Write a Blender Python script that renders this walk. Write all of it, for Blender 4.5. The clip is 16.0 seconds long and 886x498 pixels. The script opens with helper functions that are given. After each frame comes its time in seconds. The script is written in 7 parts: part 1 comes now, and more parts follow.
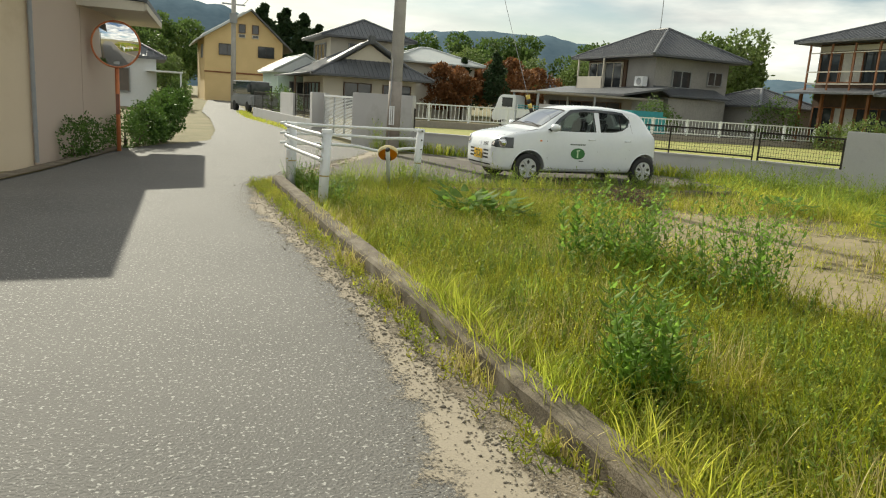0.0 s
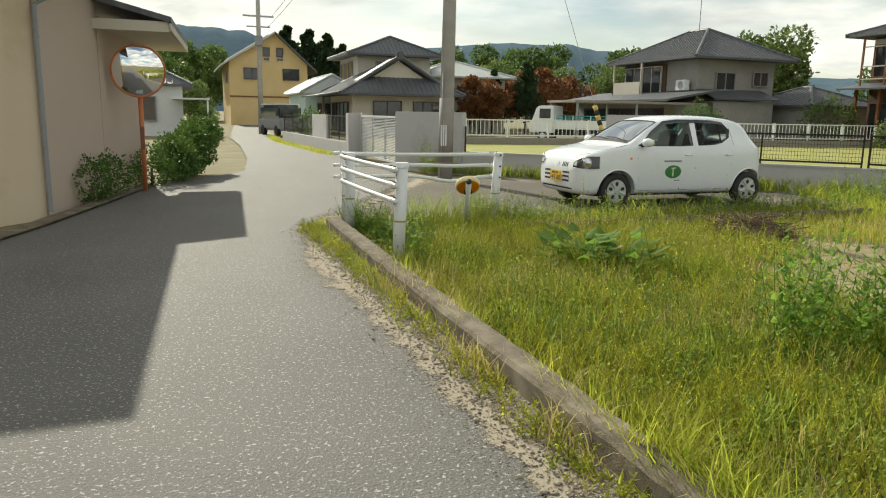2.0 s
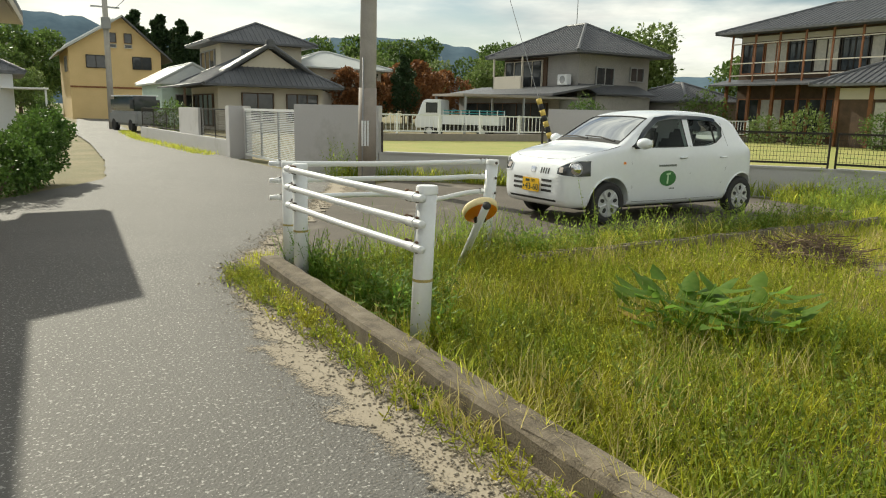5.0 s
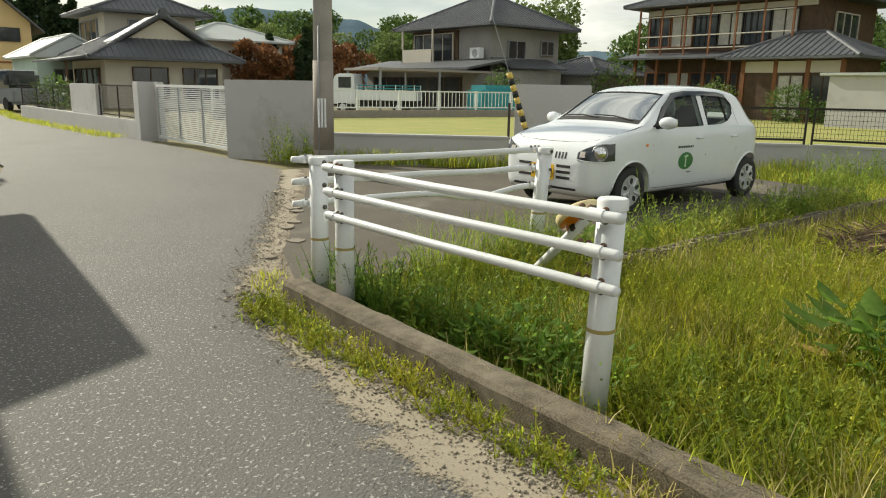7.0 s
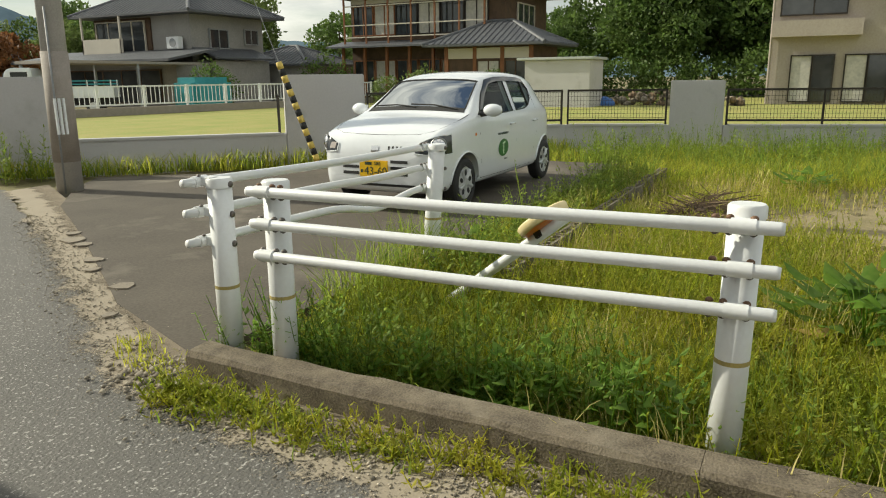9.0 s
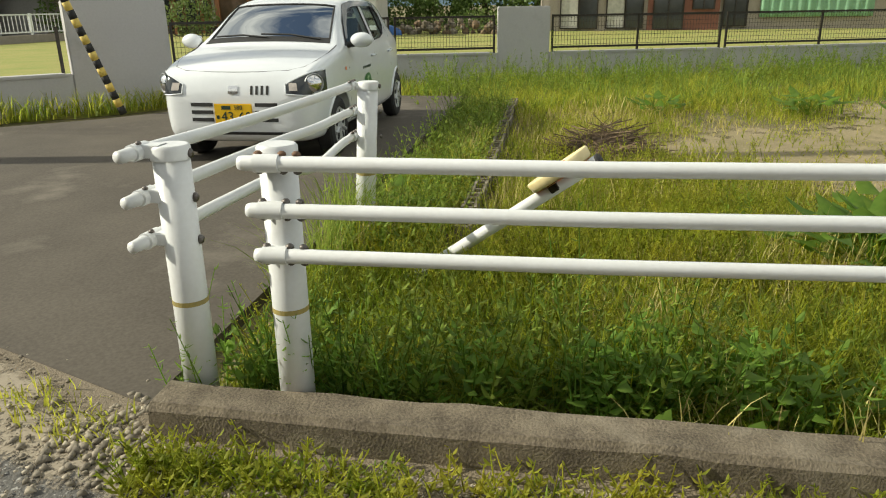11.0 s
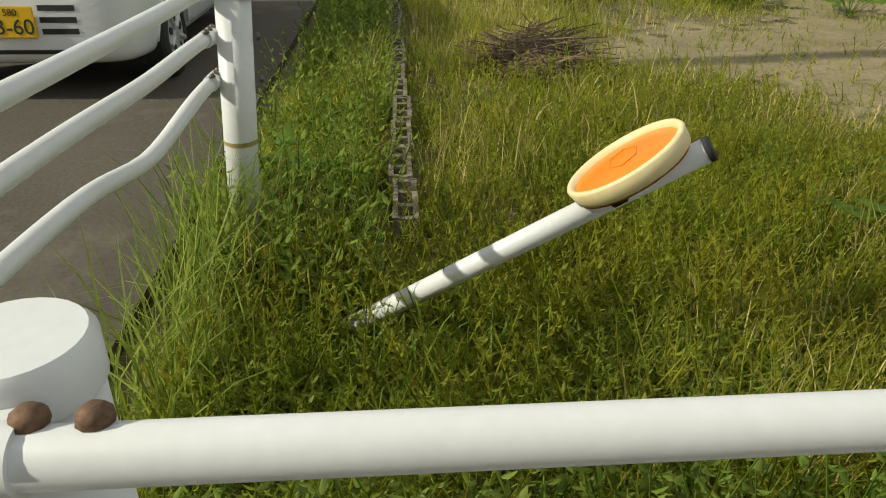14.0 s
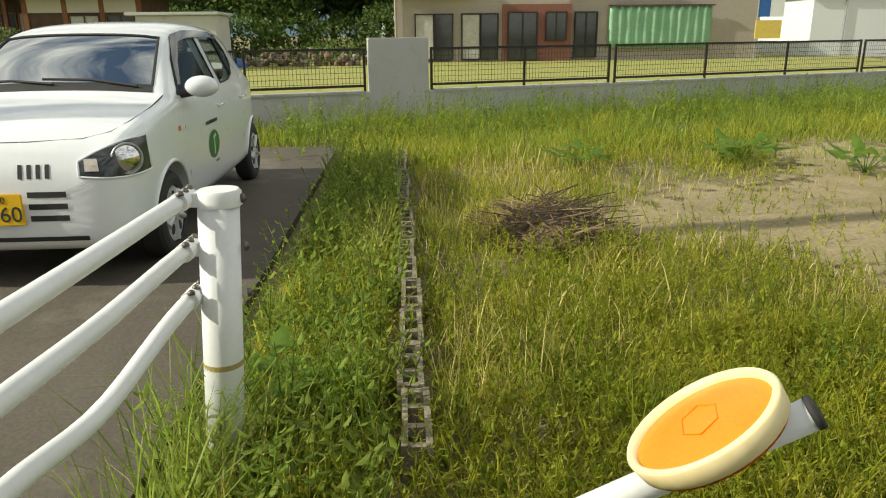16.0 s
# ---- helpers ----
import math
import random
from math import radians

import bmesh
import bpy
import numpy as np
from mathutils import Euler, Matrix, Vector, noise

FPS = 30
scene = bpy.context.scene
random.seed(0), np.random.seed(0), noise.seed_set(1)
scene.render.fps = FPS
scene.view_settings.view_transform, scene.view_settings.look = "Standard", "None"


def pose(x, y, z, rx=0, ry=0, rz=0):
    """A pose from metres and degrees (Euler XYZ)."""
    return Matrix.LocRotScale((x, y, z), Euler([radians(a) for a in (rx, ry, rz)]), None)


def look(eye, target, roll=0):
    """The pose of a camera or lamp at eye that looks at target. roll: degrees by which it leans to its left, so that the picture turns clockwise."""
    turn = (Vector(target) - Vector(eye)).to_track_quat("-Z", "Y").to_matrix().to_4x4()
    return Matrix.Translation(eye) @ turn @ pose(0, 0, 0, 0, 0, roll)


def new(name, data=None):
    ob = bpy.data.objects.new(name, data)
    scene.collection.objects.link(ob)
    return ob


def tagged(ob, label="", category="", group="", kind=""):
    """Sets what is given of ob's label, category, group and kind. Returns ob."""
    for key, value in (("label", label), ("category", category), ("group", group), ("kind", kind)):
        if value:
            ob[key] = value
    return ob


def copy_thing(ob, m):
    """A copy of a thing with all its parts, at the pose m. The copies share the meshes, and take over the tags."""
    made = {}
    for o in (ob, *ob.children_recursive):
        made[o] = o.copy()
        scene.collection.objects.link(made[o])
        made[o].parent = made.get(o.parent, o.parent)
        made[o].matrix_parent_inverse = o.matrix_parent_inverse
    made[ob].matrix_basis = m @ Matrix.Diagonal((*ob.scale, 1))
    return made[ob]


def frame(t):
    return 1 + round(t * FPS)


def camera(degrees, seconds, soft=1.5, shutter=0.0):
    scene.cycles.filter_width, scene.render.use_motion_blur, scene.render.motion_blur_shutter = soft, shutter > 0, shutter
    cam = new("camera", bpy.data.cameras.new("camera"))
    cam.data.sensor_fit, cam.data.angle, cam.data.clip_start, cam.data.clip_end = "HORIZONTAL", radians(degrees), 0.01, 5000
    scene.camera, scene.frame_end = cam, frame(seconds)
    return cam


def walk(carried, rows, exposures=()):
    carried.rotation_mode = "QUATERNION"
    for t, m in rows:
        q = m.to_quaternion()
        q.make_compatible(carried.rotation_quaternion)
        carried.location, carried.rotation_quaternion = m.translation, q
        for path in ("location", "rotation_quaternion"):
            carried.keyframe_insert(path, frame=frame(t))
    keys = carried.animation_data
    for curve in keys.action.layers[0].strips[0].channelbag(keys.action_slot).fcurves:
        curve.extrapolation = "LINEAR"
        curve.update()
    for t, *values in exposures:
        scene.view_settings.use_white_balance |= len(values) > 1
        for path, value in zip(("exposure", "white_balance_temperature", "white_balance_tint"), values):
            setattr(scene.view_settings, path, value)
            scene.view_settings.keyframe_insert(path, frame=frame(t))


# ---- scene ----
cam = camera(63.4, 16.0, soft=1.1)
EXPOSURES = [(0.0, 0.12, 6900, 2), (4.5, 0.12, 6900, 2), (9.0, 0.03, 6900, 2), (11.5, 0.04, 6900, 2), (13.5, -0.14, 6900, 2), (14.0, -0.34, 6900, 2), (14.5, -0.14, 6900, 2), (15.0, 0.06, 6950, 2), (16.0, 0.1, 6950, 2)]
PATH = [
    (0, (0.786, 2.151, 1.334), (1.530, 3.963, 0.931), 3.7),
    (0.5, (0.784, 2.702, 1.319), (1.517, 4.520, 0.923), 3.2),
    (1, (0.790, 3.224, 1.340), (1.494, 5.057, 0.959), 2.3),
    (1.5, (0.755, 3.706, 1.350), (1.421, 5.559, 0.996), 1.7),
    (2, (0.761, 4.127, 1.367), (1.436, 5.973, 0.998), 1.0),
    (2.5, (0.775, 4.607, 1.339), (1.478, 6.441, 0.960), 1.0),
    (3, (0.800, 5.098, 1.319), (1.578, 6.896, 0.915), 1.1),
    (3.5, (0.750, 5.587, 1.322), (1.617, 7.341, 0.910), 1.5),
    (4, (0.718, 6.056, 1.316), (1.661, 7.775, 0.920), 1.7),
    (4.5, (0.698, 6.480, 1.337), (1.684, 8.178, 0.960), 1.5),
    (7, (0.367, 8.635, 1.341), (1.607, 10.141, 0.902), 1.0),
    (7.5, (0.234, 9.009, 1.346), (1.618, 10.389, 0.922), 0.8),
    (8, (0.187, 9.415, 1.350), (1.712, 10.631, 0.911), 0.4),
    (8.5, (0.120, 9.811, 1.352), (1.753, 10.879, 0.910), -0.3),
    (9, (0.148, 10.189, 1.338), (1.881, 11.073, 0.875), -0.6),
    (11.5, (0.801, 11.612, 1.283), (2.658, 11.793, 0.561), -0.8),
    (12, (1.081, 11.743, 1.264), (2.903, 11.825, 0.444), -0.9),
    (12.5, (1.337, 11.861, 1.254), (3.117, 11.855, 0.342), -0.6),
    (13, (1.605, 11.870, 1.233), (3.355, 11.780, 0.270), 0.1),
    (13.5, (1.876, 11.913, 1.220), (3.617, 11.791, 0.245), 0.3),
    (14, (2.117, 11.947, 1.229), (3.878, 11.832, 0.290), 0.7),
    (14.5, (2.334, 11.918, 1.232), (4.135, 11.805, 0.369), 1.1),
    (15, (2.445, 11.912, 1.260), (4.287, 11.813, 0.488), 0.6),
    (15.5, (2.518, 11.949, 1.298), (4.397, 11.849, 0.622), 0.2),
    (16, (2.553, 11.944, 1.308), (4.466, 11.846, 0.733), -0.6),
]
walk(cam, [(t, look(eye, target, roll)) for t, eye, target, roll in PATH], EXPOSURES)

# ---- world and sun ----
SUN_EL, SUN_TO = 31.5, Vector((0.15, -0.989, 0))
to_sun = Vector((-SUN_TO.x * math.cos(radians(SUN_EL)), -SUN_TO.y * math.cos(radians(SUN_EL)), math.sin(radians(SUN_EL))))
world = bpy.data.worlds.new("sky")
scene.world = world
world.use_nodes = True
wn, wl = world.node_tree.nodes, world.node_tree.links
wn.clear()
w_out = wn.new("ShaderNodeOutputWorld")
w_bg = wn.new("ShaderNodeBackground")
w_sky = wn.new("ShaderNodeTexSky")
w_sky.sky_type, w_sky.sun_disc = "NISHITA", False
w_sky.sun_elevation, w_sky.sun_rotation = radians(SUN_EL), math.atan2(to_sun.x, to_sun.y)
w_co = wn.new("ShaderNodeTexCoord")
w_map = wn.new("ShaderNodeMapping")
w_map.inputs["Scale"].default_value = (1.6, 1.6, 6.5)
w_noise = wn.new("ShaderNodeTexNoise")
w_noise.inputs["Scale"].default_value, w_noise.inputs["Detail"].default_value, w_noise.inputs["Roughness"].default_value = 1.7, 7, 0.55
w_ramp = wn.new("ShaderNodeValToRGB")
w_ramp.color_ramp.elements[0].position, w_ramp.color_ramp.elements[1].position = 0.36, 0.56
w_noise2 = wn.new("ShaderNodeTexNoise")
w_noise2.inputs["Scale"].default_value, w_noise2.inputs["Detail"].default_value = 3.1, 6
w_ramp2 = wn.new("ShaderNodeValToRGB")
w_ramp2.color_ramp.elements[0].position, w_ramp2.color_ramp.elements[0].color = 0.36, (7.2, 7.4, 7.7, 1)
w_ramp2.color_ramp.elements[1].position, w_ramp2.color_ramp.elements[1].color = 0.6, (12.5, 12.3, 11.9, 1)
w_mix = wn.new("ShaderNodeMix")
w_mix.data_type = "RGBA"
wl.new(w_co.outputs["Generated"], w_map.inputs["Vector"])
wl.new(w_map.outputs["Vector"], w_noise.inputs["Vector"])
wl.new(w_map.outputs["Vector"], w_noise2.inputs["Vector"])
wl.new(w_noise.outputs["Fac"], w_ramp.inputs["Fac"])
wl.new(w_noise2.outputs["Fac"], w_ramp2.inputs["Fac"])
wl.new(w_ramp.outputs["Color"], w_mix.inputs["Factor"])
wl.new(w_sky.outputs["Color"], w_mix.inputs["A"])
wl.new(w_ramp2.outputs["Color"], w_mix.inputs["B"])
wl.new(w_mix.outputs["Result"], w_bg.inputs["Color"])
w_bg.inputs["Strength"].default_value = 0.086
wl.new(w_bg.outputs["Background"], w_out.inputs["Surface"])
sun_data = bpy.data.lights.new("sun", "SUN")
sun_data.energy, sun_data.angle, sun_data.color = 4.9, radians(0.6), (1.0, 0.94, 0.84)
sun = new("sun", sun_data)
sun.matrix_world = look(to_sun * 60, (0, 0, 0))

# ---- materials ----
def mat(name, color, color2=None, rough=0.7, metal=0.0, scale=8.0, fine=60.0, bump=0.15, spread=0.5, rnd=0.0, spec=0.5, coat=0.0, bump_m=0.004):
    """A surface with two scales of colour variation and fine relief, in metres."""
    m = bpy.data.materials.new(name)
    m.use_nodes = True
    n, l = m.node_tree.nodes, m.node_tree.links
    b = n["Principled BSDF"]
    b.inputs["Roughness"].default_value, b.inputs["Metallic"].default_value = rough, metal
    b.inputs["Specular IOR Level"].default_value = spec
    b.inputs["Coat Weight"].default_value = coat
    b.inputs["Coat Roughness"].default_value = 0.05
    color2 = color2 or tuple(c * 0.8 for c in color)
    geo = n.new("ShaderNodeNewGeometry")
    n1, n2 = n.new("ShaderNodeTexNoise"), n.new("ShaderNodeTexNoise")
    n1.inputs["Scale"].default_value, n1.inputs["Detail"].default_value = scale, 4
    n2.inputs["Scale"].default_value, n2.inputs["Detail"].default_value = fine, 3
    l.new(geo.outputs["Position"], n1.inputs["Vector"])
    l.new(geo.outputs["Position"], n2.inputs["Vector"])
    add = n.new("ShaderNodeMath")
    add.operation = "ADD"
    l.new(n1.outputs["Fac"], add.inputs[0])
    l.new(n2.outputs["Fac"], add.inputs[1])
    ramp = n.new("ShaderNodeMapRange")
    ramp.inputs["From Min"].default_value, ramp.inputs["From Max"].default_value = 1.0 - spread * 0.5, 1.0 + spread * 0.5
    l.new(add.outputs[0], ramp.inputs["Value"])
    mix = n.new("ShaderNodeMix")
    mix.data_type = "RGBA"
    mix.inputs["A"].default_value, mix.inputs["B"].default_value = (*color, 1), (*color2, 1)
    l.new(ramp.outputs["Result"], mix.inputs["Factor"])
    col = mix.outputs["Result"]
    if rnd:
        hsv = n.new("ShaderNodeHueSaturation")
        mr = n.new("ShaderNodeMapRange")
        mr.inputs["To Min"].default_value, mr.inputs["To Max"].default_value = 1 - rnd, 1 + rnd
        l.new(geo.outputs["Random Per Island"], mr.inputs["Value"])
        l.new(mr.outputs["Result"], hsv.inputs["Value"])
        l.new(col, hsv.inputs["Color"])
        col = hsv.outputs["Color"]
    l.new(col, b.inputs["Base Color"])
    if bump:
        bp = n.new("ShaderNodeBump")
        bp.inputs["Strength"].default_value, bp.inputs["Distance"].default_value = bump, bump_m
        l.new(n2.outputs["Fac"], bp.inputs["Height"])
        l.new(bp.outputs["Normal"], b.inputs["Normal"])
    return m


def glass(name, tint=(0.8, 0.9, 0.88), rough=0.0):
    m = bpy.data.materials.new(name)
    m.use_nodes = True
    n, l = m.node_tree.nodes, m.node_tree.links
    b = n["Principled BSDF"]
    b.inputs["Base Color"].default_value = (*tint, 1)
    b.inputs["Roughness"].default_value, b.inputs["Transmission Weight"].default_value, b.inputs["IOR"].default_value = rough, 1.0, 1.45
    return m


def leaf_mat(name, a, b_, scale=3.0, trans=0.35):
    """Leaves: colour varies by leaf and by place, and light passes through."""
    m = mat(name, a, b_, rough=0.55, scale=scale, fine=scale * 9, bump=0, spread=0.6, rnd=0.35, spec=0.3)
    n, l = m.node_tree.nodes, m.node_tree.links
    p = n["Principled BSDF"]
    tr = n.new("ShaderNodeBsdfTranslucent")
    mx = n.new("ShaderNodeMixShader")
    mx.inputs[0].default_value = trans
    src = p.inputs["Base Color"].links[0].from_socket
    l.new(src, tr.inputs["Color"])
    l.new(p.outputs[0], mx.inputs[1])
    l.new(tr.outputs[0], mx.inputs[2])
    l.new(mx.outputs[0], n["Material Output"].inputs["Surface"])
    return m


def speckled(m):
    """Pale and dark stones of a few millimetres showing through the binder."""
    n, l = m.node_tree.nodes, m.node_tree.links
    p = n["Principled BSDF"]
    src = p.inputs["Base Color"].links[0].from_socket
    geo = n.new("ShaderNodeNewGeometry")
    for scale, lo, hi, col in ((48, 0.62, 0.7, (0.42, 0.41, 0.38, 1)), (95, 0.66, 0.74, (0.5, 0.48, 0.44, 1)), (70, 0.7, 0.78, (0.03, 0.03, 0.03, 1))):
        no = n.new("ShaderNodeTexNoise")
        no.inputs["Scale"].default_value, no.inputs["Detail"].default_value = scale, 1.0
        l.new(geo.outputs["Position"], no.inputs["Vector"])
        r = n.new("ShaderNodeMapRange")
        r.inputs["From Min"].default_value, r.inputs["From Max"].default_value = lo, hi
        r.inputs["To Max"].default_value = 0.75
        l.new(no.outputs["Fac"], r.inputs["Value"])
        mx = n.new("ShaderNodeMix")
        mx.data_type = "RGBA"
        mx.inputs["B"].default_value = col
        l.new(r.outputs["Result"], mx.inputs["Factor"])
        l.new(src, mx.inputs["A"])
        src = mx.outputs["Result"]
    l.new(src, p.inputs["Base Color"])
    return m


def thin_glass(name, tint):
    """A window pane: tinted and see-through, with a glossy face."""
    m = bpy.data.materials.new(name)
    m.use_nodes = True
    n, l = m.node_tree.nodes, m.node_tree.links
    n.remove(n["Principled BSDF"])
    tr, gl, fr, mx = n.new("ShaderNodeBsdfTransparent"), n.new("ShaderNodeBsdfGlossy"), n.new("ShaderNodeFresnel"), n.new("ShaderNodeMixShader")
    tr.inputs["Color"].default_value = (*tint, 1)
    gl.inputs["Roughness"].default_value = 0.01
    gl.inputs["Color"].default_value = (0.55, 0.57, 0.58, 1)
    fr.inputs["IOR"].default_value = 1.32
    l.new(fr.outputs[0], mx.inputs[0])
    l.new(tr.outputs[0], mx.inputs[1])
    l.new(gl.outputs[0], mx.inputs[2])
    l.new(mx.outputs[0], n["Material Output"].inputs["Surface"])
    return m


def stained(m, pale, scale, lo, hi):
    """Worn pale areas with a broken edge over a darker ground."""
    n, l = m.node_tree.nodes, m.node_tree.links
    p = n["Principled BSDF"]
    src = p.inputs["Base Color"].links[0].from_socket
    geo = n.new("ShaderNodeNewGeometry")
    no = n.new("ShaderNodeTexNoise")
    no.inputs["Scale"].default_value, no.inputs["Detail"].default_value, no.inputs["Roughness"].default_value = scale, 9, 0.62
    l.new(geo.outputs["Position"], no.inputs["Vector"])
    r = n.new("ShaderNodeMapRange")
    r.inputs["From Min"].default_value, r.inputs["From Max"].default_value = lo, hi
    l.new(no.outputs["Fac"], r.inputs["Value"])
    mx = n.new("ShaderNodeMix")
    mx.data_type = "RGBA"
    mx.inputs["B"].default_value = (*pale, 1)
    l.new(r.outputs["Result"], mx.inputs["Factor"])
    l.new(src, mx.inputs["A"])
    l.new(mx.outputs["Result"], p.inputs["Base Color"])
    return m


def feathered(m, rag=0.9):
    """A thin layer that runs out towards its edge: the mesh's own 'cover' value, broken up by grains."""
    n, l = m.node_tree.nodes, m.node_tree.links
    p = n["Principled BSDF"]
    at = n.new("ShaderNodeAttribute")
    at.attribute_name = "cover"
    geo = n.new("ShaderNodeNewGeometry")
    tot = at.outputs["Fac"]
    for scale, k in ((5.0, 0.55), (70.0, 0.35)):
        no = n.new("ShaderNodeTexNoise")
        no.inputs["Scale"].default_value, no.inputs["Detail"].default_value = scale, 4
        l.new(geo.outputs["Position"], no.inputs["Vector"])
        r = n.new("ShaderNodeMapRange")
        r.inputs["From Min"].default_value, r.inputs["From Max"].default_value = 0.25, 0.75
        r.inputs["To Min"].default_value, r.inputs["To Max"].default_value = -k * rag, k * rag
        l.new(no.outputs["Fac"], r.inputs["Value"])
        ad = n.new("ShaderNodeMath")
        ad.operation = "ADD"
        l.new(tot, ad.inputs[0])
        l.new(r.outputs["Result"], ad.inputs[1])
        tot = ad.outputs[0]
    cut = n.new("ShaderNodeMapRange")
    cut.inputs["From Min"].default_value, cut.inputs["From Max"].default_value = 0.35, 0.75
    l.new(tot, cut.inputs["Value"])
    tr, mx = n.new("ShaderNodeBsdfTransparent"), n.new("ShaderNodeMixShader")
    l.new(cut.outputs["Result"], mx.inputs[0])
    l.new(tr.outputs[0], mx.inputs[1])
    l.new(p.outputs[0], mx.inputs[2])
    l.new(mx.outputs[0], n["Material Output"].inputs["Surface"])
    return m


M = {}
M["asphalt"] = speckled(mat("asphalt", (0.088, 0.084, 0.077), (0.135, 0.128, 0.117), rough=0.78, scale=0.8, fine=70, bump=1.0, spread=0.8, bump_m=0.008))
M["ground"] = mat("grassy_earth", (0.12, 0.12, 0.045), (0.24, 0.19, 0.1), rough=0.95, scale=0.9, fine=22, bump=0.6, spread=0.6, bump_m=0.03)
M["field"] = mat("mown_grass", (0.2, 0.26, 0.045), (0.36, 0.3, 0.1), rough=0.95, scale=0.9, fine=14, bump=0.6, spread=0.7, bump_m=0.03)
M["sand"] = feathered(mat("sandy_earth", (0.34, 0.27, 0.165), (0.19, 0.165, 0.07), rough=0.95, scale=2.2, fine=30, bump=0.6, spread=0.7, bump_m=0.02))
M["dust"] = mat("road_dust", (0.31, 0.268, 0.21), (0.19, 0.165, 0.13), rough=0.95, scale=2.5, fine=55, bump=0.6, spread=0.7, bump_m=0.01)
M["sandfade"] = feathered(mat("fine_road_sand", (0.36, 0.31, 0.235), (0.27, 0.23, 0.175), rough=0.95, scale=2.5, fine=120, bump=0.4, spread=0.9, bump_m=0.004))
M["gritfade"] = feathered(mat("gritty_brown_earth", (0.27, 0.222, 0.16), (0.15, 0.122, 0.085), rough=0.95, scale=5, fine=110, bump=0.9, spread=0.8, bump_m=0.01))
M["stone"] = mat("gravel", (0.38, 0.335, 0.265), (0.21, 0.182, 0.142), rough=0.9, scale=9, fine=60, bump=0.2, rnd=0.5)
M["concrete"] = stained(mat("old_concrete", (0.13, 0.112, 0.09), (0.065, 0.056, 0.045), rough=0.85, scale=1.4, fine=60, bump=0.4, spread=0.8, spec=0.3), (0.25, 0.22, 0.18), 0.7, 0.55, 0.75)
M["kerb"] = stained(mat("weathered_kerb", (0.215, 0.178, 0.128), (0.075, 0.06, 0.042), rough=0.95, scale=9, fine=120, bump=0.7, spread=0.55, bump_m=0.007), (0.26, 0.225, 0.17), 2.2, 0.52, 0.7)
M["block"] = mat("concrete_block", (0.3, 0.26, 0.19), (0.12, 0.105, 0.07), rough=0.95, scale=9, fine=80, bump=0.6, bump_m=0.006)
M["wall"] = stained(mat("painted_wall", (0.54, 0.53, 0.53), (0.44, 0.43, 0.43), rough=0.9, scale=1.2, fine=40, bump=0.2, spread=1.2), (0.36, 0.35, 0.335), 1.3, 0.56, 0.78)
M["white"] = mat("white_paint", (0.78, 0.8, 0.82), (0.68, 0.69, 0.69), rough=0.38, scale=7, fine=60, bump=0.06, spread=1.3)
M["whitecar"] = mat("white_car_paint", (0.8, 0.83, 0.86), (0.77, 0.8, 0.83), rough=0.25, scale=3, fine=20, bump=0, coat=0.8)
M["beige"] = stained(mat("beige_render", (0.72, 0.6, 0.44), (0.62, 0.5, 0.36), rough=0.9, scale=1.1, fine=70, bump=0.3, spread=1.2), (0.52, 0.4, 0.25), 0.8, 0.55, 0.8)
M["pink"] = mat("pinkish_render", (0.55, 0.44, 0.36), (0.48, 0.39, 0.32), rough=0.9, scale=1.1, fine=70, bump=0.3, spread=1.2)
M["cream"] = mat("cream_render", (0.62, 0.57, 0.48), (0.52, 0.48, 0.41), rough=0.9, scale=1.0, fine=30, bump=0.2, spread=1.1)
M["yellow"] = mat("ochre_siding", (0.7, 0.52, 0.27), (0.62, 0.46, 0.23), rough=0.85, scale=0.8, fine=12, bump=0.2)
M["mint"] = mat("pale_green_siding", (0.55, 0.68, 0.62), (0.48, 0.6, 0.56), rough=0.8, scale=0.8, fine=12, bump=0.1)
M["greybeige"] = mat("grey_beige_siding", (0.42, 0.37, 0.32), (0.36, 0.31, 0.27), rough=0.85, scale=0.8, fine=12, bump=0.1)
M["greywall"] = mat("grey_render", (0.34, 0.325, 0.31), (0.26, 0.25, 0.24), rough=0.9, scale=0.8, fine=12, bump=0.1)
M["darkwood"] = mat("dark_wood", (0.12, 0.07, 0.04), (0.06, 0.035, 0.02), rough=0.7, scale=3, fine=30, bump=0.2)
M["orangewood"] = mat("orange_wood", (0.26, 0.1, 0.035), (0.16, 0.06, 0.02), rough=0.6, scale=2, fine=25, bump=0.2)
M["tile"] = mat("roof_tiles", (0.11, 0.115, 0.125), (0.065, 0.07, 0.08), rough=0.5, scale=0.9, fine=9, bump=0.6, spread=0.8, bump_m=0.05)
M["paleroof"] = mat("pale_metal_roof", (0.5, 0.52, 0.5), (0.42, 0.45, 0.44), rough=0.45, scale=0.6, fine=8, bump=0.1)
M["metal"] = mat("galvanised_steel", (0.45, 0.46, 0.47), (0.34, 0.35, 0.36), rough=0.45, metal=0.7, scale=6, fine=50, bump=0.1)
M["bolt"] = mat("dull_bolt_steel", (0.2, 0.19, 0.18), (0.12, 0.1, 0.09), rough=0.5, metal=0.8, scale=40, fine=200, bump=0.1)
M["rust"] = mat("rusty_steel", (0.22, 0.13, 0.08), (0.12, 0.07, 0.045), rough=0.7, metal=0.4, scale=40, fine=200, bump=0.2)
M["darkmetal"] = mat("dark_brown_aluminium", (0.035, 0.028, 0.022), (0.025, 0.02, 0.017), rough=0.45, metal=0.3, scale=5, fine=40, bump=0)
M["grey"] = mat("grey_plastic", (0.3, 0.31, 0.32), (0.25, 0.26, 0.27), rough=0.5, scale=5, fine=40, bump=0)
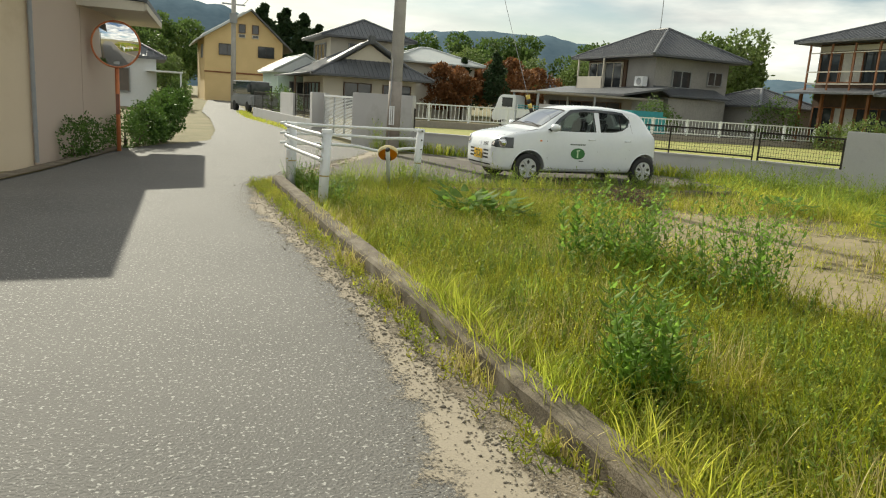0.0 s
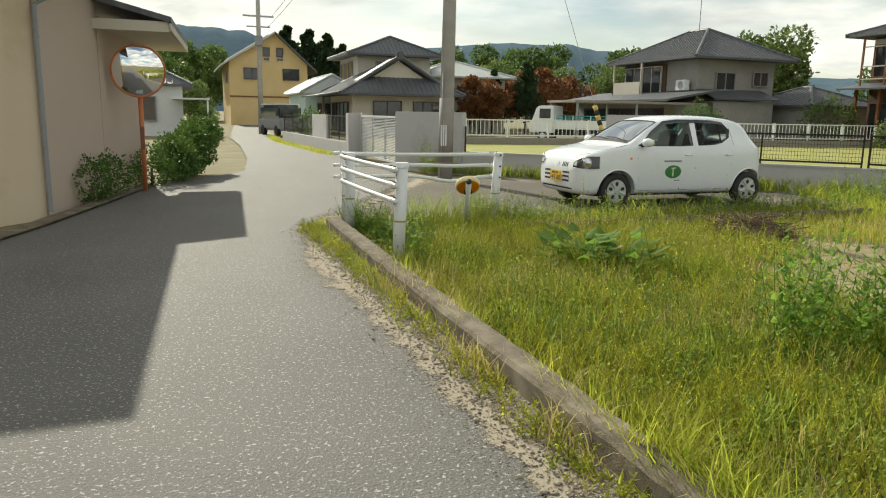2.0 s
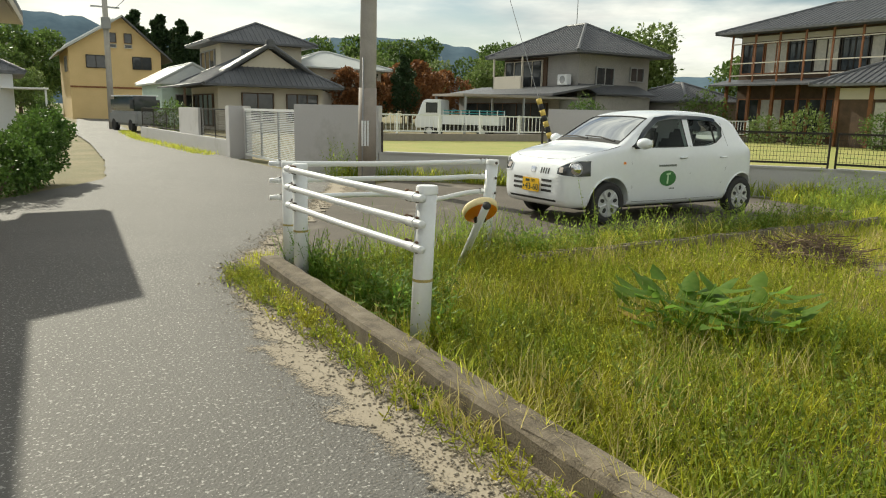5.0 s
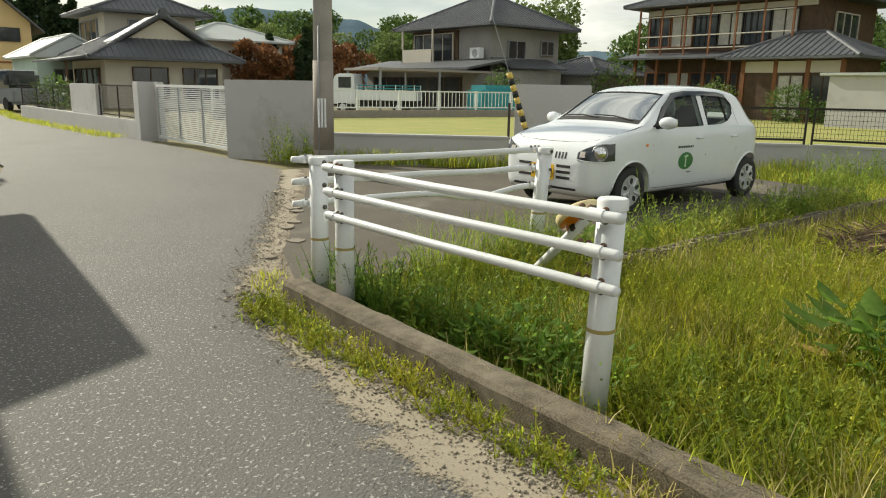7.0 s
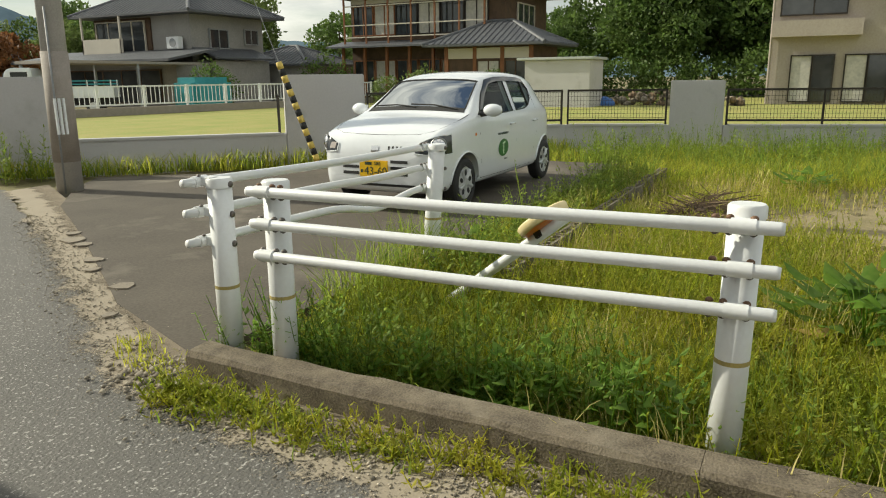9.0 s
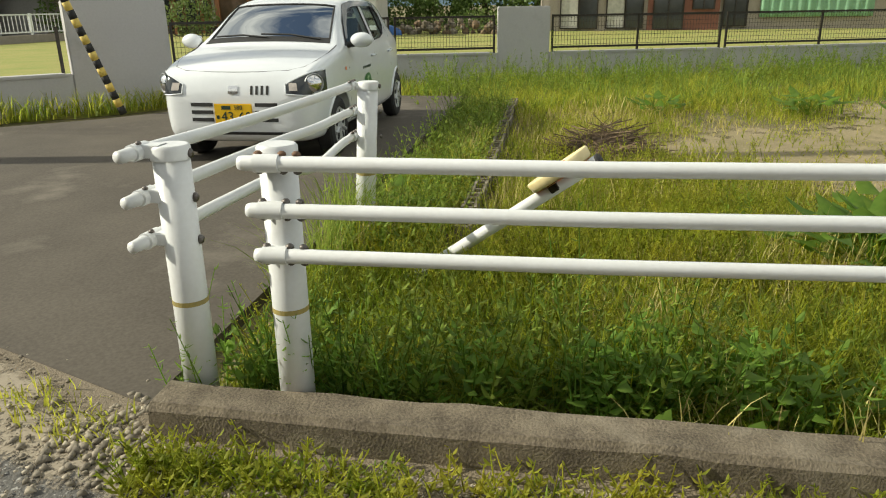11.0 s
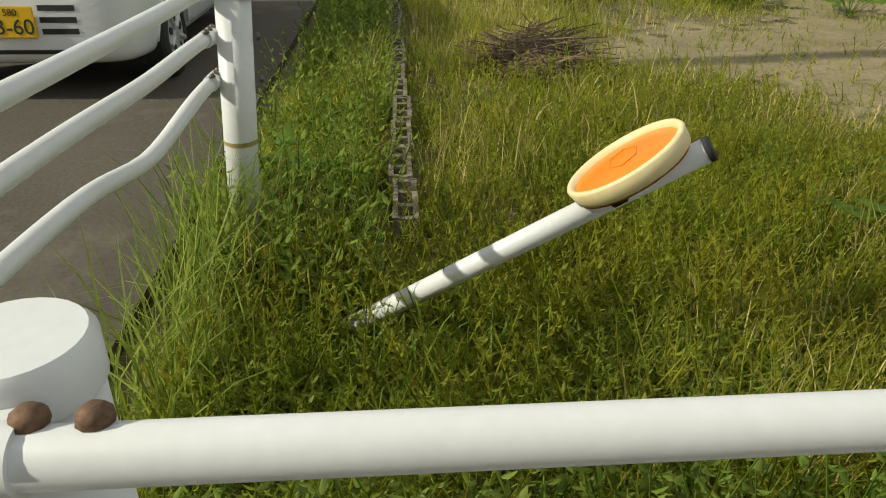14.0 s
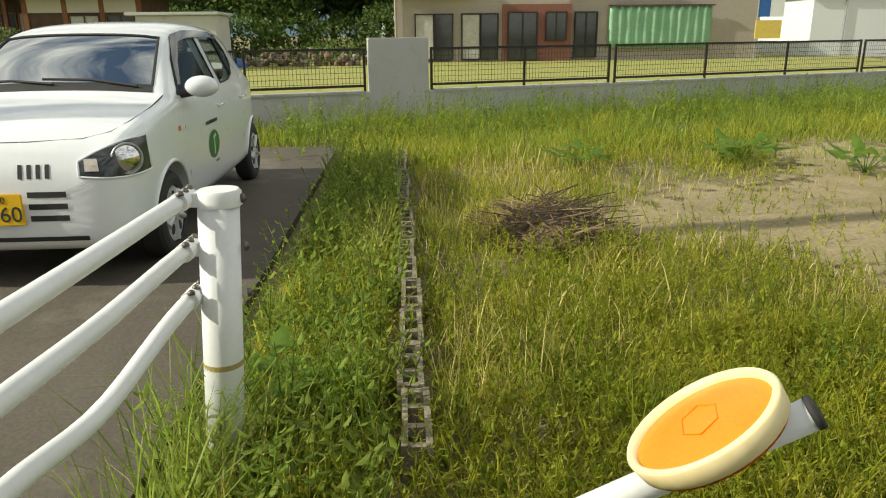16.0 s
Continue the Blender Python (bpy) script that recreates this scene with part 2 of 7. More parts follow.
M["black"] = mat("black_rubber", (0.022, 0.022, 0.022), (0.03, 0.03, 0.03), rough=0.75, scale=12, fine=90, bump=0.1)
M["orange"] = mat("orange_reflector", (0.9, 0.28, 0.015), (0.75, 0.2, 0.01), rough=0.3, scale=9, fine=150, bump=0.25, spread=0.9)
M["orangepole"] = mat("orange_pole_paint", (0.6, 0.2, 0.07), (0.45, 0.13, 0.05), rough=0.5, scale=5, fine=60, bump=0.05)
M["rim"] = mat("cream_plastic_rim", (0.85, 0.72, 0.42), (0.78, 0.64, 0.34), rough=0.5, scale=6, fine=40, bump=0.03)
M["tape"] = mat("aged_yellow_tape", (0.42, 0.33, 0.1), (0.3, 0.25, 0.1), rough=0.6, scale=25, fine=90, bump=0.1)
M["plate"] = mat("yellow_plate", (0.85, 0.52, 0.02), (0.8, 0.48, 0.02), rough=0.4, scale=10, fine=60, bump=0)
M["stripey"] = mat("yellow_stripe_paint", (0.75, 0.55, 0.12), (0.6, 0.45, 0.12), rough=0.6, scale=14, fine=60, bump=0.1)
M["chrome"] = mat("chrome", (0.75, 0.75, 0.76), (0.7, 0.7, 0.71), rough=0.12, metal=1.0, bump=0)
M["mirror"] = mat("mirror", (0.9, 0.9, 0.9), (0.9, 0.9, 0.9), rough=0.02, metal=1.0, bump=0)
M["turnlamp"] = mat("turn_lamp_lens", (0.55, 0.5, 0.46), (0.45, 0.4, 0.37), rough=0.15, bump=0)
M["wheel"] = mat("silver_wheel_cover", (0.62, 0.63, 0.64), (0.55, 0.56, 0.57), rough=0.35, metal=0.4, scale=9, fine=50, bump=0)
M["decal"] = mat("green_decal", (0.05, 0.2, 0.06), (0.04, 0.17, 0.05), rough=0.4, bump=0)
M["decalpale"] = mat("pale_green_decal", (0.55, 0.75, 0.5), (0.5, 0.7, 0.45), rough=0.4, bump=0)
M["ink"] = mat("dark_green_lettering", (0.02, 0.045, 0.03), (0.02, 0.045, 0.03), rough=0.5, bump=0)
M["blue"] = mat("blue_plastic", (0.03, 0.13, 0.4), (0.02, 0.1, 0.32), rough=0.5, bump=0.1)
M["teal"] = mat("teal_cover", (0.04, 0.3, 0.33), (0.03, 0.24, 0.27), rough=0.6, bump=0.1)
M["sheet"] = mat("green_sheet", (0.2, 0.4, 0.24), (0.27, 0.47, 0.31), rough=0.5, scale=1.5, fine=9, bump=0.1)
M["brick"] = mat("red_brown_panel", (0.25, 0.1, 0.07), (0.2, 0.08, 0.06), rough=0.7, bump=0.1)
M["curtain"] = mat("pale_curtain", (0.55, 0.53, 0.48), (0.42, 0.41, 0.38), rough=0.9, scale=3, fine=9, bump=0.1)
M["polec"] = mat("utility_pole_concrete", (0.48, 0.46, 0.43), (0.38, 0.36, 0.335), rough=0.85, scale=4, fine=60, bump=0.3)
M["poled"] = mat("pole_sleeve", (0.33, 0.29, 0.255), (0.26, 0.23, 0.2), rough=0.8, scale=6, fine=60, bump=0.3)
M["bark"] = mat("bark", (0.13, 0.09, 0.06), (0.07, 0.05, 0.035), rough=0.9, scale=6, fine=40, bump=0.5)
M["brush"] = mat("dry_brush", (0.2, 0.14, 0.085), (0.1, 0.068, 0.042), rough=0.9, scale=6, fine=40, bump=0.2, rnd=0.4)
M["straw"] = leaf_mat("dry_grass", (0.5, 0.42, 0.14), (0.6, 0.52, 0.22), scale=2)
M["grass"] = leaf_mat("green_grass", (0.25, 0.34, 0.035), (0.58, 0.54, 0.09), scale=2.0, trans=0.7)
M["lush"] = leaf_mat("lush_weeds", (0.17, 0.28, 0.04), (0.36, 0.42, 0.08), scale=2.2, trans=0.6)
M["weedleaf"] = leaf_mat("broad_weed_leaves", (0.15, 0.29, 0.04), (0.26, 0.39, 0.07), scale=2.5, trans=0.6)
M["hedge"] = leaf_mat("hedge_leaves", (0.06, 0.13, 0.025), (0.12, 0.2, 0.04), scale=1.5, trans=0.3)
M["tree"] = leaf_mat("tree_leaves", (0.075, 0.14, 0.03), (0.14, 0.2, 0.055), scale=0.4, trans=0.42)
M["treelight"] = leaf_mat("pale_tree_leaves", (0.12, 0.19, 0.05), (0.2, 0.25, 0.08), scale=0.4, trans=0.35)
M["cedar"] = leaf_mat("cedar_leaves", (0.025, 0.055, 0.02), (0.05, 0.08, 0.03), scale=0.4, trans=0.2)
M["maple"] = leaf_mat("reddish_leaves", (0.18, 0.08, 0.03), (0.26, 0.12, 0.05), scale=0.5, trans=0.35)
M["wilt"] = leaf_mat("wilted_leaf", (0.55, 0.36, 0.1), (0.6, 0.42, 0.16), scale=2)
# woodland colour turned pale blue-grey to stand in for the distance haze
M["hill"] = mat("hazy_far_woods", (0.1, 0.15, 0.19), (0.13, 0.185, 0.225), rough=1.0, scale=0.012, fine=0.06, bump=0.0, spread=0.6, spec=0.0)
M["winglass"] = mat("dark_window_glass", (0.03, 0.035, 0.04), (0.05, 0.055, 0.06), rough=0.06, scale=0.5, fine=3, bump=0, spec=0.7)
M["carglass"] = thin_glass("car_window_glass", (0.6, 0.68, 0.63))
M["lampglass"] = glass("lamp_glass", (0.95, 0.96, 0.97), 0.02)
M["seat"] = mat("dark_seat_fabric", (0.06, 0.06, 0.065), (0.09, 0.09, 0.095), rough=0.9, bump=0.2)


# ---- mesh helpers ----
def mesh_ob(name, bm, material, parent=None, label="", smooth=False):
    me = bpy.data.meshes.new(name)
    bm.to_mesh(me)
    bm.free()
    if smooth:
        me.shade_smooth()
    mats = material if isinstance(material, (list, tuple)) else [material]
    for m in mats:
        me.materials.append(M[m] if isinstance(m, str) else m)
    ob = new(name, me)
    if parent is not None:
        ob.parent = parent
    if label:
        ob["label"] = label
    return ob


def part(name, bm, material, parent, label="", smooth=False):
    return mesh_ob(name, bm, material, parent, label, smooth)


def thing(name, at, label, category, group="", kind="", rz=0.0):
    ob = new(name)
    ob.matrix_world = pose(*at, 0, 0, rz)
    return tagged(ob, label, category, group, kind)


def box(bm, x0, y0, z0, x1, y1, z1, bevel=0.0):
    r = bmesh.ops.create_cube(bm, size=1.0, matrix=Matrix.LocRotScale(((x0 + x1) / 2, (y0 + y1) / 2, (z0 + z1) / 2), None, (abs(x1 - x0), abs(y1 - y0), abs(z1 - z0))))
    if bevel:
        edges = list({e for v in r["verts"] for e in v.link_edges})
        bmesh.ops.bevel(bm, geom=edges, offset=bevel, segments=2, affect="EDGES")
    return bm


def boxbm(*a, bevel=0.0):
    return box(bmesh.new(), *a, bevel=bevel)


def rod(bm, a, b, r0, r1=None, seg=16, cap=True):
    """A round bar from a to b."""
    a, b = Vector(a), Vector(b)
    d = b - a
    q = d.to_track_quat("Z", "Y").to_matrix().to_4x4()
    bmesh.ops.create_cone(bm, cap_ends=cap, segments=seg, radius1=r0, radius2=r0 if r1 is None else r1, depth=d.length, matrix=Matrix.Translation((a + b) / 2) @ q)
    return bm


def tube(bm, pts, radii, seg=14):
    """A bent bar through pts."""
    pts = [Vector(p) for p in pts]
    rings = []
    for i, p in enumerate(pts):
        d = (pts[min(i + 1, len(pts) - 1)] - pts[max(i - 1, 0)]).normalized()
        q = d.to_track_quat("Z", "Y")
        r = radii[i] if isinstance(radii, (list, tuple)) else radii
        rings.append([bm.verts.new(p + q @ Vector((r * math.cos(2 * math.pi * k / seg), r * math.sin(2 * math.pi * k / seg), 0))) for k in range(seg)])
    for a, b in zip(rings, rings[1:]):
        for k in range(seg):
            bm.faces.new((a[k], a[(k + 1) % seg], b[(k + 1) % seg], b[k]))
    bm.faces.new(rings[0][::-1])
    bm.faces.new(rings[-1])
    return bm


def prism(bm, pts, z0, z1):
    lo = [bm.verts.new((x, y, z0)) for x, y in pts]
    hi = [bm.verts.new((x, y, z1)) for x, y in pts]
    n = len(pts)
    bm.faces.new(hi)
    bm.faces.new(lo[::-1])
    for i in range(n):
        bm.faces.new((lo[i], lo[(i + 1) % n], hi[(i + 1) % n], hi[i]))
    bmesh.ops.recalc_face_normals(bm, faces=bm.faces)
    return bm


def ribbon_wall(bm, a, b, thick, z0, z1, bevel=0.0):
    """An upright slab from a to b in plan."""
    a, b = Vector((*a, 0)), Vector((*b, 0))
    d = b - a
    m = Matrix.Translation((a + b) / 2 + Vector((0, 0, (z0 + z1) / 2))) @ Matrix.Rotation(math.atan2(d.y, d.x), 4, "Z")
    r = bmesh.ops.create_cube(bm, size=1.0, matrix=m @ Matrix.Diagonal((d.length, thick, z1 - z0, 1)))
    if bevel:
        bmesh.ops.bevel(bm, geom=list({e for v in r["verts"] for e in v.link_edges}), offset=bevel, segments=2, affect="EDGES")
    return bm


def strip(left, right, z, sub=0.4, rough=0.0, seed=3):
    """A sheet between two polylines of the same count, cut fine, with wavering edges."""
    def fine(pl):
        out = []
        for (x0, y0), (x1, y1) in zip(pl, pl[1:]):
            n = 30
            out += [(x0 + (x1 - x0) * i / n, y0 + (y1 - y0) * i / n) for i in range(n)]
        return out + [pl[-1]]
    bm = bmesh.new()
    a, b = fine(left), fine(right)
    rows = []
    for i, (p, q) in enumerate(zip(a, b)):
        w = rough * (noise.noise((p[0] * 1.7 + seed, p[1] * 1.7, 0)) + 0.25 * noise.noise((p[0] * 6 + seed, p[1] * 6, 3)) + 0.12 * noise.noise((p[0] * 21, p[1] * 21, 5)))
        w2 = rough * noise.noise((q[0] * 2.1 + seed, q[1] * 2.1, 7))
        rows.append([bm.verts.new((p[0] + w + (q[0] - p[0] + w2 - w) * k / 4, p[1] + (q[1] - p[1]) * k / 4, z)) for k in range(5)])
    for r, s in zip(rows, rows[1:]):
        for k in range(4):
            bm.faces.new((r[k], r[k + 1], s[k + 1], s[k]))
    bmesh.ops.recalc_face_normals(bm, faces=bm.faces)
    if sum(f.normal.z for f in bm.faces) < 0:
        bmesh.ops.reverse_faces(bm, faces=bm.faces)
    return bm


def soup(name, verts, faces, material, parent=None, label="", category="", kind="stuff", group=""):
    me = bpy.data.meshes.new(name)
    me.from_pydata(verts, [], faces)
    me.materials.append(M[material])
    ob = new(name, me)
    if parent is not None:
        ob.parent = parent
    return tagged(ob, label, category, group, kind)


def dish(r, depth, rings=10, seg=40):
    bm = bmesh.new()
    prev = [bm.verts.new((0, 0, depth))]
    for i in range(1, rings + 1):
        q = r * i / rings
        cur = [bm.verts.new((q * math.cos(2 * math.pi * k / seg), q * math.sin(2 * math.pi * k / seg), depth * (1 - (i / rings) ** 2))) for k in range(seg)]
        for k in range(seg):
            if i == 1:
                bm.faces.new((prev[0], cur[k], cur[(k + 1) % seg]))
            else:
                bm.faces.new((prev[k], cur[k], cur[(k + 1) % seg], prev[(k + 1) % seg]))
        prev = cur
    return bm



# ---- ground, road and verge ----
def ground_sheet():
    bm = bmesh.new()
    xs = [-3000, -400, -60, -20, -8] + [-4 + i * 1.0 for i in range(30)] + [30, 45, 80, 400, 3000]
    ys = [-3000, -400, -60, -20, -8] + [-4 + i * 1.0 for i in range(34)] + [36, 50, 80, 400, 3000]
    grid = [[bm.verts.new((x, y, -0.05 + (0.008 * noise.noise((x * 0.6, y * 0.6, 0)) if 3.2 < x < 13 and y < 11.5 else 0))) for x in xs] for y in ys]
    for a, b in zip(grid, grid[1:]):
        for i in range(len(xs) - 1):
            bm.faces.new((a[i], a[i + 1], b[i + 1], b[i]))
    return mesh_ob("ground", bm, "ground", smooth=True)


tagged(ground_sheet(), "green and sandy weedy earth reaching the horizon", "ground", kind="structure")
LEFT = [(-4.2, -12), (-2.5, 5), (-1.6, 10.6), (-1.14, 12.34), (-0.75, 13.6), (-0.28, 15.66), (0.25, 18.2), (1.3, 19.9), (2.1, 21.2), (2.6, 26), (3.0, 34), (3.2, 43), (4.6, 62), (6, 80)]
RIGHT = [(2.0, -12), (2.1, 3.0), (2.15, 5.4), (2.2, 6.8), (2.15, 8.6), (2.15, 9.85), (2.2, 12.2), (2.5, 13.35), (3.9, 15.8), (4.7, 17.4), (5.75, 19.3), (5.75, 25), (5.3, 38), (8.5, 80)]
tagged(mesh_ob("road", strip(LEFT, RIGHT, 0.0, rough=0.06), "asphalt"), "worn grey asphalt lane with bright aggregate", "road", kind="structure")
VERGE_L = [(1.35, -12), (1.5, 3.0), (1.55, 4.2), (1.7, 4.85), (1.81, 5.5), (1.84, 6.8), (1.84, 7.6), (1.8, 9.2), (1.7, 9.8), (1.66, 10.5), (1.74, 11.3), (1.9, 11.95), (2.0, 12.5), (2.03, 12.85), (2.25, 13.4), (2.57, 13.85), (3.62, 15.65), (4.45, 17.2), (5.1, 18.4), (5.5, 19.3)]


def cover_strip(left, right, z, covers, seed):
    """A ribbon whose 'cover' runs through the given values from its left edge to its right one."""
    n = len(covers) - 1
    ys = np.arange(left[0][1], left[-1][1], 0.12)
    lx = np.interp(ys, [p[1] for p in left], [p[0] for p in left])
    rx = np.interp(ys, [p[1] for p in right], [p[0] for p in right])
    lx = lx + np.array([0.05 * noise.noise((0, y * 1.3, seed)) + 0.02 * noise.noise((0, y * 5, seed)) for y in ys.tolist()])
    verts = [(a + (b - a) * k / n, y, z) for a, b, y in zip(lx.tolist(), rx.tolist(), ys.tolist()) for k in range(n + 1)]
    faces = [(r * (n + 1) + k, r * (n + 1) + k + 1, (r + 1) * (n + 1) + k + 1, (r + 1) * (n + 1) + k) for r in range(len(ys) - 1) for k in range(n)]
    me = bpy.data.meshes.new("verge")
    me.from_pydata(verts, [], faces)
    me.attributes.new("cover", "FLOAT", "POINT").data.foreach_set("value", covers * len(ys))
    return me


VERGE_R = [(2.1, -12), (2.28, 3.0), (2.28, 5.4), (2.3, 8.6), (2.35, 9.85), (2.4, 12.2), (2.62, 12.9), (3.1, 13.6), (4.4, 15.8), (5.3, 17.4), (6.3, 19.3)]
GRIT_L = [(1.75, -12), (1.85, 3.0), (1.9, 4.2), (1.98, 6.8), (2.0, 8.6), (1.95, 9.85), (2.0, 11.5), (2.15, 12.4), (2.4, 13.2), (2.9, 14.0), (4.0, 15.9), (4.9, 17.4), (5.9, 19.3)]
for left, right, z, covers, key, seed, label in (
    ([(x + 0.02, y) for x, y in VERGE_L], VERGE_R, 0.005, [0.0, 0.45, 0.9, 1.3, 1.3, 1.3, 1.2], "sandfade", 9, "pale sandy dust along the road edge"),
    ([(x + 0.07, y) for x, y in GRIT_L], VERGE_R, 0.01, [0.0, 0.4, 0.8, 1.2, 1.3], "gritfade", 4, "brown gritty earth at the kerb foot"),
):
    me = cover_strip(left, right, z, covers, seed)
    me.materials.append(M[key])
    tagged(new("verge", me), label, "verge", kind="structure")
GUT_L = [(-4.6, -12), (-2.8, 5), (-1.38, 12.0), (-0.95, 13.7), (-0.5, 15.6), (0.02, 18.0)]
GUT_R = [(-4.2, -12), (-2.45, 5), (-1.12, 12.2), (-0.72, 13.6), (-0.26, 15.6), (0.25, 18.0)]
tagged(mesh_ob("gutter_cover", strip(GUT_L, GUT_R, 0.03, rough=0.0), "kerb"), "pale concrete gutter strip beside the house", "gutter", kind="structure")
DRIVE = [(2.55, 12.78), (11.3, 12.76), (11.4, 14.6), (10.2, 15.9), (8.8, 17.0), (7.0, 19.2), (6.2, 18.6), (5.2, 17.5), (4.2, 15.8), (3.0, 13.9)]
tagged(mesh_ob("driveway", prism(bmesh.new(), DRIVE, -0.1, 0.012), "concrete"), "damp stained concrete parking apron", "driveway", kind="structure")
field = bmesh.new()
prism(field, [(7.3, 20.3), (9.3, 17.5), (13.2, 14.3), (14.2, 11.5), (15, 8.6), (19, -3), (60, -20), (75, 30), (34, 38), (20, 38), (12, 36)], -0.2, 0.0)
tagged(mesh_ob("lawn", field, "field"), "mown yellow-green field behind the wall", "lawn", kind="structure")

# sandy worn patches in the weedy lot
def blob(cx, cy, rx, ry, z, seed, rot=0.0):
    bm = bmesh.new()
    n = 150
    c = bm.verts.new((cx, cy, z + 0.012))
    ring = []
    for k in range(n):
        a = 2 * math.pi * k / n
        w = 1 + 0.5 * noise.noise((math.cos(a) * 1.6 + seed, math.sin(a) * 1.6, seed)) + 0.22 * noise.noise((math.cos(a) * 6 + seed, math.sin(a) * 6, seed)) + 0.12 * noise.noise((math.cos(a) * 19, math.sin(a) * 19, seed))
        px, py = rx * w * math.cos(a), ry * w * math.sin(a)
        ring.append(bm.verts.new((cx + px * math.cos(rot) - py * math.sin(rot), cy + px * math.sin(rot) + py * math.cos(rot), z)))
    for k in range(n):
        bm.faces.new((c, ring[k], ring[(k + 1) % n]))
    return bm


SANDS = [(7.6, 9.9, 0.9, 0.8, 0.2), (7.3, 8.6, 2.3, 1.5, 0.3), (5.9, 6.6, 1.5, 0.9, 0.5), (9.6, 7.2, 2.4, 1.1, -0.3), (6.6, 4.2, 1.6, 1.0, 0.2)]
for i, (cx, cy, rx, ry, rot) in enumerate(SANDS):
    ob = mesh_ob("bare_earth", blob(cx, cy, rx * 1.25, ry * 1.25, -0.036, 3.1 * i, rot), "sand")
    ob.data.attributes.new("cover", "FLOAT", "POINT").data.foreach_set("value", [1.9] + [0.0] * (len(ob.data.vertices) - 1))
    tagged(ob, "bare trodden sandy patch among weeds", "earth", kind="structure")

# ---- kerb ----
KERB = [(2.27, -2.0), (2.27, 0.6), (2.27, 3.2), (2.28, 5.0), (2.29, 6.8), (2.3, 8.6), (2.32, 10.4), (2.37, 12.66)]
kerb = thing("kerb", (2.3, 6, 0), "old weathered concrete kerb with worn edges", "kerb", kind="structure")
for a, b in zip(KERB, KERB[1:]):
    n = max(1, round((b[1] - a[1]) / 0.6))
    bm = bmesh.new()
    prof = [(-0.005, -0.12), (0.0, 0.105), (0.018, 0.125), (0.15, 0.128), (0.17, 0.11), (0.175, -0.12)]
    rows = []
    for i in range(n * 4 + 1):
        t = i / (n * 4)
        x, y = a[0] + (b[0] - a[0]) * t, a[1] + 0.001 + (b[1] - a[1] - 0.002) * t
        rows.append([bm.verts.new((x + u - 2.3 + 0.008 * noise.noise((y * 5, u * 30, 1)), y - 6, v + (0.012 * noise.noise((y * 4, u * 20, 5)) if v > 0 else 0))) for u, v in prof])
    for r, s in zip(rows, rows[1:]):
        for k in range(len(prof) - 1):
            bm.faces.new((r[k], r[k + 1], s[k + 1], s[k]))
    bm.faces.new(rows[0])
    bm.faces.new(rows[-1][::-1])
    bmesh.ops.recalc_face_normals(bm, faces=bm.faces)
    part("kerb_stone", bm, "kerb", kerb)

# ---- guard rail ----
def post(parent, x, y, z0, z1, lean=(0, 0)):
    top = (x + lean[0], y + lean[1], z1)
    bm = bmesh.new()
    tube(bm, [(x, y, z0), (x + lean[0] * 0.95, y + lean[1] * 0.95, z1 - 0.035)], 0.057, 28)
    p = part("post", bm, "white", parent, smooth=False)
    p.data.shade_smooth()
    bm = bmesh.new()
    tube(bm, [(top[0], top[1], z1 - 0.045), (top[0], top[1], z1 - 0.008), (top[0], top[1], z1)], [0.0615, 0.0615, 0.055], 28)
    part("post_cap", bm, "white", p, smooth=True).data.set_sharp_from_angle(angle=radians(40))
    bm = bmesh.new()
    f = 0.46
    tube(bm, [(x + lean[0] * f, y + lean[1] * f, z0 + (z1 - z0) * f - 0.008), (x + lean[0] * f, y + lean[1] * f, z0 + (z1 - z0) * f + 0.008)], 0.0578, 28)
    part("tape_band", bm, "tape", p, "faded yellow reflective band")
    return p


def bolt(parent, at, axis, r=0.0135, h=0.013, material="bolt"):
    at, axis = Vector(at), Vector(axis).normalized()
    bm = bmesh.new()
    tube(bm, [at, at + axis * h * 0.6, at + axis * h], [r, r * 0.92, r * 0.45], 10)
    part("bolt", bm, material, parent, smooth=True)


RZ = (0.876, 0.736, 0.597)
rail = thing("guard_rail", (0, 0, 0), "white painted steel pipe guard rail along the kerb", "guard rail")
pB = post(rail, 2.575, 12.24, -0.05, 0.918)
pC = post(rail, 2.6, 10.36, -0.05, 0.935, (0.03, -0.012))
for i, z in enumerate(RZ):
    bm = bmesh.new()
    tube(bm, [(2.49, 12.325 - 0.012 * i, z), (2.49, 12.31 - 0.012 * i, z), (2.51, 11.3, z - 0.004), (2.54, 10.245, z), (2.54, 10.23, z)], [0.019, 0.0225, 0.0225, 0.0225, 0.019], 18)
    p = part("rail_pipe", bm, "white", rail, smooth=True)
    for py, s in ((12.24, 1), (10.35, -1)):
        x = 2.491 if s > 0 else 2.539
        bm = bmesh.new()
        tube(bm, [(x, py - 0.038, z), (x, py + 0.038, z)], 0.0265, 28)
        box(bm, x - 0.01, py - 0.03, z - 0.022, x + 0.06, py + 0.03, z + 0.022, 0.003)
        br = part("bracket", bm, "white", p, smooth=True)
        br.data.set_sharp_from_angle(angle=radians(35))
        for dy in (0.03, -0.042, -0.085):
            bolt(br, (x + 0.012, py + s * dy, z + 0.021), (0.1, 0, 1), material="rust" if py < 11 or i == 0 else "bolt")
            bolt(br, (x + 0.014, py + s * dy, z - 0.021), (0.1, 0, -1))

